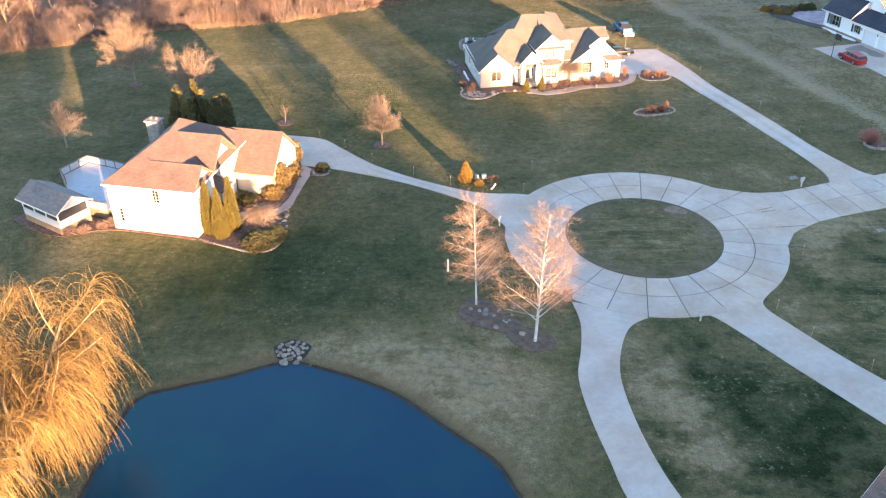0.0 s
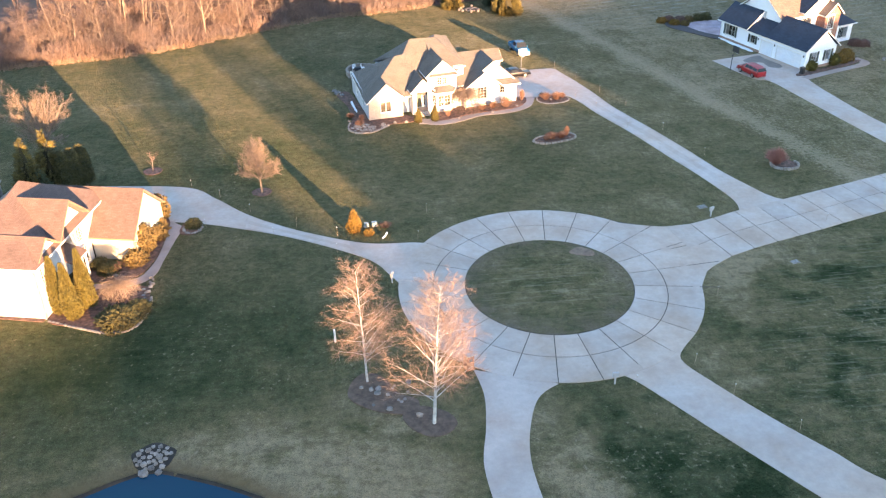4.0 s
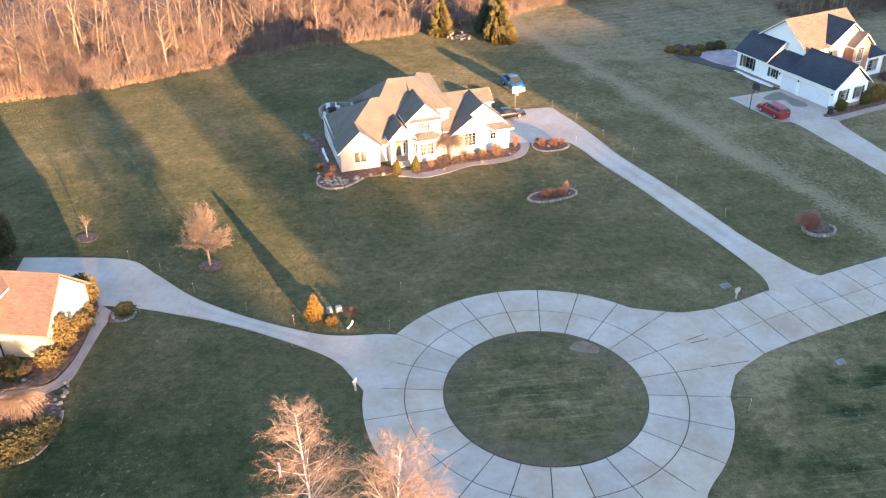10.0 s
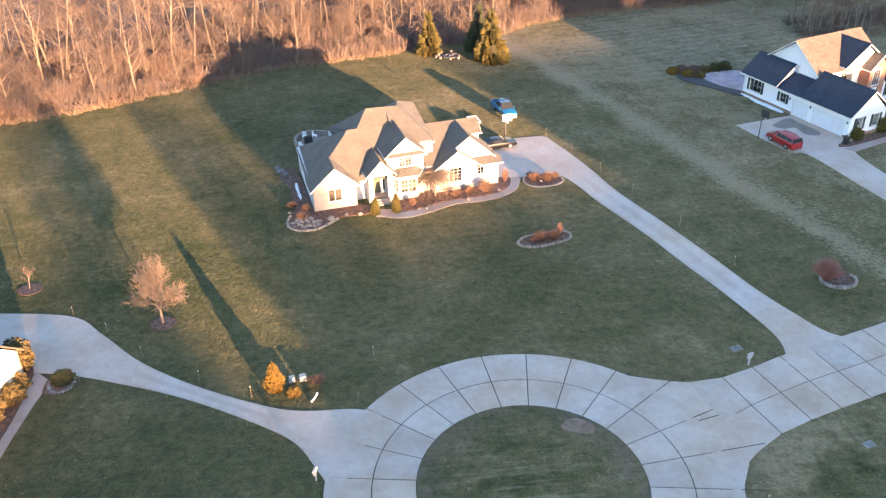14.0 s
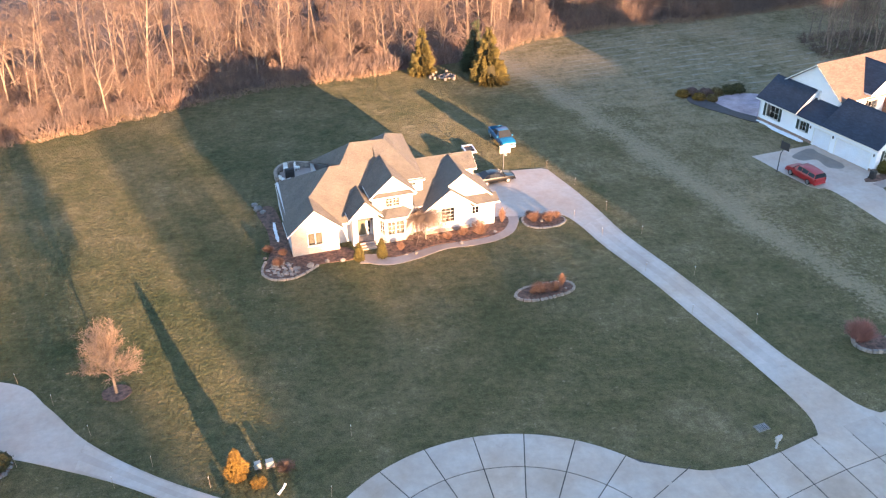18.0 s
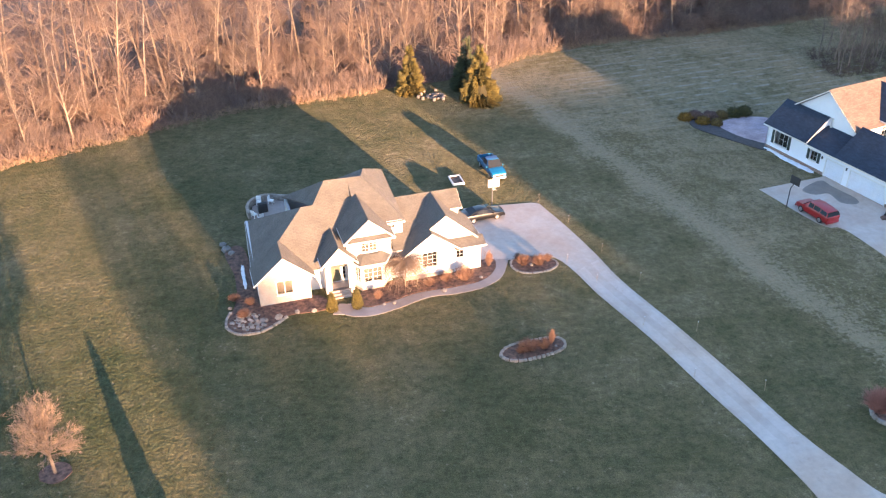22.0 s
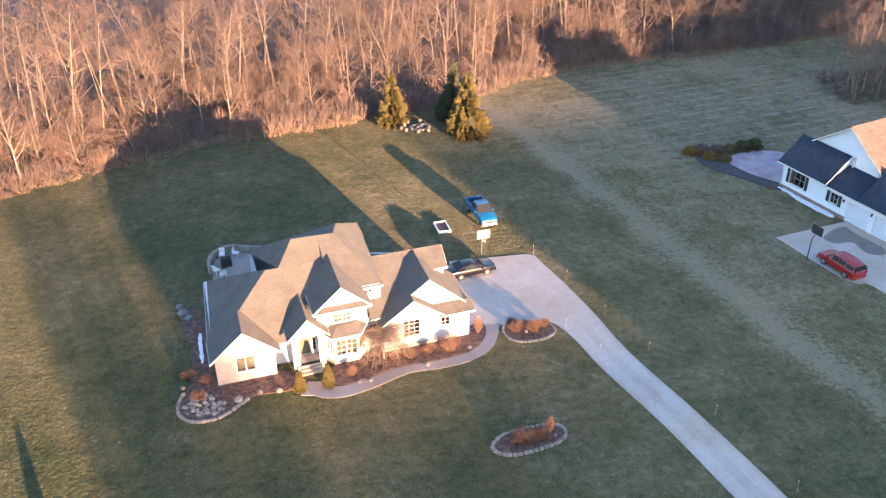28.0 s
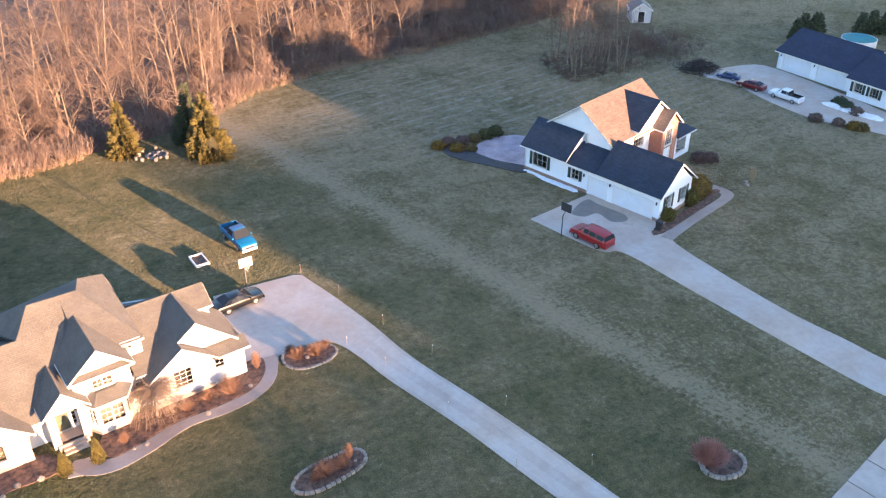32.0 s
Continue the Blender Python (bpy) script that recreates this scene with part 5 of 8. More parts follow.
# ---- trees ----
def grow(rng, style):
    """A bare tree as limbs (start, end, radii), thickest first."""
    segs = []
    s = style

    def limb(p, d, length, r, level):
        n = max(2, s["bends"] - level)
        step = length / n
        pts = [p]
        for i in range(n):
            wob = s["wobble"] * (0.5 + 0.5 * level)
            d = (d + Vector((rng.gauss(0, wob), rng.gauss(0, wob), rng.gauss(0, wob * 0.6) + s["lift"][min(level, len(s["lift"]) - 1)]))).normalized()
            q = pts[-1] + d * step
            ra, rb = r * (1 - i / n * s["taper"]), r * (1 - (i + 1) / n * s["taper"])
            segs.append((pts[-1], q, ra, rb, level))
            pts.append(q)
        if level >= s["levels"]:
            return
        kids = s["kids"][level]
        start = s["start"][level]
        for k in range(kids):
            f = start + (1 - start) * (k + rng.random()) / kids
            i = min(int(f * n), n - 1)
            base = pts[i].lerp(pts[i + 1], f * n - i)
            dd = (pts[i + 1] - pts[i]).normalized()
            side = dd.cross(Vector((rng.gauss(0, 1), rng.gauss(0, 1), rng.gauss(0, 1)))).normalized()
            if level == 0 and "vary" in s:
                side = Vector((math.cos(2.4 * k), math.sin(2.4 * k), 0))
            ang = radians(s["angle"][level] * rng.uniform(s.get("vary", 0.75) if level == 0 else 0.75, 1.25))
            if level == 0 and "vary" in s:
                ang = radians(s["angle"][0] * (s["vary"] + (1.2 - s["vary"]) * (k * 0.7549 % 1.0)))
            nd = dd * math.cos(ang) + side * math.sin(ang)
            ln = length * s["ratio"][level] * rng.uniform(0.7, 1.15) * (1.15 - f * s["shrink"][level])
            if level == 0 and "vary" in s:
                ln = length * s["ratio"][0] * (0.42 * math.cos(ang) + math.sqrt(max(0.05, 0.34 - 0.18 * math.sin(ang) ** 2))) * rng.uniform(0.9, 1.05)
            limb(base, nd, ln, max(s["fine"], r * (1 - f * s["taper"]) * s["thin"][level]), level + 1)
    limb(Vector((0, 0, 0)), Vector((rng.gauss(0, s["lean"]), rng.gauss(0, s["lean"]), 1)).normalized(), s["height"], s["radius"], 0)
    return segs


def limbs_mesh(name, segs, sides=3):
    """Tapered tubes for many limbs at once."""
    if not segs:
        segs = [(Vector((0, 0, 0)), Vector((0, 0, 0.1)), 0.01, 0.01, 0)]
    a = np.array([s[0][:] for s in segs])
    b = np.array([s[1][:] for s in segs])
    r0, r1 = np.array([s[2] for s in segs]), np.array([s[3] for s in segs])
    d = b - a
    ln = np.linalg.norm(d, axis=1, keepdims=True) + 1e-9
    d = d / ln
    ref = np.where(np.abs(d[:, 2:3]) < 0.9, np.array([[0, 0, 1.0]]), np.array([[1.0, 0, 0]]))
    e = np.cross(d, ref)
    e /= np.linalg.norm(e, axis=1, keepdims=True)
    g = np.cross(d, e)
    k = 2 * np.pi * np.arange(sides) / sides
    off = e[:, None] * np.cos(k)[None, :, None] + g[:, None] * np.sin(k)[None, :, None]
    lo = a[:, None] - d[:, None] * (r0 * 0.4)[:, None, None] + off * r0[:, None, None]
    hi = b[:, None] + d[:, None] * (r1 * 0.4)[:, None, None] + off * r1[:, None, None]
    v = np.concatenate([lo, hi], 1).reshape(-1, 3)
    n = len(segs)
    base = (np.arange(n) * 2 * sides)[:, None]
    j = np.arange(sides)
    quads = np.stack([base + j, base + (j + 1) % sides, base + sides + (j + 1) % sides, base + sides + j], -1).reshape(-1, 4)
    me = bpy.data.meshes.new(name)
    me.from_pydata(v.tolist(), [], quads.tolist())
    me.update()
    return me


WOODS = dict(height=15, radius=0.17, bends=7, wobble=0.045, lift=(0.01, -0.005, 0.0), taper=0.85, levels=3, kids=(13, 5, 4), start=(0.28, 0.25, 0.2), angle=(42, 42, 45),
             ratio=(0.34, 0.50, 0.55), shrink=(0.55, 0.3, 0.3), thin=(0.55, 0.55, 0.6), fine=0.014, lean=0.05)
MAPLE = dict(height=2.3, radius=0.15, bends=6, wobble=0.022, lift=(0.0, 0.012, 0.015, 0.01), taper=0.45, levels=4, kids=(30, 9, 6, 4), start=(0.66, 0.2, 0.2, 0.2), angle=(68, 32, 36, 40), vary=0.06,
             ratio=(1.75, 0.40, 0.5, 0.5), shrink=(0.12, 0.35, 0.3, 0.3), thin=(0.42, 0.5, 0.55, 0.7), fine=0.009, lean=0.02)
BIRCH = dict(height=12.0, radius=0.15, bends=9, wobble=0.03, lift=(0.015, -0.012, -0.02, -0.03), taper=0.92, levels=3, kids=(60, 11, 7), start=(0.17, 0.15, 0.12), angle=(50, 38, 40),
             ratio=(0.34, 0.42, 0.6), shrink=(0.8, 0.3, 0.2), thin=(0.36, 0.5, 0.6), fine=0.0095, lean=0.03)
SCRUB = dict(height=2.2, radius=0.05, bends=5, wobble=0.09, lift=(0.0, 0.02, 0.01), taper=0.7, levels=2, kids=(14, 8), start=(0.05, 0.2), angle=(38, 36),
             ratio=(0.75, 0.45), shrink=(0.4, 0.3), thin=(0.6, 0.6), fine=0.012, lean=0.05)


def bare_tree(name, label, m, style, seed, bark, twig, split=1, sides=(6, 3), group="", category="tree"):
    """A tree of its own: trunk with limbs, and the crown of twigs."""
    rng = random.Random(seed)
    segs = grow(rng, style)
    t = thing(name, label, category, m, group)
    part("trunk", limbs_mesh("trunk", [s for s in segs if s[4] <= split], sides[0]), bark, t)
    part("crown", limbs_mesh("crown", [s for s in segs if s[4] > split], sides[1]), twig, t)
    return t


# ---- woods along the far side of the lawns ----
EDGE = [(-140, 122), (-110, 132), (-76, 144.8), (-63.4, 150.4), (-50, 157), (-35, 159.5), (-24.8, 163.3), (-9.6, 171.7), (0.8, 176.7), (8.4, 178.1), (16.3, 180.1), (22.8, 182.0), (31, 184), (38.2, 188.2), (45.6, 194.0),
        (56.7, 198.1), (65.9, 199.9), (77.5, 201), (95, 205), (112, 210), (140, 222), (175, 240)]
edge_x, edge_y = [p[0] for p in EDGE], [p[1] for p in EDGE]


def edge_at(x):
    return float(np.interp(x, edge_x, edge_y))


floor_pts = [(x, y + 0.6) for x, y in smooth_line(EDGE, 3.0)]
floor_mb = MB()
fv = []
for i, (x, y) in enumerate(floor_pts):
    w = 0.8 * noise.noise((x * 0.3, 0, 1))
    fv += [(x, y + w, 0.004), (x, y + w + 20, 0.03), (x, y + 140, 0.03)]
floor_mb.add(fv, [q for i in range(len(floor_pts) - 1) for q in ((3 * i, 3 * i + 3, 3 * i + 4, 3 * i + 1), (3 * i + 1, 3 * i + 4, 3 * i + 5, 3 * i + 2))])
tagged(part("woodland_floor", floor_mb, M_LITTER), "brown leaf litter under bare trees", "woodland floor", kind="structure")

wr = random.Random(21)
templates = []
for k in range(7):
    st = dict(WOODS)
    st["height"] = (12.5, 15.0, 17.0, 8.5, 13.0, 7.0, 16.0)[k]
    st["radius"] = (0.15, 0.20, 0.20, 0.12, 0.17, 0.10, 0.16)[k]
    st["kids"] = ((19, 8, 5), (18, 8, 5), (15, 7, 5), (22, 8, 5), (18, 8, 5), (23, 8, 4), (12, 6, 5))[k]
    st["ratio"] = ((0.42, 0.5, 0.5), (0.42, 0.5, 0.5), (0.27, 0.5, 0.55), (0.52, 0.5, 0.5), (0.44, 0.5, 0.5), (0.60, 0.5, 0.5), (0.24, 0.5, 0.55))[k]
    st["start"] = ((0.22, 0.25, 0.2), (0.25, 0.25, 0.2), (0.5, 0.25, 0.2), (0.08, 0.2, 0.2), (0.2, 0.25, 0.2), (0.04, 0.2, 0.2), (0.55, 0.25, 0.2))[k]
    st["angle"] = ((50, 46, 46), (54, 46, 46), (56, 48, 48), (50, 46, 46), (58, 48, 46), (46, 44, 44), (54, 48, 48))[k]
    st["wobble"] = (0.10, 0.10, 0.05, 0.12, 0.12, 0.11, 0.045)[k]
    st["lean"] = (0.08, 0.07, 0.09, 0.1, 0.1, 0.12, 0.10)[k]
    segs = grow(random.Random(100 + k), st)
    templates.append((limbs_mesh("trunk", [s for s in segs if s[4] <= 1], 4), limbs_mesh("crown", [s for s in segs if s[4] > 1], 3), segs))
for tm in templates:
    tm[0].materials.append(M_BARK)
    tm[1].materials.append(M_TWIG)
spots = []
tries = 0
while len(spots) < 440 and tries < 60000:
    tries += 1
    x = wr.uniform(-88, 132)
    y = edge_at(x) + 2.5 + abs(wr.gauss(0, 1)) * 24
    if 17 < x < 41 and y < edge_at(x) + 4 or -76 < x < -51 and y < edge_at(x) + 34:
        continue
    if any((x - a) ** 2 + (y - b) ** 2 < 2.9 ** 2 for a, b in spots):
        continue
    spots.append((x, y))
spots.sort(key=lambda p: p[1] - edge_at(p[0]))
far_v = []
for n, (x, y) in enumerate(spots):
    k = wr.choice((0, 1, 2, 2, 6, 4, 5, 6)) if y - edge_at(x) > 9 else wr.choice((0, 3, 4, 5, 5, 3))
    sc = wr.uniform(0.75, 1.15)
    turn = wr.uniform(0, 360)
    if n < 290:
        t = tagged(new("woodland_tree"), "tall bare deciduous tree in low sun", "tree", "trees of the wood")
        t.matrix_basis = pose(x, y, 0, 0, 0, turn) @ Matrix.Scale(sc, 4)
        for nm, me in (("trunk", templates[k][0]), ("crown", templates[k][1])):
            part(nm, me, None, t)
    else:
        far_v.append((x, y, k, sc, turn))
sv, sf = [], []
count = 0
for x, y, k, sc, turn in far_v:
    for me in templates[k][:2]:
        co = np.empty(len(me.vertices) * 3)
        me.vertices.foreach_get("co", co)
        co = co.reshape(-1, 3) * sc
        c, s = math.cos(radians(turn)), math.sin(radians(turn))
        co = np.stack([co[:, 0] * c - co[:, 1] * s + x, co[:, 0] * s + co[:, 1] * c + y, co[:, 2]], 1)
        idx = np.empty(len(me.loops), dtype=np.int64)
        me.loops.foreach_get("vertex_index", idx)
        sv.append(co)
        sf.append(idx.reshape(-1, 4) + count)
        count += len(co)
fm = bpy.data.meshes.new("far_woods")
fm.from_pydata(np.concatenate(sv).tolist(), [], np.concatenate(sf).tolist())
fm.update()
tagged(part("far_woods", fm, M_TWIG), "bare trees deep in the wood", "woods", kind="stuff")


def spikes(name, spots, mat, label, category, kids=5):
    """Clumps of stems, as one heap that nobody could count."""
    r = random.Random(len(spots))
    segs = []
    for x, y, h, spread, rad in spots:
        for _ in range(kids):
            p = Vector((x + r.gauss(0, spread * 0.3), y + r.gauss(0, spread * 0.3), 0))
            d = Vector((r.gauss(0, spread), r.gauss(0, spread), h * r.uniform(0.6, 1.2)))
            m = p + d * 0.5 + Vector((r.gauss(0, 0.1), r.gauss(0, 0.1), 0)) * h
            segs += [(p, m, rad, rad * 0.8, 0), (m, p + d, rad * 0.8, rad * 0.3, 0)]
    return tagged(part(name, limbs_mesh(name, segs, 3), mat), label, category, kind="stuff")


brush = []
for _ in range(2600):
    x = wr.uniform(-95, 125)
    brush.append((x, edge_at(x) + abs(wr.gauss(0, 1)) ** 1.5 * 7 + 0.6, wr.uniform(0.8, 2.6), wr.uniform(0.5, 1.1), wr.uniform(0.02, 0.05)))
spikes("brush", brush, M_BRUSH, "dead brush and saplings along the wood", "brush", 6)
reeds = []
for _ in range(6000):
    x = wr.uniform(-95, 110)
    if 20 < x < 38:
        continue
    reeds.append((x, edge_at(x) + wr.uniform(-0.8, 2.0) + 0.7 * noise.noise((x * 0.4, 0, 5)), wr.uniform(0.25, 0.75), wr.uniform(0.15, 0.4), 0.018))
spikes("dead_grass", reeds, simple("pale_dead_grass", (0.27, 0.19, 0.13), (0.20, 0.14, 0.10), 0.3, 0.95, bump_s=0.0, fine=2.0, island=0.25), "tall pale dead grass at the wood's edge", "grass", 4)

# rounded thickets of twiggy bushes in front of and between the trunks
rt = random.Random(77)
shapes = []
for k in range(6):
    seg = []
    for _ in range(64):
        a, u = rt.uniform(0, 2 * math.pi), math.sqrt(rt.random())
        p = Vector((0.3 * u * math.cos(a), 0.3 * u * math.sin(a), 0))
        q = Vector((u * math.cos(a), u * math.sin(a), (1 - 0.55 * u * u) * rt.uniform(0.7, 1.1)))
        md = p.lerp(q, 0.5) + Vector((rt.gauss(0, 0.08), rt.gauss(0, 0.08), 0.06))
        seg += [(p, md, 0.014, 0.010, 0), (md, q, 0.010, 0.005, 0)]
        for _ in range(6):
            c0 = p.lerp(md, rt.uniform(0.3, 1.0)) if rt.random() < 0.5 else md.lerp(q, rt.random())
            seg.append((c0, c0 + Vector((rt.gauss(0, 0.22), rt.gauss(0, 0.22), rt.gauss(0.10, 0.12))), 0.007, 0.004, 0))
    shapes.append(seg)
bush = []
for _ in range(720):
    x = rt.uniform(-92, 122)
    if 19 < x < 39:
        continue
    y = edge_at(x) + 1.6 + abs(rt.gauss(0, 1)) * 16
    h, w, a = rt.uniform(1.4, 4.2), rt.uniform(1.4, 3.2), rt.uniform(0, 6.28)
    mt = Matrix.Translation((x, y, 0)) @ Matrix.Rotation(a, 4, "Z") @ Matrix.Diagonal((w, w, h, 1))
    bush += [(mt @ p, mt @ q, r0 * 2.0, r1 * 2.0, 0) for p, q, r0, r1, _l in shapes[rt.randrange(6)]]
tagged(part("thicket", limbs_mesh("thicket", bush, 3), M_BRUSH), "tangled thicket of bare russet bushes", "bushes", kind="stuff")

# unseen tree belt added far behind the flight, shading lawns from the low sun
belt = []
br = random.Random(4)


def belt_height(s):
    reach = float(np.interp(s, [-120, 12, 19, 25, 34, 37, 39.5, 46, 48.5, 56.9, 92.5, 95, 140, 152, 175, 300], [84, 84, 97, 116, 116, 104, 90, 86, 106, 108, 110, 152, 154, 225, 245, 245]))
    return (reach + 150) * 0.088


bd, bn = Vector((-0.407, 0.914, 0)), Vector((0.914, 0.407, 0))
for _ in range(9000):
    s = br.uniform(-130, 300)
    p = bd * (-150 - br.uniform(0, 14)) + bn * s
    h = belt_height(s) * br.uniform(0.95, 1.0)
    r = br.uniform(0.35, 0.8)
    belt.append((p, p + Vector((br.gauss(0, 0.5), br.gauss(0, 0.5), h * 0.7)), r, r * 0.9, 0))
    belt.append((belt[-1][1], p + Vector((0, 0, h)), r * 0.9, r * 0.7, 0))
# thin crowns added above the unseen belt to half-shade one stretch
for _ in range(120):
    s = br.uniform(45.8, 59.5)
    p = bd * (-150 - br.uniform(0, 14)) + bn * s
    h = (br.uniform(114, 186) + 150) * 0.088
    belt.append((p, p + Vector((br.gauss(0, 0.3), br.gauss(0, 0.3), h)), 0.16, 0.14, 0))
tagged(part("tree_belt", limbs_mesh("tree_belt", belt, 3), M_BARK), "unseen belt of bare trees added to shade the lawns", "woods", kind="stuff")


# ---- evergreens ----
def clumps(rng, spots, size, tilt=0.5, long=1.0):
    """Many small leafy tufts: bent four-sided leaves, each an island of its own."""
    mb = MB()
    for p, out in spots:
        n = Vector((out[0] + rng.gauss(0, tilt), out[1] + rng.gauss(0, tilt), out[2] + rng.gauss(0, tilt))).normalized()
        e = n.cross(Vector((rng.gauss(0, 1), rng.gauss(0, 1), rng.gauss(0, 1)))).normalized()
        g = n.cross(e)
        s = size * rng.uniform(0.6, 1.3)
        c = Vector(p)
        k = 0.45 / long
        mb.add([c - e * s * k, c + g * s * k * 0.8 + n * s * 0.2, c + e * s * k, c - g * s * k * 0.8 + n * s * 0.2, c + n * s * long], [(0, 1, 4), (1, 2, 4), (2, 3, 4), (3, 0, 4)])
    return mb


def evergreen(name, label, m, mat, h, r, n, size, seed, profile="cone", base=0.1, group="", category="tree", tilt=0.45, core=True):
    rng = random.Random(seed)
    t = thing(name, label, category, m, group)
    part("trunk", MB().tube([(0, 0, 0), (0, 0, h * 0.5), (0, 0, h * 0.93)], [0.02 * h + 0.02, 0.012 * h + 0.01, 0.01], 6), M_BARK, t)
    spots = []
    if profile == "cone":
        tiers = 15
        boughs = [(k, rng.uniform(0, 6.28), rng.uniform(0.82, 1.1)) for k in range(tiers) for _ in range(max(5, round(19 * (1 - k / tiers))))]
        weight = [1.05 - k / tiers for k, _, _ in boughs]
        for k, a, ln in rng.choices(boughs, weight, k=n):
            f = (k + rng.uniform(-0.8, 0.8)) / tiers
            q = rng.random() ** 0.6
            reach = r * ((1 - k / tiers) * 0.97 + 0.05) * ln * q
            b = a + rng.gauss(0, 0.09) * (1.2 - q)
            z = h * (base + max(f, 0.0) * (1 - base)) - 0.16 * reach + 0.10 * reach * q + rng.gauss(0, 0.04)
            spots.append(((reach * math.cos(b), reach * math.sin(b), max(z, 0.1)), (math.cos(b), math.sin(b), 0.3)))
    for _ in range(0 if profile == "cone" else n):
        f = rng.random()
        if profile == "column":
            w = min(1.0, 0.72 + f * 1.4) * (1 - f ** 3.0) ** 0.8 + 0.04
        elif profile == "flame":
            w = min(1.0, 0.62 + f * 2.2) * (1 - f) ** 0.8 * 1.2 + 0.02
        elif profile == "dome":
            w = math.sqrt(max(0, 1 - f * f))
        else:
            w = math.sin(math.pi * min(max(f * 0.9 + 0.08, 0), 1)) ** 0.7
        a = rng.uniform(0, 2 * math.pi)
        lump = 1 + 0.16 * math.sin(a * 3 + seed) * math.sin(f * 9 + seed) + 0.1 * math.sin(a * 7 + f * 13)
        k = r * w * lump * rng.uniform(0.70, 1.0) ** 0.6
        z = h * (base + f * (1 - base))
        spots.append(((k * math.cos(a), k * math.sin(a), z), (math.cos(a), math.sin(a), 0.15)))
    part("foliage", clumps(rng, spots, size, 0.3 if profile == "cone" else tilt, 1.45 if profile == "cone" else 1.15), mat, t)
    # solid core; in cones its dark colour paints the shade behind the boughs
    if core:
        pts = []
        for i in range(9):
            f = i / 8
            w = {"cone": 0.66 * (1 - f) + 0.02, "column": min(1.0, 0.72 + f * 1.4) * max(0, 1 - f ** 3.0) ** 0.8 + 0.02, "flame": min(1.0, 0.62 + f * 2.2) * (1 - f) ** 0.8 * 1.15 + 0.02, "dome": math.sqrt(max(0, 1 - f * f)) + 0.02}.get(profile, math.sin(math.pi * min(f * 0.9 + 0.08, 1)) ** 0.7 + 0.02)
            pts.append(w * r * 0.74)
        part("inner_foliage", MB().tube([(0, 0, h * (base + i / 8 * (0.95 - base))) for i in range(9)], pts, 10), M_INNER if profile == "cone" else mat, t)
    return t


# ---- single trees and shrubs ----
def styled(base, **over):
    s = dict(base)
    s.update(over)
    return s


bare_tree("birch_tree", "white-barked birch with bare drooping twigs in a mulched bed", pose(3.2, 69.0, 0, 0, 0, 40), styled(BIRCH, height=11.7, radius=0.12, ratio=(0.34, 0.44, 0.6)), 11, M_BIRCH, M_BIRCH_TWIG, 1, (7, 3), "birches by the drive")
bare_tree("birch_tree", "taller white-barked birch with many forked bare limbs", pose(8.4, 63.1, 0, 0, 0, 200), styled(BIRCH, height=13.6, radius=0.16, kids=(64, 12, 7), wobble=0.035, ratio=(0.36, 0.44, 0.6)), 12, M_BIRCH, M_BIRCH_TWIG, 1, (7, 3), "birches by the drive")
bare_tree("maple_tree", "round-crowned bare maple in low orange sun", pose(-8.0, 106.1, 0, 0, 0, 10), styled(MAPLE, height=2.35), 3, M_BARK, M_MAPLE_TWIG, 2, (6, 3))
bare_tree("maple_tree", "bare maple beside the timber deck", pose(-50.5, 106.3, 0, 0, 0, 80), styled(MAPLE, height=2.2, kids=(19, 8, 6, 3)), 5, M_BARK, M_MAPLE_TWIG, 2, (6, 3))
bare_tree("maple_tree", "bare reddish maple behind the evergreens", pose(-36.9, 120.5, 0, 0, 0, 150) @ Matrix.Diagonal((1.25, 1.25, 1, 1)), styled(MAPLE, height=2.7, radius=0.2, kids=(28, 10, 6, 4), angle=(84, 32, 36, 40), ratio=(2.1, 0.36, 0.5, 0.5)), 6, M_BARK, M_MAPLE_TWIG, 2, (6, 3))
bare_tree("maple_tree", "wide bare shade tree standing on the lawn", pose(-48.1, 129.4, 0, 0, 0, 250), styled(MAPLE, height=3.8, radius=0.22), 7, M_BARK, M_MAPLE_TWIG, 2, (6, 3))
bare_tree("sapling", "small bare sapling on the lawn", pose(-22.2, 113.8, 0, 0, 0, 0), styled(SCRUB, height=1.9, kids=(10, 7), start=(0.25, 0.2)), 8, M_BARK, M_TWIG, 0, (5, 3), category="sapling")
for n, (x, y) in enumerate(((-8.0, 106.1), (-22.2, 113.8), (-48.1, 129.4))):
    rr = random.Random(n)
    pts = [(x + (1.1 + 0.18 * rr.random()) * math.cos(a), y + (1.0 + 0.18 * rr.random()) * math.sin(a)) for a in (2 * math.pi * k / 18 for k in range(18))]
    tagged(part("mulch_ring", MB().prism(pts, -0.05, 0.05), M_MULCH), "dark bark mulch round a tree's foot", "mulch", kind="structure")


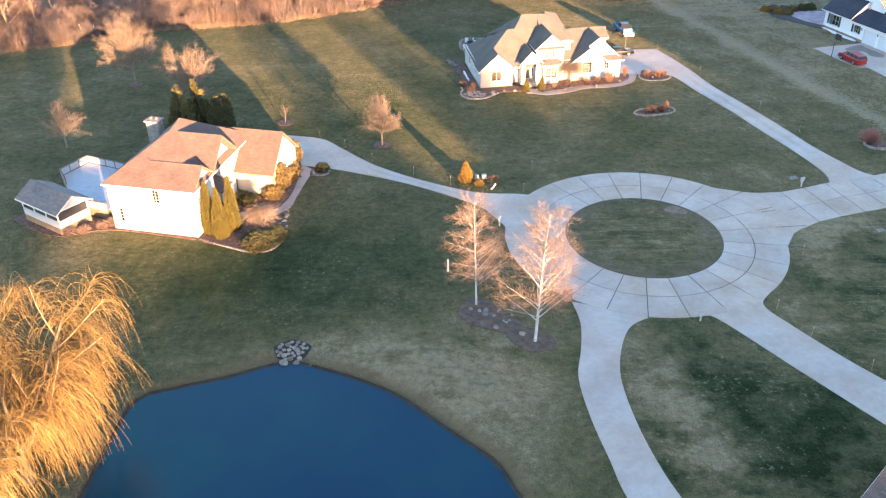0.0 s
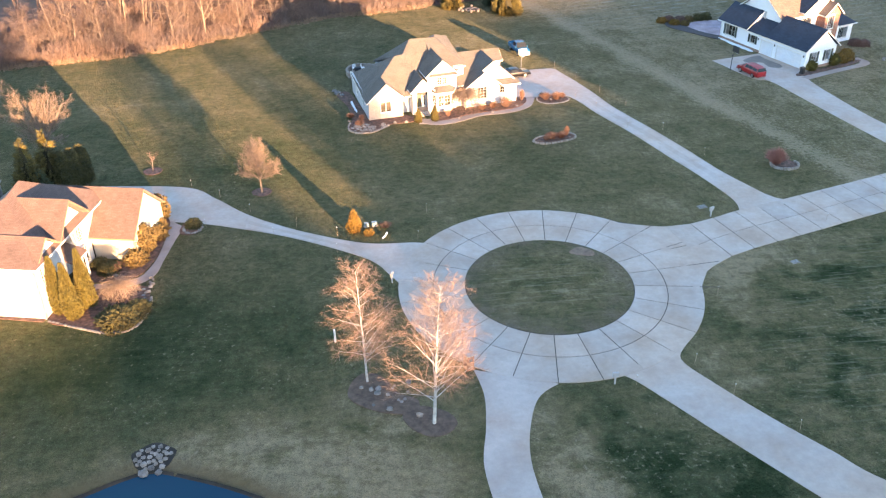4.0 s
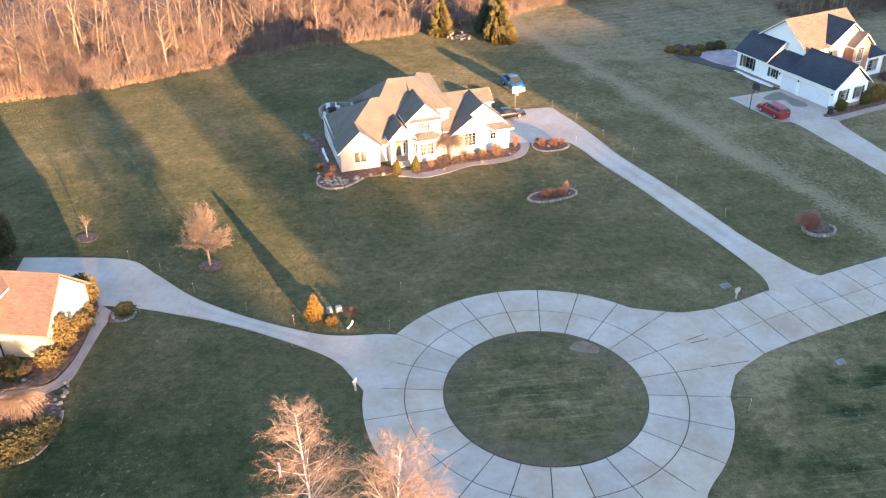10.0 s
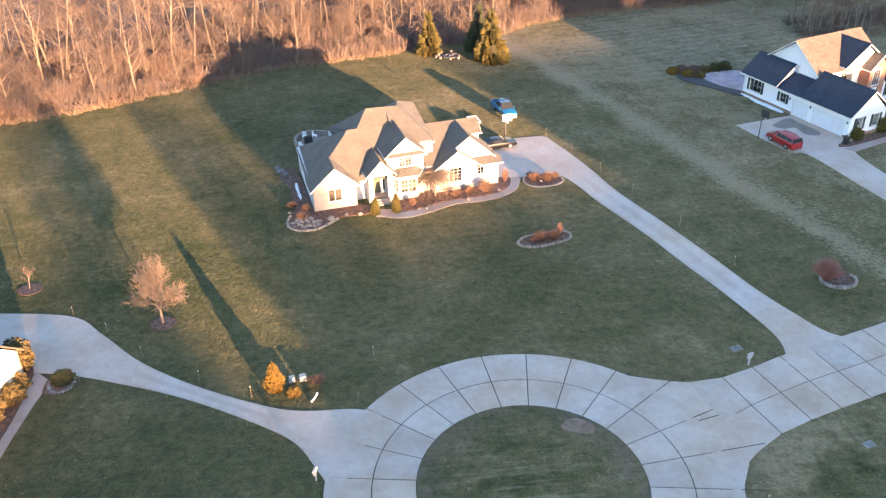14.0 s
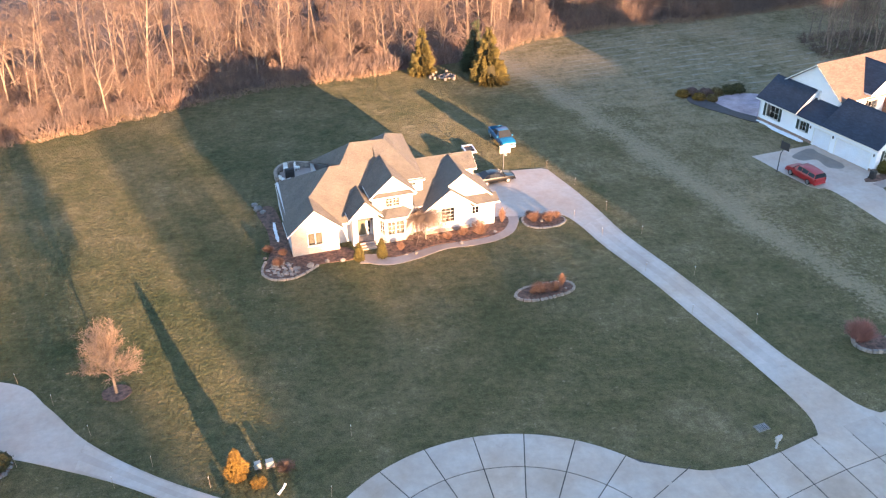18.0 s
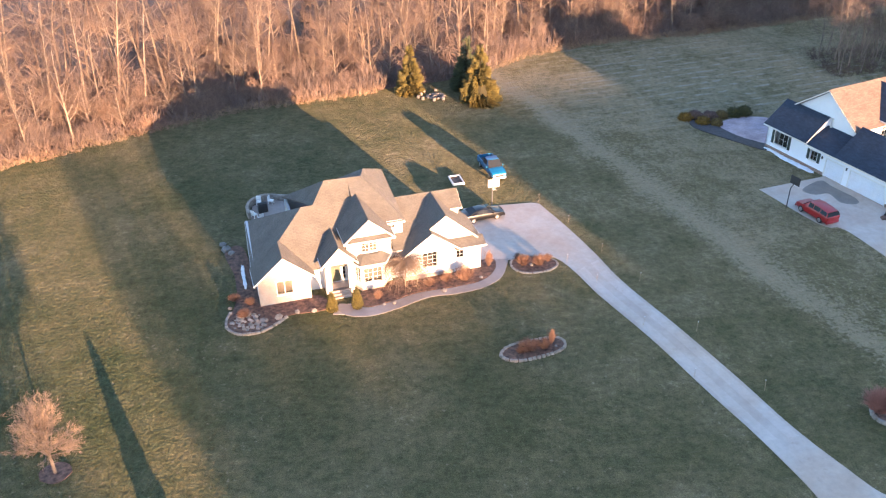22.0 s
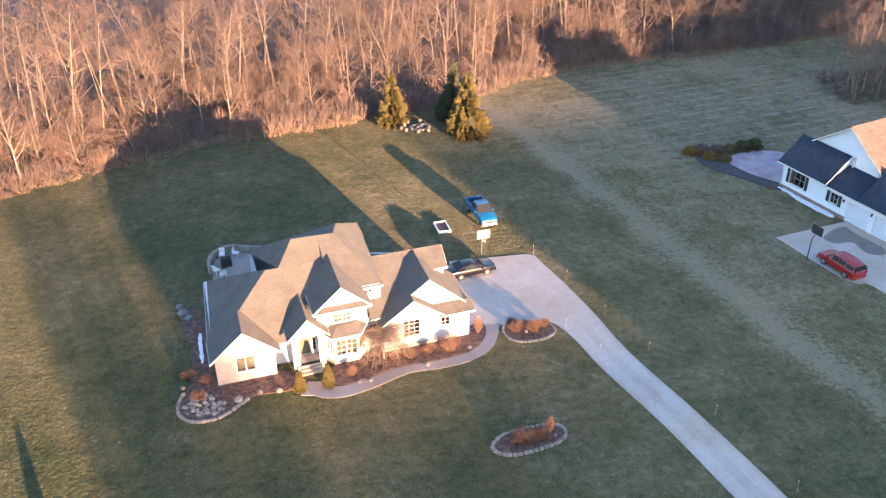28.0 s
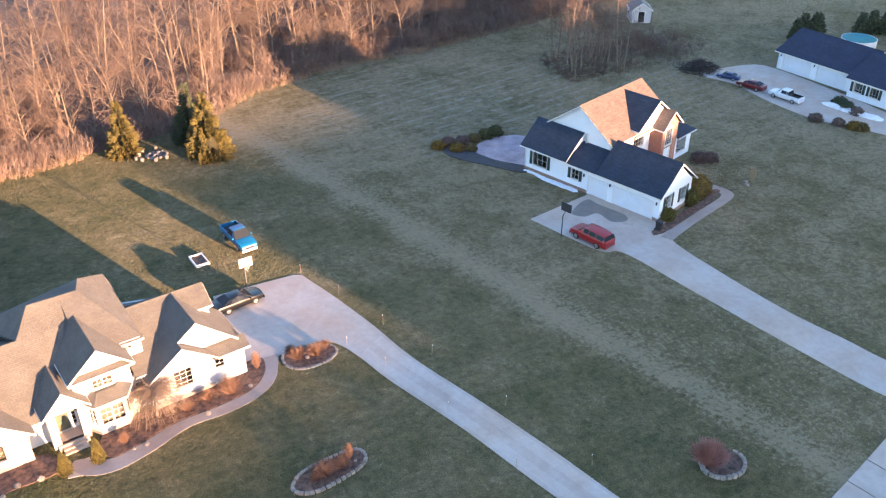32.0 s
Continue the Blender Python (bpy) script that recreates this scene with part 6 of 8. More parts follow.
def weeping_willow():
    rng = random.Random(9)
    t = thing("willow_tree", "golden weeping willow with bare hanging strands beside the pond", "tree", pose(-31.6, 46.6, 0))
    st = dict(height=4.3, radius=0.45, bends=5, wobble=0.06, lift=(0.0, 0.04, 0.03), taper=0.4, levels=2, kids=(13, 6), start=(0.4, 0.35), angle=(46, 38), ratio=(2.1, 0.6), shrink=(0.1, 0.2), thin=(0.5, 0.5), fine=0.04, lean=0.03)
    segs = grow(rng, st)
    part("trunk", limbs_mesh("trunk", segs, 6), simple("willow_bark", (0.30, 0.22, 0.13), (0.2, 0.15, 0.1), 1.5, 0.9), t)
    ends = [s for s in segs if s[4] >= 1]
    strands = []
    for _ in range(6500):
        s = rng.choice(ends)
        p = s[0].lerp(s[1], rng.random())
        out = Vector((p.x, p.y, 0))
        out = out.normalized() if out.length > 0.1 else Vector((1, 0, 0))
        d = (out * rng.uniform(0.2, 1.0) + Vector((rng.gauss(0, 0.45), rng.gauss(0, 0.45), rng.uniform(0.2, 1.0)))).normalized()
        ln = rng.uniform(2.5, 6.5)
        n = 9
        for i in range(n):
            q = p + d * (ln / n)
            if q.z < 0.3:
                break
            strands.append((p, q, 0.019 * (1 - 0.6 * i / n), 0.019 * (1 - 0.6 * (i + 1) / n), 0))
            p = q
            d = (d + Vector((rng.gauss(0, 0.10), rng.gauss(0, 0.10), -0.52))).normalized()
    part("strand_curtain", limbs_mesh("strand_curtain", strands, 3), M_WILLOW, t)
    return t


weeping_willow()

# evergreens by the brown-roofed house
evergreen("spruce_tree", "tall spruce with sunlit golden top", pose(-32.8, 109.2, 0), M_SPRUCE, 8.4, 2.5, 8000, 0.30, 31, "cone", group="evergreens behind the house")
evergreen("spruce_tree", "spruce with sunlit golden top", pose(-34.4, 105.9, 0), M_SPRUCE, 8.9, 2.3, 7000, 0.30, 32, "cone", group="evergreens behind the house")
evergreen("spruce_tree", "dark spruce behind the brown roof", pose(-33.2, 105.9, 0), M_DARK_FIR, 5.0, 2.1, 4500, 0.30, 33, "cone", group="evergreens behind the house")
for k, (x, y) in enumerate(((-31.4, 109.0), (-30.5, 109.9), (-29.7, 111.0))):
    evergreen("arborvitae", "dark olive upright arborvitae behind the house", pose(x, y, 0), M_JUNIPER, 5.65 - 0.05 * k, 1.0, 2200, 0.24, 40 + k, "column", group="evergreens behind the house")
for k, (x, y, h) in enumerate(((-25.9, 83.3, 6.5), (-24.5, 82.2, 6.3), (-23.5, 84.0, 6.7))):
    evergreen("arborvitae", "tall yellow-green arborvitae against the white wall", pose(x, y, 0), M_ARBOR, h, 0.85, 4200, 0.15, 50 + k, "flame", 0.03, group="arborvitae by the wall")
for k, (x, y, h, r) in enumerate(((-19.2, 100.6, 3.4, 1.25), (-19.8, 93.9, 3.4, 1.45), (-18.9, 96.6, 1.6, 1.1), (-20.3, 91.6, 1.5, 1.2), (-18.9, 98.3, 1.4, 0.9), (-22.8, 90.2, 1.2, 1.1), (-24.0, 91.4, 0.9, 0.9))):
    evergreen("shrub", "clipped tan winter shrub along the garage wall" if k < 5 else "low dark green shrub in the entry bed", pose(x, y, 0), M_SHRUB if k < 5 else M_JUNIPER, h, r, 900 if h > 2 else 500, 0.24, 60 + k, "egg" if h > 2 else "dome", 0.02, group="shrubs by the garage", category="shrub")
evergreen("juniper", "low spreading olive juniper in the front bed", pose(-20.0, 81.2, 0), M_JUNIPER, 1.2, 2.1, 2600, 0.24, 70, "dome", 0.0, category="shrub", tilt=0.7)
evergreen("juniper", "low spreading olive juniper in the front bed", pose(-18.6, 82.6, 0), M_JUNIPER, 1.0, 1.3, 1500, 0.22, 71, "dome", 0.0, category="shrub", tilt=0.7)
evergreen("shrub", "small evergreen in the mulch bed beside the drive", pose(-15.2, 98.6, 0), M_JUNIPER, 1.0, 0.9, 500, 0.24, 72, "dome", 0.0, category="shrub")


def weeping_shrub(m, label, seed, h, r, mat, n=330):
    rng = random.Random(seed)
    t = thing("weeping_cherry", label, "ornamental tree", m)
    part("trunk", MB().tube([(0, 0, 0), (0.05, 0, h * 0.5), (0, 0.03, h * 0.8)], [0.09, 0.07, 0.05], 6), M_BARK, t)
    segs = []
    for _ in range(n):
        a = rng.uniform(0, 2 * math.pi)
        p = Vector((rng.gauss(0, 0.15), rng.gauss(0, 0.15), h * rng.uniform(0.7, 0.9)))
        d = Vector((math.cos(a), math.sin(a), rng.uniform(-0.1, 1.1))).normalized()
        ln = r * rng.uniform(0.6, 1.8)
        for i in range(6):
            q = p + d * (ln / 6)
            if q.z < 0.1:
                break
            segs.append((p, q, 0.011, 0.008, 0))
            if i % 2:
                segs.append((p, p + (q - p).length * Vector((rng.gauss(0, 1.2), rng.gauss(0, 1.2), rng.gauss(-0.3, 0.7))), 0.008, 0.005, 0))
            p = q
            d = (d + Vector((rng.gauss(0, 0.14), rng.gauss(0, 0.14), -0.36))).normalized()
    part("crown", limbs_mesh("crown", segs, 3), mat, t)
    return t


weeping_shrub(pose(-20.4, 84.3, 0), "small weeping cherry with pinkish bare twigs", 80, 2.6, 1.45, M_MAPLE_TWIG, 420)
weeping_shrub(pose(20.2, 127.9, 0), "weeping cherry with bare twigs against the white wall", 81, 3.2, 2.0, M_MAPLE_TWIG, 620)

# by the white brick house
for k, (x, y, h) in enumerate(((12.95, 124.5, 2.1), (15.35, 124.75, 2.3))):
    evergreen("dwarf_spruce", "conical dwarf spruce beside the porch steps", pose(x, y, 0), M_SPRUCE, h, 0.5, 1800, 0.11, 90 + k, "flame", 0.02, group="dwarf spruces at the steps", category="shrub")
evergreen("spruce_tree", "golden-green spruce at the wood's edge", pose(25.0, 180.2, 0), M_SPRUCE, 7.4, 2.2, 11000, 0.30, 95, "cone", 0.02, group="spruces by the fire pit")
evergreen("spruce_tree", "broad golden-green spruce at the wood's edge", pose(34.8, 175.0, 0), M_SPRUCE, 8.6, 3.0, 16000, 0.32, 96, "cone", 0.02, group="spruces by the fire pit")
evergreen("spruce_tree", "bluish spruce behind another spruce", pose(33.6, 180.6, 0), M_DARK_FIR, 8.2, 2.4, 6000, 0.32, 97, "cone", 0.02, group="spruces by the fire pit")
# golden cypress with its companions by the utility boxes
evergreen("golden_cypress", "bright golden cypress by the drive", pose(2.9, 95.2, 0), M_GOLD, 2.65, 0.80, 1500, 0.17, 100, "flame", 0.02, category="shrub")
evergreen("golden_cypress", "low golden cypress by the utility boxes", pose(4.5, 94.3, 0), M_GOLD, 0.6, 0.5, 400, 0.18, 101, "dome", 0.0, category="shrub")


def twiggy(m, label, seed, h, r, mat, n=220, name="bare_shrub", group=""):
    rng = random.Random(seed)
    t = thing(name, label, "shrub", m, group)
    segs = []
    for _ in range(n):
        a = rng.uniform(0, 2 * math.pi)
        k = math.sqrt(rng.random())
        p = Vector((0.25 * r * k * math.cos(a), 0.25 * r * k * math.sin(a), 0))
        q = Vector((r * k * math.cos(a), r * k * math.sin(a), h * (1 - 0.45 * k * k) * rng.uniform(0.75, 1.05)))
        mid = p.lerp(q, 0.5) + Vector((rng.gauss(0, 0.06), rng.gauss(0, 0.06), 0.08)) * h
        segs += [(p, mid, 0.014, 0.011, 0), (mid, q, 0.011, 0.005, 0)]
        for _ in range(2):
            segs.append((mid, mid + (q - mid) * rng.uniform(0.5, 1.0) + Vector((rng.gauss(0, 0.2), rng.gauss(0, 0.2), rng.gauss(0, 0.1))) * h * 0.5, 0.009, 0.005, 0))
    part("twig_mass", limbs_mesh("twig_mass", segs, 3), mat, t)
    return t


twiggy(pose(56.9, 104.8, 0), "round reddish bare shrub in a stone-edged ring", 110, 2.3, 1.6, M_TWIG_RED, 420)
for k, (x, y, h, r) in enumerate(((26.2, 128.2, 1.8, 1.15), (24.3, 128.2, 1.0, 0.7), (22.6, 127.6, 0.9, 0.7), (29.0, 130.4, 2.0, 0.35), (17.4, 126.0, 1.0, 0.6), (32.6, 130.2, 1.2, 1.0), (34.2, 130.0, 1.3, 1.0), (35.3, 130.6, 0.9, 0.6), (32.3, 131.3, 0.8, 0.6),
                                   (30.4, 116.2, 1.1, 1.2), (31.7, 116.3, 1.0, 0.9), (32.6, 116.9, 1.7, 0.3), (29.6, 115.9, 0.6, 0.6), (4.6, 124.6, 0.9, 0.8), (3.4, 127.4, 0.8, 0.7), (5.0, 126.6, 0.9, 0.6), (-22.0, 90.0, 1.1, 0.6))):
    twiggy(pose(x, y, 0.05), "rusty winter shrub in a mulched bed", 120 + k, h, r, M_RUSTY, 190 if r > 0.65 else 110, group="winter shrubs in the beds")


# ---- mulched beds with stone edging ----
def bed(label, outline, edge=None, mat=M_MULCH, size=0.42, z=0.09, closed=True, stone_z=0.2):
    b = tagged(part("planting_bed", MB().prism(smooth_line(outline, 0.5, True), -0.05, z), mat), label, "planting bed", kind="structure")
    if edge:
        rng = random.Random(int(outline[0][0] * 7) + 900)
        line = smooth_line(edge, 0.1, closed)
        acc, last = 1.0, line[0]
        for p in line[1:]:
            acc += math.dist(p, last)
            if acc >= size * 0.97:
                a = math.degrees(math.atan2(p[1] - last[1], p[0] - last[0]))
                part("edging_stone", MB().rbox(p[0], p[1], -0.03, size * rng.uniform(0.88, 0.98), 0.26 * rng.uniform(0.85, 1.1), stone_z * rng.uniform(0.85, 1.15) + 0.03, 0.03, a), M_PAVER, b)
                acc = 0.0
            last = p
    return b


bulb = [(8.6, 124.0), (7.6, 122.9), (6.2, 121.9), (4.4, 121.8), (3.2, 122.8), (3.0, 124.1), (3.3, 125.5)]
bed("dark mulched bed with grey stones round the house corner", [(12.4, 124.9), (8.9, 124.3), (7.6, 123.0), (6.2, 122.0), (4.4, 121.9), (3.3, 122.9), (3.1, 124.1), (3.4, 125.6), (3.6, 128), (3.0, 132), (1.6, 136.5), (3.4, 137.4), (5.6, 129), (6.3, 126.4), (11.5, 127.3)], bulb, closed=False)
bed("mulched front bed between the walk and the white wall", [(15.6, 125.8), (16.4, 124.7), (18.8, 125.5), (21.4, 126.6), (25.0, 127.1), (28.0, 128.0), (29.5, 129.8), (29.8, 131.6), (28.2, 131.6), (27.0, 130.9), (22, 129.6), (16.5, 128.0)])
bed("mulched bed with rusty shrubs beside the drive", [(31.5, 129.6), (31.6, 131.2), (33.4, 131.8), (35.7, 130.9), (36.1, 129.8), (34.9, 128.8), (32.7, 128.6)], [(31.5, 129.6), (31.6, 131.2), (33.4, 131.8), (35.7, 130.9), (36.1, 129.8), (34.9, 128.8), (32.7, 128.6)], size=0.34, stone_z=0.12)
isl_out = [(27.8, 115.9), (28.9, 117.0), (31.0, 117.5), (33.2, 117.6), (33.8, 116.6), (32.8, 115.6), (29.9, 114.8), (28.3, 115.0)]
bed("island bed in the lawn edged with grey stones", isl_out, isl_out, size=0.36)
ring_out = [(57.9 + 1.75 * math.cos(a), 104.3 + 1.45 * math.sin(a)) for a in (2 * math.pi * k / 12 for k in range(12))]
bed("round bed edged with tan stone blocks", ring_out, ring_out[5:] + ring_out[:2], size=0.4, closed=False, stone_z=0.32)
bed("mulched bed in front of the brown-roofed house", [(-27.0, 82.0), (-23.7, 80.5), (-20.7, 79.3), (-18.7, 79.8), (-17.8, 82.3), (-17.9, 85.2), (-18.8, 86.9), (-24.6, 86.8), (-26.2, 86.0)], [(-26.8, 81.9), (-23.7, 80.4), (-20.7, 79.2), (-18.6, 79.7), (-17.6, 82.3), (-17.7, 85.0)], size=0.4, closed=False, stone_z=0.12)
bed("mulched bed along the garage wall", [(-18.1, 100.2), (-18.2, 94.2), (-18.9, 90.6), (-20.4, 88.6), (-24.5, 88.6), (-25.2, 92.4), (-20.4, 92.0), (-19.6, 96), (-19.0, 101)])
bed("mulch strip under the white wall", [(-27.4, 81.9), (-27.2, 82.6), (-37.4, 85.1), (-40, 87), (-49.4, 88.0), (-48.8, 86.2), (-43.2, 83.0), (-37.4, 84.2)])
bed("stony mulched bed at the drive's corner", [(-16.6, 97.2), (-16.4, 99.4), (-15.0, 99.9), (-14.1, 98.5), (-15.0, 96.9)])
M_LEAF_MULCH = simple("old_leaf_mulch", (0.145, 0.10, 0.072), (0.07, 0.048, 0.037), 1.4, 0.95, bump_s=0.8, fine=6.0)
bed("leafy mulch round a birch", [(1.5, 67.2), (1.9, 69.2), (3.2, 70.2), (4.8, 69.2), (5.6, 67.4), (7.4, 66.0), (7.0, 64.6), (5.2, 64.6), (3.0, 65.6)], mat=M_LEAF_MULCH)
bed("leafy mulch round a birch", [(6.2, 65.3), (7.9, 65.2), (9.7, 64.2), (10.3, 62.8), (9.3, 61.7), (7.9, 61.6), (6.6, 62.6), (5.9, 64.0)], mat=M_LEAF_MULCH, z=0.08)
bed("bed of dark gravel beside the rear patio", [(62.6, 161.6), (66.0, 156.8), (68.9, 153.4), (70.2, 154.6), (67.4, 158), (65.4, 162.5), (63.4, 164.8)], mat=simple("slate_gravel", (0.065, 0.06, 0.065), (0.04, 0.037, 0.04), 2.0, 0.9, fine=10.0))
bed("mulched bed before the gable wall", [(74.2, 134.7), (75.8, 135.4), (83.6, 138.1), (86.6, 139.7), (87.6, 139.2), (84.0, 137.2), (75.2, 134.0)])

walk_bits = (("garden_walk", "curving concrete garden walk to the front steps", [(13.6, 125.6), (14.0, 125.6), (16.2, 124.6), (18.8, 125.4), (21.4, 126.5), (25, 127.0), (28, 127.9), (29.6, 129.8), (29.9, 131.6)],
              [(13.2, 124.9), (14.3, 123.6), (16.4, 123.2), (19.2, 124.1), (22.3, 125.6), (25.4, 125.9), (28.1, 126.7), (30.1, 128.4), (31.3, 131.6)]),
             ("garden_walk", "concrete walk from the drive to the entry", [(-18.0, 100.3), (-18.1, 94.2), (-18.7, 90.5), (-20.2, 88.3), (-25.6, 87.9)], [(-16.2, 98.6), (-16.8, 96.4), (-17.5, 91.9), (-18.1, 88.7), (-20.3, 87.1), (-25.4, 86.9)]),
             ("garden_walk", "concrete walk round the gable end", [(74.6, 133.6), (80, 135.7), (86.2, 137.8), (87.2, 138.8), (86.6, 140.6)], [(75.2, 132.4), (80.4, 134.5), (87.2, 136.9), (88.7, 138.4), (88.0, 140.8)]))
for nm, lb, a, b in walk_bits:
    tagged(part(nm, ribbon(a, b, -0.1, 0.045, 40), M_WALK), lb, "walk", kind="structure")
tagged(part("front_patch", MB().prism([(13.0, 123.9), (15.4, 123.6), (15.2, 125.6), (13.1, 125.3)], -0.1, 0.042), M_CONC), "concrete apron at the porch steps", "walk", kind="structure")


# ---- stones ----
def stone_heap(name, label, category, spots, mat, seed, flat=0.6):
    rng = random.Random(seed)
    t = thing(name, label, category)
    for x, y, z, s in spots:
        part("stone", MB().rock((x, y, z + s * flat * 0.5), s, rng, flat), mat, t)
    return t


rs = random.Random(77)


def bank_z(x, y):
    return -0.55 * max(0.0, 1 - max(shore_distance(x, y), 0) / 2.4) ** 2


pad = MB()
pv = [(-13.9, 62.5, bank_z(-13.9, 62.5) + 0.05)]
for k, r in ((0, 0.5), (1, 1.0)):
    for i in range(24):
        a = 2 * math.pi * i / 24
        x, y = -13.9 + (1.7 + 0.12 * math.sin(5 * a)) * r * math.cos(a), 62.35 + (1.35 + 0.12 * math.cos(4 * a)) * r * math.sin(a)
        pv.append((x, y, bank_z(x, y) + (0.07 if k == 0 else 0.03)))
pad.add(pv, [(0, 1 + i, 1 + (i + 1) % 24) for i in range(24)] + [(1 + i, 25 + i, 25 + (i + 1) % 24, 1 + (i + 1) % 24) for i in range(24)])
tagged(part("gravel_pad", pad, M_MUD), "dark wet gravel under the inlet stones", "gravel", kind="structure")
spots = []
while len(spots) < 27:
    a, k = rs.uniform(0, 2 * math.pi), math.sqrt(rs.random())
    x, y, r = -13.9 + 1.4 * k * math.cos(a), 62.3 + 1.1 * k * math.sin(a), rs.uniform(0.18, 0.32)
    if all(math.hypot(x - p[0], y - p[1]) > (r + p[3]) * 0.78 for p in spots):
        spots.append((x, y, bank_z(x, y) + 0.02, r))
spots += [(-14.5, 61.0, -0.58, 0.48), (-13.4, 61.0, -0.58, 0.34)]
M_PALE_STONE = simple("pale_rounded_stone", (0.30, 0.26, 0.225), (0.15, 0.13, 0.115), 1.5, 0.85, bump_s=0.4, fine=8.0, rand=0.25)
stone_heap("stone_inlet", "heap of pale rounded stones at the pond's edge", "stones", spots, M_PALE_STONE, 1)
for k, (x, y, s) in enumerate(((7.3, 64.1, 0.42), (23.9, 126.4, 0.38), (18.9, 125.0, 0.3), (27.9, 128.3, 0.28), (17.9, 124.9, 0.22), (7.9, 123.9, 0.55), (5.9, 123.6, 0.3), (9.6, 124.6, 0.4), (11.2, 124.6, 0.42), (3.1, 126.0, 0.3), (31.9, 116.5, 0.25), (32.9, 116.4, 0.22), (33.4, 129.9, 0.3), (-22.0, 89.2, 0.35))):
    stone_heap("boulder", "pale garden boulder in a bed", "boulder", [(x, y, 0.05, s * 0.75)], M_PALE_STONE, 10 + k, 0.75)
stone_heap("boulder", "grey boulders heaped by the house corner", "boulder", [(1.7, 137.2, 0, 0.62), (2.3, 136.3, 0, 0.4), (1.2, 138.2, 0, 0.45)], M_STONE, 60, 0.6)
spots = [(-18.2 + rs.gauss(0, 0.25), 88.4 - 0.42 * k + rs.gauss(0, 0.1), 0.02, rs.uniform(0.16, 0.32)) for k in range(14)]
stone_heap("stone_border", "loose field stones along the walk", "stones", spots, M_STONE, 61)
spots = [(-15.3 + 1.0 * math.cos(a), 98.3 + 1.3 * math.sin(a), 0.03, rs.uniform(0.14, 0.26)) for a in np.linspace(3.0, 6.6, 13)]
stone_heap("stone_border", "field stones round the corner bed", "stones", spots, M_STONE, 62)
rb = random.Random(31)
spots = [(2.6 + rb.uniform(0, 4.2), 68.6 - rb.uniform(0, 3.6), 0.06, rb.uniform(0.14, 0.34)) for _ in range(16)]
stone_heap("stone_scatter", "scattered grey stones in the birch bed", "stones", spots, M_STONE, 63)
rc = random.Random(52)
spots = []
while len(spots) < 70:
    x, y = rc.uniform(3.4, 7.4), rc.uniform(122.2, 125.4)
    if ((x - 5.2) / 1.75) ** 2 + ((y - 123.6) / 1.35) ** 2 < 1:
        spots.append((x, y, 0.06, rc.uniform(0.12, 0.27)))
stone_heap("cobble_patch", "grey cobbles laid inside the rounded bed", "stones", spots, M_STONE, 64, 0.5)
# fire pit
pit = thing("fire_pit", "stone-ringed fire pit with charred logs", "fire pit", pose(28.6, 177.9, 0))
for k in range(14):
    a = 2 * math.pi * k / 14
    part("stone", MB().rock((1.25 * math.cos(a), 0.95 * math.sin(a), 0.12), 0.27, rs, 0.7), M_PALE_STONE, pit)
part("ash_bed", MB().prism([(1.15 * math.cos(a), 0.85 * math.sin(a)) for a in (2 * math.pi * k / 16 for k in range(16))], -0.05, 0.03), M_BLACK, pit)
for a, b in (((-0.6, -0.3, 0.1), (0.5, 0.4, 0.35)), ((-0.4, 0.4, 0.1), (0.6, -0.3, 0.3)), ((0.0, -0.5, 0.1), (0.1, 0.5, 0.4))):
    part("log", MB().tube([a, b], [0.08, 0.07], 7), M_PALE_STONE, pit)
for x, y in ((-2.6, -0.2), (-2.0, -0.9), (-2.1, 0.9), (-1.6, 1.6), (0.2, 2.0), (-0.4, -1.6), (1.0, -1.4)):
    o = thing("log_seat", "pale sawn log seat beside the fire pit", "log seat", pose(28.6 + x, 177.9 + y, 0), "log seats round the fire pit")
    part("log", MB().tube([(0, 0, 0), (0, 0, 0.45)], [0.24, 0.23], 9), M_PALE_STONE, o)
# thrown earth on the grass island
tagged(part("earth_patch", MB().prism(smooth_line([(25.6, 87.3), (26.9, 88.2), (28.2, 87.3), (28.0, 86.3), (26.5, 86.6)], 0.3, True), 0.02, 0.12), simple("dry_soil", (0.24, 0.16, 0.11), (0.15, 0.10, 0.07), 2.0, 0.95, fine=8.0)), "patch of bare dry soil on the grass island", "soil", kind="structure")


# ---- street furniture ----
M_MAILBOX = simple("greyed_white_vinyl", (0.42, 0.42, 0.42), (0.34, 0.34, 0.34), 2.0, 0.5, bump_s=0.0)


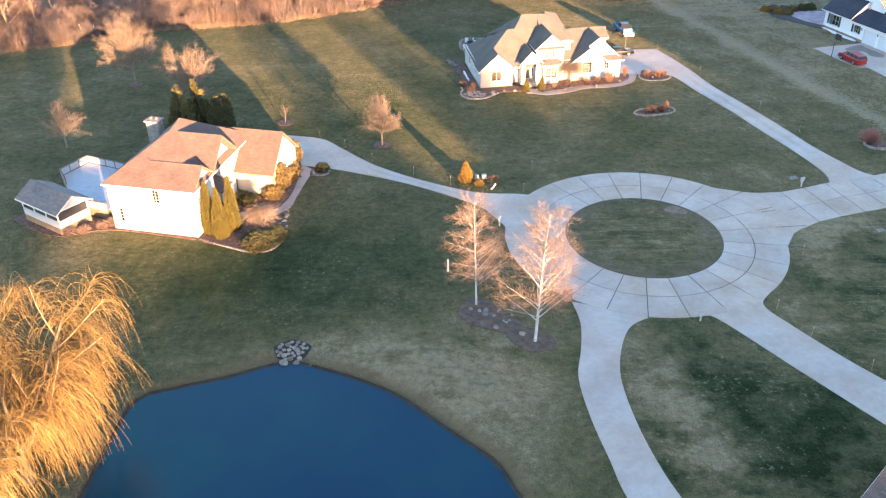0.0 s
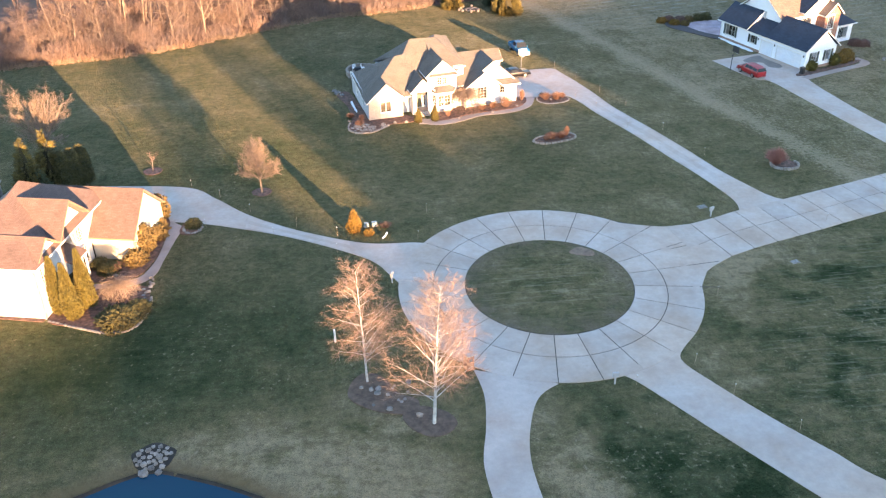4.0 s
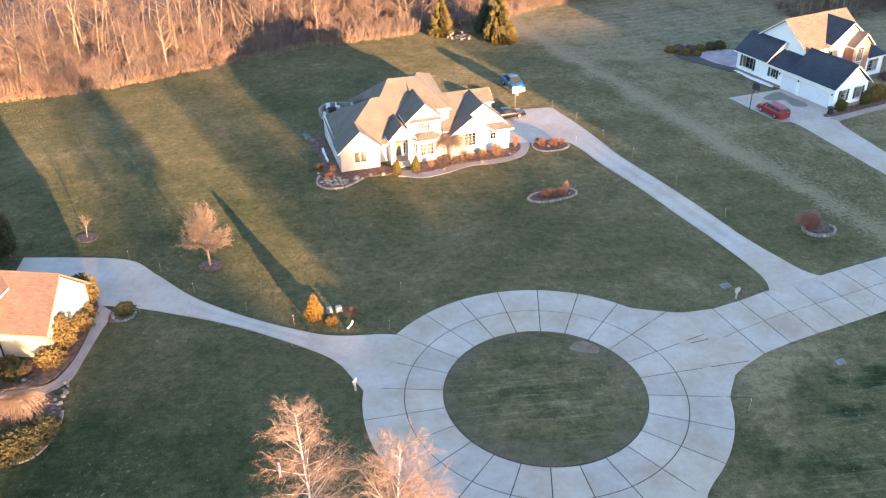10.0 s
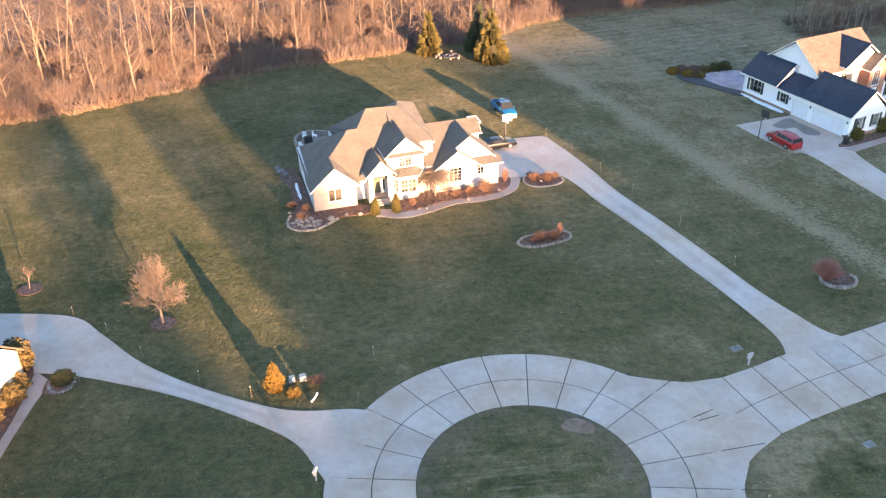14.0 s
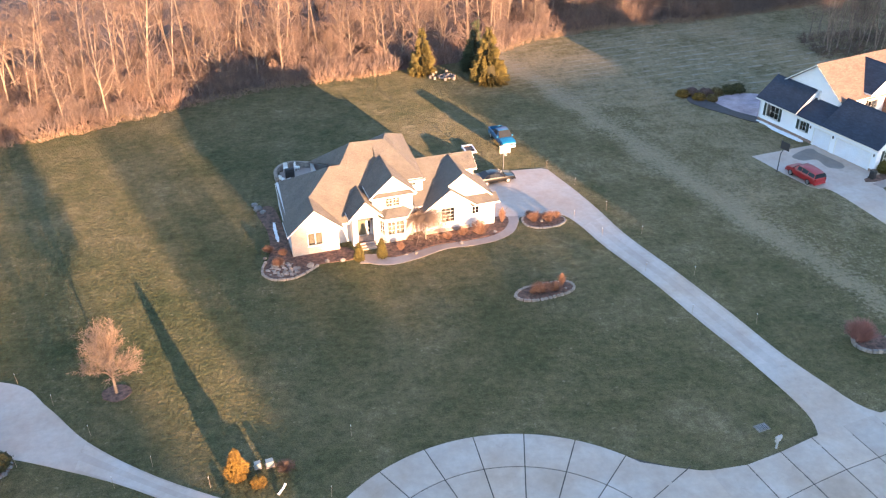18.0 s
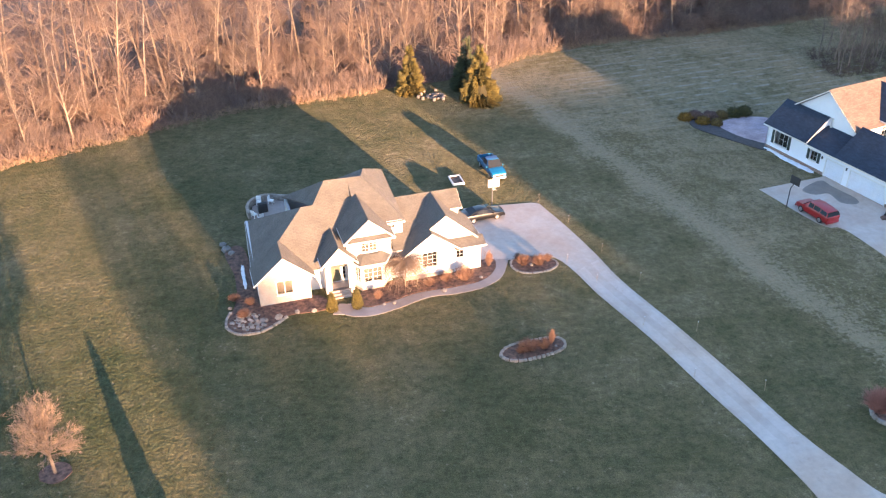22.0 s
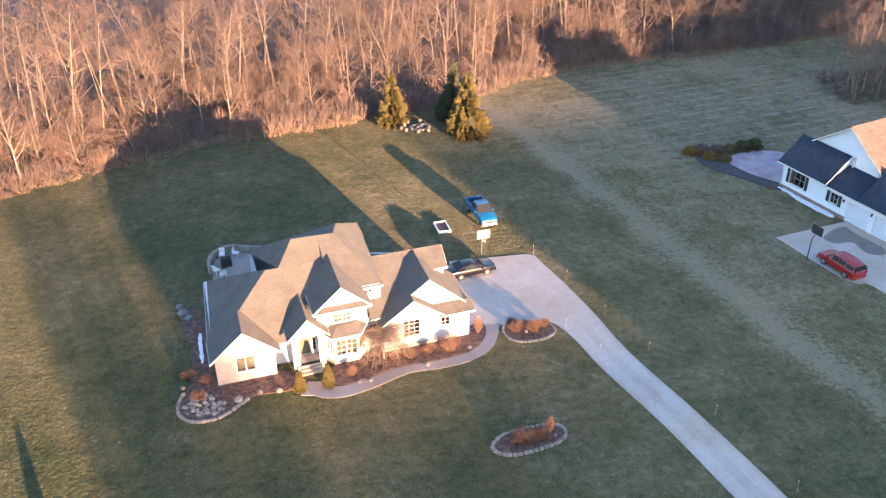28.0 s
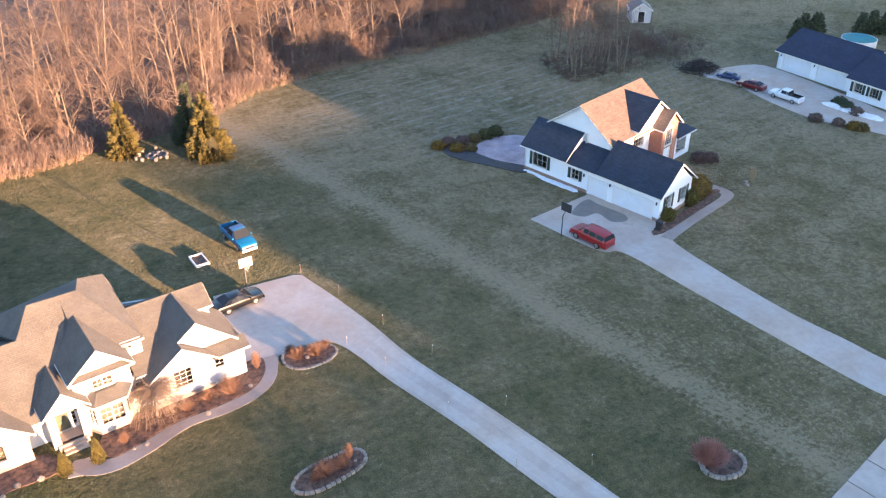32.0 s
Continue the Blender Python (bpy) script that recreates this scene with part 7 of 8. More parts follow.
def mailbox(x, y, turn, white=True):
    t = thing("mailbox", "white mailbox on a white post by the road" if white else "brick mailbox pillar by the drive", "mailbox", pose(x, y, 0, 0, 0, turn), "mailboxes")
    if white:
        part("post", MB().rbox(0, 0, 0, 0.14, 0.14, 1.05, 0.02), M_MAILBOX, t)
        part("arm", MB().box(-0.3, 0.3, -0.05, 0.05, 0.86, 0.95), M_MAILBOX, t)
        seg = [(0.11 * math.cos(a), 1.16 + 0.11 * math.sin(a)) for a in (math.pi * k / 8 for k in range(9))]
        ring = [(y0, z0) for y0, z0 in seg] + [(-0.11, 1.0), (0.11, 1.0)]
        n = len(ring)
        v = [(-0.28, a, b) for a, b in ring] + [(0.28, a, b) for a, b in ring]
        part("box", MB().add(v, [tuple(range(n)), tuple(range(2 * n - 1, n - 1, -1))] + [(i, n + i, n + (i + 1) % n, (i + 1) % n) for i in range(n)]), M_MAILBOX, t)
        part("flag", MB().box(0.05, 0.09, 0.115, 0.125, 1.05, 1.32), M_BRICK_RED, t)
        part("newspaper_tube", MB().tube([(-0.25, 0, 0.78), (0.25, 0, 0.78)], [0.08, 0.08], 8), M_MAILBOX, t)
    else:
        part("pillar", MB().rbox(0, 0, 0, 0.72, 0.72, 1.55, 0.03), M_BRICK_RED, t, "orange-red brick pillar")
        part("cap", MB().rbox(0, 0, 1.55, 0.86, 0.86, 0.12, 0.03), M_CONC, t)
        part("box_door", MB().box(-0.14, 0.14, -0.39, -0.35, 1.0, 1.28), M_METAL, t)
    return t


mailbox(6.4, 84.2, 70)
mailbox(43.6, 92.9, 20)
mailbox(24.4, 66.0, 0)
mailbox(12.2, 69.7, 20, False)
M_UTIL = simple("pale_green_steel", (0.30, 0.34, 0.32), (0.23, 0.265, 0.25), 2.0, 0.5)
for x, y, s in ((4.3, 96.0, 0.75), (5.2, 96.1, 0.9)):
    u = thing("utility_box", "pale green steel utility box on the lawn", "utility box", pose(x, y, 0, 0, 0, 15) @ Matrix.Diagonal((0.6, 0.6, 0.42, 1)), "utility boxes")
    part("plinth", MB().rbox(0, 0, 0, s + 0.2, s + 0.1, 0.1, 0.02), M_CONC, u)
    part("cabinet", MB().rbox(0, 0, 0.1, s, s * 0.8, 0.95, 0.05), M_UTIL, u)
    part("lid", MB().rbox(0, 0, 1.05, s + 0.06, s * 0.8 + 0.06, 0.08, 0.02), M_UTIL, u)
twiggy(pose(6.4, 95.6, 0), "greyish bare shrub beside the utility boxes", 300, 0.6, 0.9, M_TWIG, 200)
pp = thing("drain_pipe", "short white pipe stub on the lawn", "pipe", pose(6.2, 93.3, 0))
part("pipe", MB().tube([(-0.25, -0.3, 0.06), (0.1, 0.1, 0.2), (0.3, 0.35, 0.45)], [0.09, 0.09, 0.09], 8), M_TRIM, pp)
wp2 = thing("marker_post", "white marker post beside the birches", "post", pose(0.5, 75.1, 0))
part("post", MB().tube([(0, 0, 0), (0, 0, 1.35)], [0.1, 0.09], 8), M_TRIM, wp2)
part("cap", MB().tube([(0, 0, 1.35), (0, 0, 1.45)], [0.11, 0.05], 8), M_TRIM, wp2)
for x, y, w in ((43.5, 95.2, 0.55), (48.7, 82.4, 0.45)):
    g = thing("storm_drain", "square iron storm drain grate in the lawn", "drain", pose(x, y, 0, 0, 0, 15), "storm drains")
    part("rim", MB().box(-w, w, -w * 0.7, w * 0.7, -0.05, 0.03), M_STONE, g)
    # flat black plate: the open shaft's darkness is put into its colour
    part("well", MB().box(-w * 0.8, w * 0.8, -w * 0.52, w * 0.52, 0.03, 0.036), M_BLACK, g)
    for k in range(6):
        part("bar", MB().box(-w * 0.8 + k * w * 0.29, -w * 0.8 + k * w * 0.29 + 0.07, -w * 0.52, w * 0.52, 0.036, 0.06), M_METAL, g)
M_STAKE = simple("orange_white_stake", (0.42, 0.30, 0.20), (0.34, 0.23, 0.15), 1.0, 0.6, bump_s=0.0)
for k, (x, y) in enumerate(((-16.6, 108.3), (-12.9, 105.2), (-9.0, 101.1), (-3.6, 97.1), (1.0, 94.3), (9.8, 92.3), (-13.8, 98.3), (-6.0, 95.2), (0.9, 90.9), (37.0, 143.2), (39.2, 138.0), (41.3, 131.6), (43.5, 125.6), (46.2, 117.0), (48.9, 108.4),
                           (37.1, 129.9), (39.2, 125.8), (41.6, 118.4), (43.6, 110.6), (32.2, 67.7), (34.0, 63.4), (37.5, 58.5), (38.2, 77.5), (26.2, 65.6), (56.0, 90.0), (11.4, 98.4))):
    s = thing("driveway_stake", "thin pale driveway marker stake", "stake", pose(x, y, 0, (k * 37) % 7 - 3, (k * 53) % 7 - 3, 0), "driveway stakes")
    part("rod", MB().tube([(0, 0, 0), (0, 0, 1.2)], [0.014, 0.013], 6), M_STAKE, s)
    part("reflector", MB().tube([(0, 0, 1.05), (0, 0, 1.18)], [0.02, 0.02], 6), M_TRIM, s)


def hoop(x, y, turn, board_mat, label):
    t = thing("basketball_hoop", label, "basketball hoop", pose(x, y, 0, 0, 0, turn))
    part("pole", MB().tube([(0, 0, 0), (0, 0, 2.5), (0, -0.5, 3.1)], [0.06, 0.055, 0.045], 8), M_BLACK if board_mat is M_SCREEN else M_METAL, t)
    b = part("backboard", MB().box(-0.68, 0.68, -0.56, -0.52, 2.85, 3.85), board_mat, t)
    b.visible_shadow = board_mat is M_SCREEN
    part("target_square", MB().box(-0.3, -0.25, -0.575, -0.562, 3.05, 3.5).box(0.25, 0.3, -0.575, -0.562, 3.05, 3.5).box(-0.25, 0.25, -0.575, -0.562, 3.45, 3.5), M_TRIM if board_mat is M_SCREEN else M_METAL, b)
    rim = [(0.23 * math.cos(a), -0.82 + 0.23 * math.sin(a), 3.05) for a in (2 * math.pi * k / 16 for k in range(17))]
    r = part("rim", MB().tube(rim, [0.02] * 17, 5), simple("orange_rim", (0.5, 0.12, 0.03), None, 2.0, 0.5), t)
    net = MB()
    for k in range(10):
        a, c = 2 * math.pi * k / 10, 2 * math.pi * (k + 1.5) / 10
        net.tube([(0.22 * math.cos(a), -0.82 + 0.22 * math.sin(a), 3.04), (0.14 * math.cos(c), -0.82 + 0.14 * math.sin(c), 2.62)], [0.008, 0.008], 3)
    part("net", net, M_TRIM, r)
    return t


hoop(31.4, 142.95, 8, glass_material("acrylic_backboard", (0.62, 0.62, 0.64), 0.55), "basketball hoop with a white backboard beside the drive")
hoop(64.85, 138.3, 110, M_SCREEN, "dark basketball hoop on a black pole beside the drive")


# ---- vehicles ----
M_TYRE = simple("tyre_rubber", (0.018, 0.018, 0.018), (0.03, 0.03, 0.03), 4.0, 0.85)
M_RIM = simple("alloy_rim", (0.55, 0.55, 0.56), (0.42, 0.42, 0.43), 4.0, 0.3, 0.8, bump_s=0.0)
M_CARGLASS = simple("dark_car_glass", (0.025, 0.03, 0.036), (0.03, 0.035, 0.04), 1.0, 0.06, bump_s=0.0)
M_CARGLASS.node_tree.nodes["Principled BSDF"].inputs["Specular IOR Level"].default_value = 0.12
M_LAMP = simple("clear_headlamp", (0.65, 0.66, 0.68), (0.5, 0.5, 0.52), 4.0, 0.1, bump_s=0.0)
M_TAIL = simple("red_tail_lamp", (0.35, 0.02, 0.02), (0.25, 0.015, 0.015), 4.0, 0.2, bump_s=0.0)


def vehicle(name, label, category, m, colour, length, width, stations, cabin, wheels, wheel_r, bed=None, group=""):
    """stations: (x, sill, belt, roof, half width, roof half width) from the tail to the nose."""
    t = thing(name, label, category, m, group)
    paint_m = paint("paint_" + name, colour, 0.35, 0.35)
    mb, rings = MB(), []
    for x, sill, belt, roof, hw, rw in stations:
        half = [(hw * 0.90, sill), (hw, sill + 0.22), (hw, belt - 0.08), (hw * 0.96, belt), (rw, roof - 0.04), (rw * 0.85, roof)]
        rings.append([(x, y, z) for y, z in half] + [(x, -y, z) for y, z in half[::-1]])
    n = len(rings[0])
    v = [p for r in rings for p in r]
    f = [(i * n + j, (i + 1) * n + j, (i + 1) * n + (j + 1) % n, i * n + (j + 1) % n) for i in range(len(rings) - 1) for j in range(n)]
    f += [tuple(range(n - 1, -1, -1))[::-1], tuple(range((len(rings) - 1) * n, len(rings) * n))[::-1]]
    body = part("body", mb.add(v, f), paint_m, t, smooth=False)
    bm = bmesh.new()
    bm.from_mesh(body.data)
    bmesh.ops.recalc_face_normals(bm, faces=bm.faces)
    bm.to_mesh(body.data)
    bm.free()
    for poly in body.data.polygons:
        poly.use_smooth = True
    body.data.set_sharp_from_angle(angle=radians(34))
    # glass: panels just proud of the cabin skin
    def quad(nm, pts, mat, off):
        o = Vector(off)
        part(nm, MB().add([Vector(p) + o for p in pts] + [Vector(p) for p in pts], [(0, 1, 2, 3), (7, 6, 5, 4), (0, 4, 5, 1), (1, 5, 6, 2), (2, 6, 7, 3), (3, 7, 4, 0)]), mat, t)

    def at(i, k, side):
        x, sill, belt, roof, hw, rw = stations[i]
        y = hw * 0.96 + (rw - hw * 0.96) * k
        z = belt + (roof - 0.04 - belt) * k
        return Vector((x, side * y, z))
    r0, r1, f0, f1 = cabin
    a, b, c, d = at(f1, 0.06, 1), at(f1, 0.06, -1), at(f0, 0.94, -1), at(f0, 0.94, 1)
    quad("windscreen", [a * 0.985 + b * 0.015, b * 0.985 + a * 0.015, c, d], M_CARGLASS, (0.045, 0, 0.06))
    a, b, c, d = at(r0, 0.1, 1), at(r0, 0.1, -1), at(r1, 0.92, -1), at(r1, 0.92, 1)
    quad("rear_window", [b, a, d, c], M_CARGLASS, (-0.045, 0, 0.06))
    for side in (1, -1):
        idx = list(range(r1, f0 + 1))
        for i, j in zip(idx, idx[1:]):
            p, q, r, s = at(i, 0.12, side), at(j, 0.12, side), at(j, 0.86, side), at(i, 0.86, side)
            g = (q - p) * 0.04
            quad("side_window", [p + g, q - g, r - g, s + g], M_CARGLASS, (0, side * 0.015, 0.004))
        x, sill, belt, roof, hw, rw = stations[-2]
        part("headlamp", MB().rbox(length / 2 - 0.12, side * (hw - 0.26), belt - 0.2, 0.2, 0.36, 0.17, 0.04), M_LAMP, t)
        x, sill, belt, roof, hw, rw = stations[1]
        part("tail_lamp", MB().rbox(-length / 2 + 0.08, side * (hw - 0.16), belt - 0.24, 0.14, 0.22, 0.2, 0.03), M_TAIL, t)
        x = stations[f1][0]
        part("mirror", MB().rbox(x - 0.25, side * (width / 2 + 0.08), stations[f1][2] + 0.02, 0.14, 0.22, 0.16, 0.04), paint_m, t)
        for wx in wheels:
            w = part("wheel", MB().tube([(wx, side * (width / 2 - 0.24), wheel_r), (wx, side * (width / 2 - 0.19), wheel_r), (wx, side * (width / 2 - 0.02), wheel_r), (wx, side * (width / 2 + 0.015), wheel_r)], [wheel_r * 0.9, wheel_r, wheel_r, wheel_r * 0.9], 18), M_TYRE, t)
            hub = MB().tube([(wx, side * (width / 2 + 0.01), wheel_r), (wx, side * (width / 2 + 0.03), wheel_r)], [wheel_r * 0.66, wheel_r * 0.6], 14)
            part("rim", hub, M_RIM, w)
    part("front_bumper", MB().rbox(length / 2 - 0.02, 0, 0.3, 0.14, width * 0.9, 0.24, 0.05), M_LAMP if bed else paint_m, t)
    part("grille", MB().rbox(length / 2 - 0.02, 0, 0.56, 0.08, width * 0.5, 0.2, 0.03), M_BLACK, t)
    part("rear_bumper", MB().rbox(-length / 2 + 0.02, 0, 0.3, 0.14, width * 0.9, 0.22, 0.05), paint_m, t)
    if bed:
        x0, x1, z = bed
        hw = width / 2 - 0.1
        part("load_bed", MB().box(x0, x1, -hw, hw, z - 0.02, z + 0.012), M_BLACK, t, "black load bed")
        for y0, y1, yi in ((-hw - 0.09, -hw, -hw), (hw, hw + 0.09, hw)):
            part("bed_side", MB().box(x0, x1, y0, y1, z - 0.1, z + 0.36), paint_m, t)
            part("bed_liner", MB().box(x0 + 0.02, x1 - 0.02, *sorted((yi, yi * 0.97)), z + 0.012, z + 0.34), M_BLACK, t, "black bed liner")
        part("bed_front", MB().box(x1 - 0.06, x1, -hw, hw, z + 0.012, z + 0.34), M_BLACK, t)
        part("tailgate", MB().box(x0 - 0.08, x0, -hw - 0.09, hw + 0.09, z - 0.3, z + 0.36), paint_m, t)
    return t


def pickup(label, m, colour, group=""):
    L = 5.6
    st = [(-2.8, 0.45, 0.72, 0.73, 0.94, 0.84), (-2.7, 0.42, 0.74, 0.75, 0.97, 0.86), (-0.72, 0.40, 0.74, 0.75, 0.98, 0.86), (-0.68, 0.40, 1.10, 1.70, 0.98, 0.72), (-0.5, 0.40, 1.10, 1.80, 0.98, 0.72), (0.55, 0.40, 1.10, 1.80, 0.98, 0.72),
          (1.25, 0.40, 1.08, 1.10, 0.98, 0.80), (2.5, 0.42, 1.02, 1.04, 0.96, 0.74), (2.75, 0.45, 0.88, 0.90, 0.90, 0.70), (2.8, 0.5, 0.8, 0.82, 0.86, 0.68)]
    return vehicle("pickup_truck", label, "pickup truck", m, colour, L, 1.96, st, (2, 3, 5, 6), (-1.75, 1.75), 0.38, (-2.7, -0.74, 0.78), group)


def sedan(label, m, colour, group=""):
    st = [(-2.4, 0.45, 0.86, 0.88, 0.80, 0.68), (-2.3, 0.32, 0.96, 0.98, 0.88, 0.72), (-1.75, 0.28, 1.00, 1.03, 0.91, 0.74), (-0.95, 0.26, 0.98, 1.40, 0.92, 0.62), (-0.2, 0.26, 0.96, 1.46, 0.92, 0.62), (0.35, 0.26, 0.95, 1.42, 0.92, 0.62),
          (1.15, 0.26, 0.92, 0.96, 0.92, 0.72), (2.1, 0.30, 0.80, 0.83, 0.88, 0.66), (2.38, 0.36, 0.68, 0.70, 0.78, 0.58), (2.42, 0.42, 0.6, 0.62, 0.72, 0.52)]
    return vehicle("car", label, "car", m, colour, 4.84, 1.84, st, (2, 3, 5, 6), (-1.42, 1.42), 0.33, None, group)


def suv(label, m, colour):
    st = [(-2.42, 0.45, 1.00, 1.05, 0.90, 0.72), (-2.36, 0.34, 1.08, 1.12, 0.95, 0.74), (-2.2, 0.32, 1.10, 1.62, 0.97, 0.68), (-1.2, 0.30, 1.10, 1.74, 0.98, 0.70), (-0.2, 0.30, 1.08, 1.76, 0.98, 0.70), (0.55, 0.30, 1.06, 1.70, 0.98, 0.68),
          (1.25, 0.30, 1.04, 1.08, 0.98, 0.80), (2.1, 0.34, 0.96, 1.00, 0.95, 0.74), (2.4, 0.40, 0.80, 0.84, 0.86, 0.66), (2.45, 0.46, 0.72, 0.75, 0.80, 0.60)]
    return vehicle("suv", label, "car", m, colour, 4.9, 1.96, st, (1, 2, 5, 6), (-1.43, 1.43), 0.37)


pickup("bright blue pickup truck parked on the grass", pose(32.85, 151.95, 0, 0, 0, -79) @ Matrix.Diagonal((0.97, 1.0, 1.1, 1)), (0.003, 0.125, 0.27))
sedan("black sedan parked on the drive", pose(29.9, 140.5, 0.035, 0, 0, 14), (0.004, 0.004, 0.005))
suv("red sport utility car parked on the drive", pose(67.3, 136.1, 0.035, 0, 0, 106), (0.32, 0.014, 0.018))
sedan("dark red car parked at the far house", pose(114.5, 163.6, 0.035, 0, 0, 108) @ Matrix.Scale(0.9, 4), (0.13, 0.008, 0.014))
pickup("white pickup truck parked at the far house", pose(115.9, 157.9, 0.035, 0, 0, 103) @ Matrix.Scale(0.9, 4), (0.70, 0.72, 0.75))
sedan("small blue vehicle beside the far drive", pose(114.2, 168.4, 0.0, 0, 0, 120) @ Matrix.Scale(0.72, 4), (0.012, 0.035, 0.12))


# ---- screened porch and deck of the brown-roofed house ----
def railing(parent, pts, z, h=1.0, step=1.5, closed=False):
    line = list(zip(pts, pts[1:])) + ([(pts[-1], pts[0])] if closed else [])
    for p, q in line:
        n = max(1, round(math.dist(p, q) / step))
        for k in range(n + 1):
            x, y = p[0] + (q[0] - p[0]) * k / n, p[1] + (q[1] - p[1]) * k / n
            part("rail_post", MB().box(x - 0.06, x + 0.06, y - 0.06, y + 0.06, z, z + h + 0.05), M_WOOD, parent)
        part("handrail", MB().board((p[0], p[1], z + h), (q[0], q[1], z + h), 0.12, 0.06), M_WOOD, parent)
        part("rail_panel", MB().board((p[0], p[1], z + 0.12), (q[0], q[1], z + 0.12), 0.03, h - 0.2), M_DECK, parent)


porch = thing("screened_porch", "grey-roofed screened porch raised on a dark base", "porch", pose(-44.2, 86.6, 0, 0, 0, -34))
a, b = 3.3, 2.0
part("base", MB().box(-a, a, -b, b, 0, 0.85), M_WOOD, porch)
for x0, x1, y0, y1 in ((-a, a, -b, -b + 0.14), (-a, a, b - 0.14, b), (-a, -a + 0.14, -b + 0.14, b - 0.14), (a - 0.14, a, -b + 0.14, b - 0.14)):
    part("knee_wall", MB().box(x0, x1, y0, y1, 0.85, 1.75), M_SIDING, porch)
    part("screen", MB().box(x0 + 0.05, x1 - 0.05, y0 + 0.05, y1 - 0.05, 1.75, 2.8), M_SCREEN, porch)
    part("top_plate", MB().box(x0, x1, y0, y1, 2.8, 2.95), M_TRIM, porch)
for x in (-a + 0.07, -a / 3, a / 3, a - 0.07):
    for y in (-b + 0.07, b - 0.07):
        part("corner_post", MB().box(x - 0.08, x + 0.08, y - 0.08, y + 0.08, 1.75, 2.8), M_TRIM, porch)
part("gable", gable_end(MB(), (a, -b), (a, b), 2.95, 4.1, 0.14), M_SIDING, porch)
part("gable", gable_end(MB(), (-a, b), (-a, -b), 2.95, 4.1, 0.14), M_SIDING, porch)
gable_roof(porch, M_ROOF_GREY, -b - 0.4, b + 0.4, -a - 0.45, a + 0.45, 2.9, 4.3, "u")

deck = thing("deck", "raised timber deck with pale boards and railing", "deck")
dk = [(-38.4, 86.6), (-37.6, 91.5), (-39.6, 97.0), (-45.0, 99.4), (-47.0, 95.6), (-44.6, 91.6), (-43.0, 88.8)]
part("frame", MB().prism(dk[::1], 0.0, 1.05), M_WOOD, deck)
xs0, xs1 = -47.2, -37.4
k = 0
x = xs0
while x < xs1:
    ys = []
    n = len(dk)
    xm = x + 0.07
    for i in range(n):
        (x0, y0), (x1, y1) = dk[i], dk[(i + 1) % n]
        if (x0 > xm) != (x1 > xm):
            ys.append(y0 + (y1 - y0) * (xm - x0) / (x1 - x0))
    if len(ys) >= 2:
        part("deck_board", MB().box(x, x + 0.13, min(ys), max(ys), 1.05, 1.09), M_DECK, deck)
    x += 0.14
railing(deck, [(-39.6, 97.0), (-45.0, 99.4), (-47.0, 95.6), (-45.6, 93.4)], 1.09)
railing(deck, [(-38.4, 86.6), (-41.0, 87.6)], 1.09)
for kx, ky in ((-37.9, 85.4), (-38.6, 85.0), (-40.4, 84.0), (-42.0, 83.6)):
    evergreen("shrub", "low brown shrub beneath the deck", pose(kx, ky, 0), M_TWIG, 0.8, 0.7, 260, 0.2, int(-kx * 10), "dome", 0.0, category="shrub")

# ---- behind the white brick house ----
tagged(part("rear_patio", MB().prism([(4.0, 141.2), (9.2, 142.0), (8.6, 147.4), (5.2, 148.0), (3.7, 146.6)], -0.05, 0.06), M_WALK), "concrete patio behind the house", "patio", kind="structure")
pw = thing("patio_wall", "low curved stone wall round the patio", "wall")
rr = random.Random(3)
line = smooth_line([(9.0, 147.4), (7.0, 147.8), (5.2, 148.2), (3.8, 147.3), (3.3, 145.6), (3.7, 143.8)], 0.2)
for i in range(0, len(line) - 1, 2):
    for z in range(3):
        p, q = line[i], line[min(i + 2, len(line) - 1)]
        ang = math.degrees(math.atan2(q[1] - p[1], q[0] - p[0]))
        part("wall_stone", MB().rbox((p[0] + q[0]) / 2, (p[1] + q[1]) / 2, z * 0.26, max(0.2, math.dist(p, q) * 0.97), 0.34 * rr.uniform(0.9, 1.1), 0.255, 0.03, ang), M_PAVER, pw)
for n, (x, y) in enumerate(((4.5, 147.0), (5.9, 147.1), (4.2, 144.0), (5.0, 143.1))):
    c = thing("patio_chair", "covered white patio chair", "chair", pose(x, y, 0.06, 0, 0, 70 * n), "patio chairs")
    part("seat", MB().rbox(0, 0, 0.36, 0.56, 0.56, 0.1, 0.03), M_TRIM, c)
    part("backrest", MB().rbox(0, 0.27, 0.46, 0.56, 0.08, 0.55, 0.03), M_TRIM, c)
    for sx in (-0.23, 0.23):
        for sy in (-0.23, 0.23):
            part("leg", MB().box(sx - 0.03, sx + 0.03, sy - 0.03, sy + 0.03, 0, 0.37), M_TRIM, c)
gr = thing("barbecue_grill", "black covered grill on the patio", "grill", pose(5.1, 145.2, 0.06, 0, 0, 20))
part("cart", MB().rbox(0, 0, 0, 1.1, 0.55, 0.85, 0.05), M_BLACK, gr)
part("hood", MB().tube([(-0.5, 0, 0.95), (0.5, 0, 0.95)], [0.27, 0.27], 12), M_BLACK, gr)
sand = thing("garden_frame", "white-edged wooden frame box lying on the grass", "raised bed", pose(28.15, 150.0, 0, 0, 0, 9))
for x0, x1, y0, y1 in ((-0.72, 0.72, -1.15, -1.0), (-0.72, 0.72, 1.0, 1.15), (-0.72, -0.6, -1.0, 1.0), (0.6, 0.72, -1.0, 1.0)):
    part("side_board", MB().box(x0, x1, y0, y1, 0, 0.28), M_TRIM, sand)
part("fill", MB().box(-0.6, 0.6, -1.0, 1.0, 0, 0.16), M_MULCH, sand)


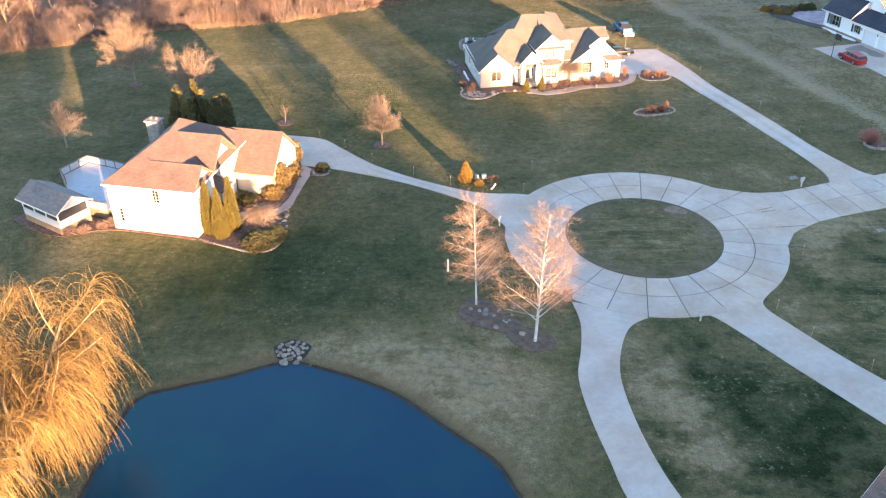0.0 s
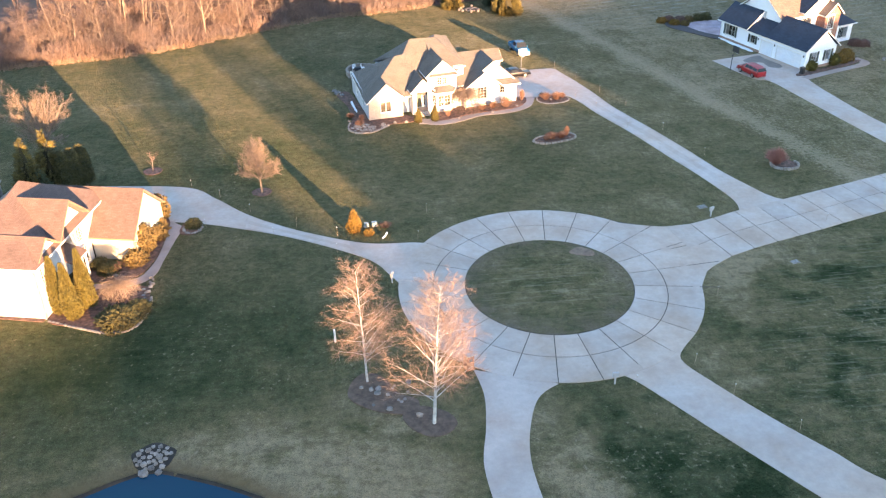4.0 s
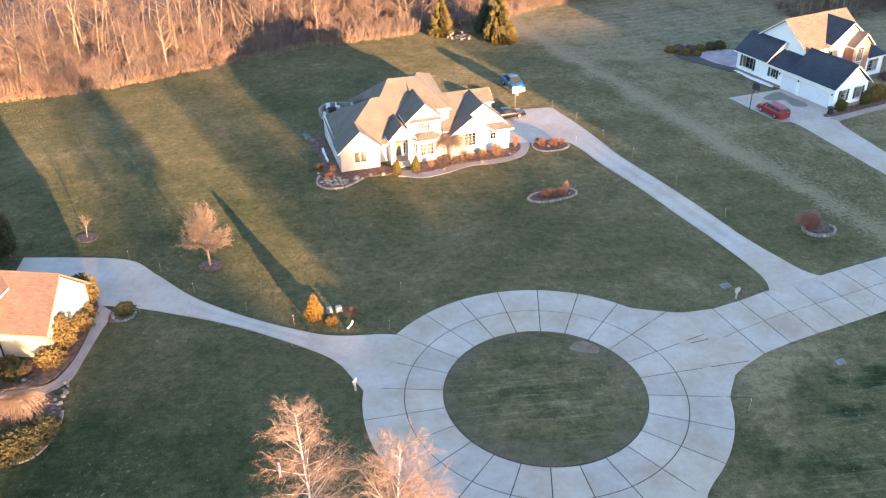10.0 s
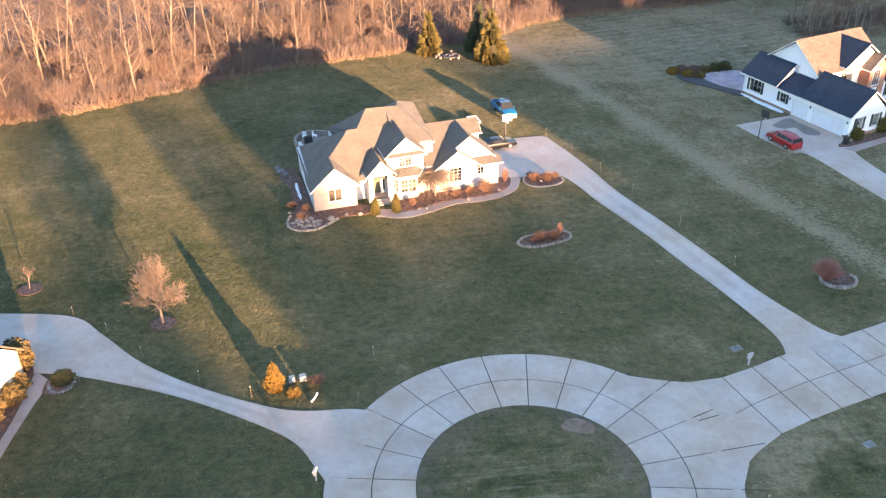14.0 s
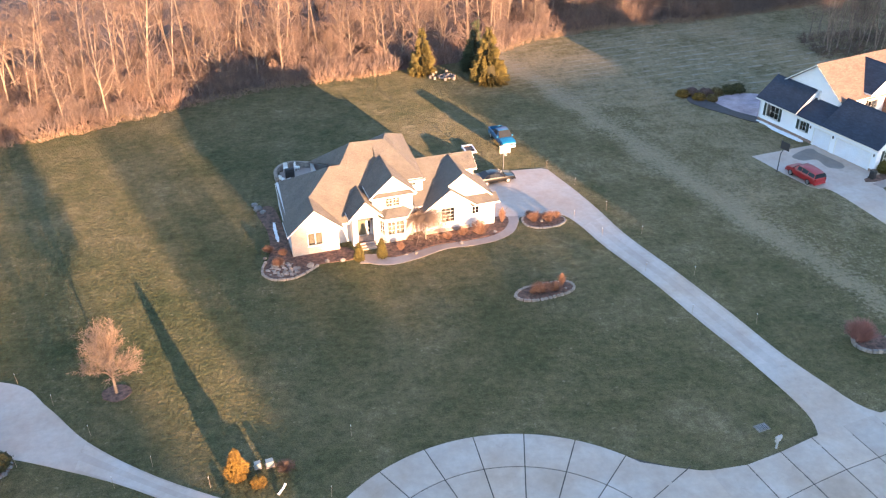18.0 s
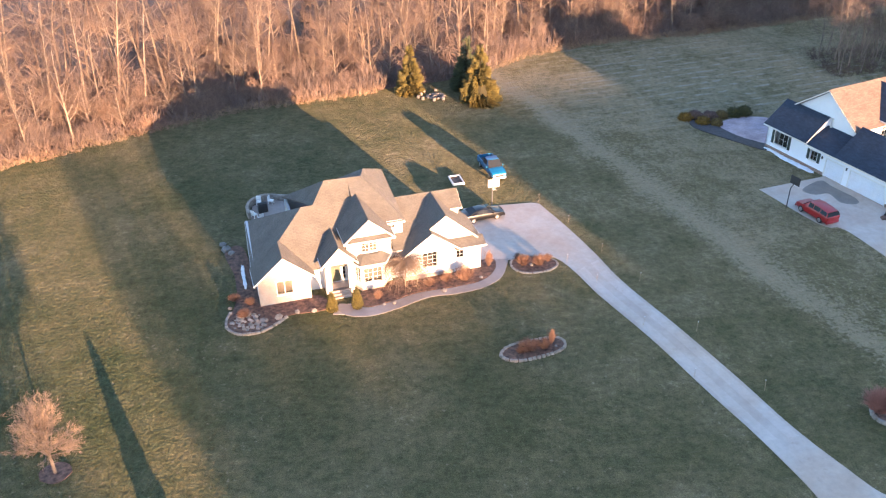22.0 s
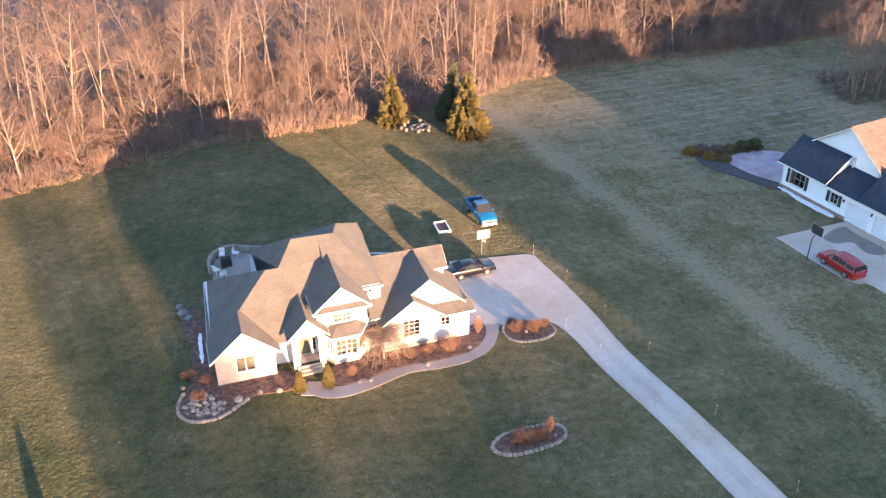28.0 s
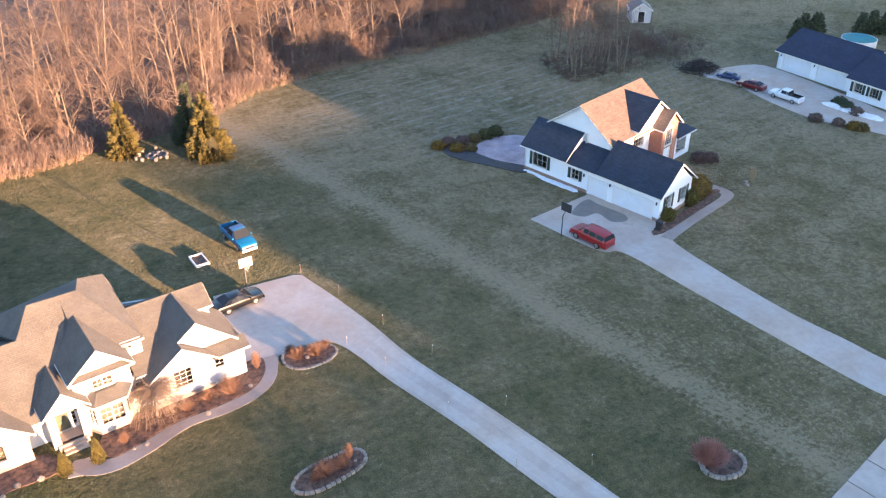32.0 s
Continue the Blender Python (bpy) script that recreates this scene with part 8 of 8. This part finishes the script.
def snow(label, outline, z=0.07):
    rng = random.Random(int(outline[0][0] * 10))
    pts = smooth_line(outline, 0.25, True)
    mb = MB()
    n = len(pts)
    cx, cy = sum(p[0] for p in pts) / n, sum(p[1] for p in pts) / n
    jit = [(p[0] + rng.gauss(0, 0.05), p[1] + rng.gauss(0, 0.05)) for p in pts]
    mb.add([(p[0], p[1], 0.005) for p in jit] + [(cx + (p[0] - cx) * 0.8, cy + (p[1] - cy) * 0.8, z + rng.gauss(0, 0.012)) for p in jit],
           [(i, (i + 1) % n, n + (i + 1) % n, n + i) for i in range(n)] + [tuple(range(n, 2 * n))])
    return tagged(part("snow_patch", mb, M_SNOW), label, "snow", kind="structure")


snow("thin strip of old snow along the shaded wall", [(3.5, 134.2), (3.8, 134.2), (4.1, 131.8), (4.6, 129.0), (4.35, 128.9), (3.75, 131.4)], 0.12)
snow("old snow along the foundation", [(68.9, 154.6), (69.5, 154.4), (70.6, 151.2), (72.3, 146.8), (71.7, 146.5), (70.2, 150.0), (69.7, 152.4)], 0.12)

# ---- round the charcoal-roofed house ----
tagged(part("stone_patio", MB().prism(smooth_line([(66.2, 159.3), (68.9, 155.2), (70.6, 154.8), (74.8, 160.6), (74.0, 163.4), (70.5, 164.2), (67.0, 162.8)], 0.6, True), -0.05, 0.05), simple("stamped_concrete", (0.42, 0.335, 0.37), (0.27, 0.21, 0.24), 0.6, 0.8, fine=4.0)), "greyish lilac stamped concrete patio", "patio", kind="structure")
tagged(part("damp_stain", MB().prism(smooth_line([(70.2, 143.4), (68.6, 142.0), (69.6, 140.8), (71.3, 140.9), (71.6, 138.6), (73.2, 138.0), (73.9, 139.2), (72.6, 142.6), (72.2, 144.2)], 0.5, True), 0.0, 0.038), simple("damp_concrete", (0.17, 0.15, 0.135), (0.22, 0.195, 0.175), 0.8, 0.6)), "dark damp patch on the concrete drive", "stain", kind="structure")
for n, (x, y, h, r, mt, w) in enumerate(((62.4, 164.6, 0.9, 0.9, M_GOLD, "yellow"), (64.3, 162.9, 0.9, 0.9, M_GOLD, "yellow"), (63.9, 164.9, 1.0, 1.0, M_TWIG_BROWN, "brown"), (65.9, 164.4, 1.0, 1.0, M_TWIG_BROWN, "brown"), (66.0, 162.2, 0.8, 0.7, M_SHRUB, "tan"), (67.6, 164.6, 0.9, 0.8, M_SHRUB, "tan"),
                                         (69.6, 165.0, 1.1, 1.0, M_JUNIPER, "green"), (71.2, 165.2, 1.2, 1.0, M_JUNIPER, "green"), (77.5, 136.2, 1.5, 0.75, M_ARBOR, "conical green"), (82.2, 138.0, 1.9, 0.75, M_ARBOR, "conical green"), (84.3, 139.3, 1.3, 1.1, M_GOLD, "orange"), (85.6, 140.2, 1.5, 1.2, M_GOLD, "orange"), (86.2, 141.4, 1.4, 1.1, M_GOLD, "orange"),
                                         (90.8, 147.0, 1.1, 1.0, M_TWIG_BROWN, "brown"), (92.1, 146.4, 1.0, 1.0, M_TWIG_BROWN, "brown"))):
    evergreen("shrub", w + " shrub beside the white house", pose(x, y, 0), mt, h, r, 420, 0.24, 500 + n, "egg" if h > 1.4 and r < 0.9 else "dome", 0.0, group="shrubs round the white house", category="shrub")
bin_ = thing("trash_bin", "black wheeled rubbish bin at the garage corner", "trash bin", pose(75.3, 134.9, 0.04, 0, 0, 20))
part("bin", MB().rbox(0, 0, 0.05, 0.6, 0.65, 0.95, 0.06), M_BLACK, bin_)
part("lid", MB().rbox(0, 0, 1.0, 0.66, 0.72, 0.1, 0.04), M_BLACK, bin_)
for sy in (-0.28, 0.28):
    part("wheel", MB().tube([(sy - 0.03, 0.3, 0.1), (sy + 0.03, 0.3, 0.1)], [0.1, 0.1], 10), M_TYRE, bin_)
bb = thing("ornamental_grass", "clump of pale dried ornamental grass on the lawn", "grass", pose(92.9, 139.7, 0))
gseg = []
rg = random.Random(44)
for _ in range(260):
    a = rg.uniform(0, 6.28)
    q = Vector((rg.uniform(0.1, 0.5) * math.cos(a), rg.uniform(0.1, 0.5) * math.sin(a), rg.uniform(1.0, 2.0)))
    gseg.append((Vector((q.x * 0.3, q.y * 0.3, 0)), q, 0.02, 0.006, 0))
part("blade_clump", limbs_mesh("blade_clump", gseg, 3), simple("straw", (0.40, 0.33, 0.22), None, 1.0, 0.9, bump_s=0.0), bb)
for n, (x, y) in enumerate(((91.4, 138.9), (91.9, 139.6))):
    stone_heap("boulder", "small grey stone on the lawn", "boulder", [(x, y, 0, 0.35)], M_STONE, 700 + n)


# ---- far neighbours ----
def far_house():
    H = thing("house", "white house with a navy roof and two wide garage doors", "house", pose(124.6, 168.9, 0, 0, 0, -81))
    W = MB()
    gd = [(1.0, 6.0, 0.02, 2.4), (7.2, 12.2, 0.02, 2.4)]
    wall(W, (0, 0), (13.4, 0), 0, 2.9, gd)
    for g in gd:
        door_leaf(H, (0, 0), (13.4, 0), g, M_GDOOR, "garage_door")
    wall(W, (13.4, 0), (13.4, 11.0), 0, 2.9)
    wall(W, (13.4, 11.0), (0, 11.0), 0, 2.9)
    wall(W, (0, 11.0), (0, 0), 0, 2.9)
    gable_end(W, (0, 11.0), (0, 0), 2.9, 5.2)
    gable_end(W, (13.4, 0), (13.4, 11.0), 2.9, 5.2)
    hw = [(0.8, 2.2, 1.0, 2.4), (3.4, 4.8, 1.0, 2.4), (8.0, 9.4, 1.0, 2.4)]
    wall(W, (13.7, -1.6), (26.0, -1.6), 0, 2.9, hw)
    for h in hw:
        window(H, (13.7, -1.6), (26.0, -1.6), h, 3, 3, False, True)
    wall(W, (13.7, 0), (13.7, -1.35), 0, 2.9)
    wall(W, (26.0, -1.6), (26.0, 10.0), 0, 2.9)
    part("wall", W, M_SIDING_COOL, H)
    gable_roof(H, M_ROOF_NAVY, -0.5, 11.5, -0.5, 13.9, 2.85, 5.5, "u")
    gable_roof(H, M_ROOF_NAVY, -2.1, 10.5, 13.2, 26.5, 2.85, 5.7, "u")
    for x in (0.5, 6.6, 12.8):
        part("wall_lamp", MB().rbox(x, -0.08, 2.1, 0.16, 0.16, 0.3, 0.03), M_BLACK, H)
    return H


far_house()
tagged(part("drive_far", MB().prism(smooth_line([(111.6, 171.6), (113.4, 166.4), (113.2, 158.0), (114.4, 150.4), (118.6, 143.0), (124, 133), (130, 136), (125.6, 146), (125.4, 154), (124.2, 168.4), (121, 172)], 1.5, True), -0.05, 0.03), M_DRIVE), "wide concrete forecourt of the far house", "driveway", kind="structure")
for n, (x, y, r, mt) in enumerate(((114.0, 150.2, 0.9, M_TWIG), (115.6, 147.6, 0.7, M_TWIG), (116.6, 145.8, 0.9, M_GOLD), (117.2, 145.0, 0.8, M_SHRUB), (122.0, 153.4, 1.0, M_DARK_FIR), (121.4, 151.6, 1.0, M_DARK_FIR), (121.0, 149.4, 0.8, M_TWIG))):
    evergreen("shrub", "low shrub beside the far forecourt", pose(x, y, 0), mt, 1.0, r, 300, 0.28, 800 + n, "dome", 0.0, group="shrubs of the far house", category="shrub")
snow("shovelled snow beside the far house", [(119.4, 154.0), (120.4, 154.4), (121.8, 149.0), (123.0, 146.4), (121.8, 146.0), (120.4, 149.2)], 0.35)
pile = thing("brush_pile", "heap of cut dark branches", "brush pile", pose(112.6, 173.4, 0))
pr = random.Random(6)
psegs = []
for _ in range(520):
    a, k = pr.uniform(0, 6.28), pr.uniform(0, 3.4)
    p = Vector((k * math.cos(a), k * math.sin(a) * 0.8, pr.uniform(0.0, 1.9) * (1 - k / 4)))
    d = Vector((pr.gauss(0, 1), pr.gauss(0, 1), pr.gauss(0, 0.25))).normalized() * pr.uniform(0.6, 1.6)
    psegs.append((p, p + d, 0.05, 0.02, 0))
part("branch_heap", limbs_mesh("branch_heap", psegs, 4), simple("dark_cut_wood", (0.055, 0.045, 0.042), (0.03, 0.025, 0.024), 1.0, 0.9), pile)
pool = thing("swimming_pool", "above-ground pool with a teal cover", "pool", pose(145.5, 171.5, 0))
part("wall_ring", MB().tube([(0, 0, 0), (0, 0, 1.25)], [2.9, 2.9], 28), M_TRIM, pool)
part("cover", MB().tube([(0, 0, 1.25), (0, 0, 1.32)], [2.8, 2.6], 28), simple("teal_cover", (0.02, 0.22, 0.24), None, 1.0, 0.6), pool)
for n, (x, y, h) in enumerate(((137.0, 177.6, 5.0), (139.4, 178.4, 5.5), (141.6, 178.0, 5.2), (143.4, 178.8, 4.6), (150.8, 176.0, 4.5), (152.6, 175.2, 5.2), (154.4, 174.0, 5.0))):
    evergreen("arborvitae", "dark arborvitae hedge tree behind the far house", pose(x, y, 0), M_DARK_FIR, h * 0.8, 1.0, 500, 0.5, 850 + n, "flame", 0.0, group="far hedge")
barn = thing("shed", "small white garden shed with a pale gabled roof", "shed", pose(117.6, 198.6, 0, 0, 0, -25))
S = MB()
hd = (1.2, 2.4, 0.1, 2.1)
wall(S, (0, 0), (3.6, 0), 0, 2.3, [hd], 0.12)
gable_end(S, (0, 0), (3.6, 0), 2.3, 3.5, 0.12)
wall(S, (3.6, 0), (3.6, 4.4), 0, 2.3, (), 0.12)
wall(S, (3.6, 4.4), (0, 4.4), 0, 2.3, (), 0.12)
gable_end(S, (3.6, 4.4), (0, 4.4), 2.3, 3.5, 0.12)
wall(S, (0, 4.4), (0, 0), 0, 2.3, (), 0.12)
part("wall", S, M_SIDING, barn)
door_leaf(barn, (0, 0), (3.6, 0), hd, M_ROOM, "shed_door")
gable_roof(barn, M_ROOF_GREY, -0.25, 3.85, -0.25, 4.65, 2.3, 3.7, "v", 0.1)
# grove of thin trees on the lawn
gv = random.Random(17)
for n in range(26):
    x, y = gv.uniform(92, 104), gv.uniform(178, 190)
    t = tagged(new("grove_tree"), "thin bare tree in a small grove on the lawn", "tree", "trees of the grove")
    t.matrix_basis = pose(x, y, 0, 0, 0, gv.uniform(0, 360)) @ Matrix.Scale(gv.uniform(0.6, 0.8), 4)
    k = gv.choice((2, 6, 0))
    for nm, me in (("trunk", templates[k][0]), ("crown", templates[k][1])):
        part(nm, me, None, t)
gb = [(gv.uniform(91, 105), gv.uniform(177, 190), gv.uniform(0.4, 1.3), 0.5, 0.025) for _ in range(260)]
spikes("grove_brush", gb, M_TWIG, "low bare brush under the grove", "brush", 5)
fb = [(gv.gauss(112, 5), gv.gauss(186, 4), gv.uniform(0.6, 2.0), 0.8, 0.025) for _ in range(260)]
spikes("grey_brush", fb, M_TWIG, "grey bare thicket on the far lawn", "brush", 6)
# fence posts at the clearing on the wood's edge
for x, y in ((-65.4, 155.0), (-62.6, 154.3), (-58.0, 155.6)):
    fp = thing("fence_post", "pale leaning fence post at the wood's edge", "post", pose(x, y, 0, 5, -4, 0), "fence posts")
    part("post", MB().tube([(0, 0, 0), (0, 0, 1.9)], [0.1, 0.08], 7), M_TRIM, fp)
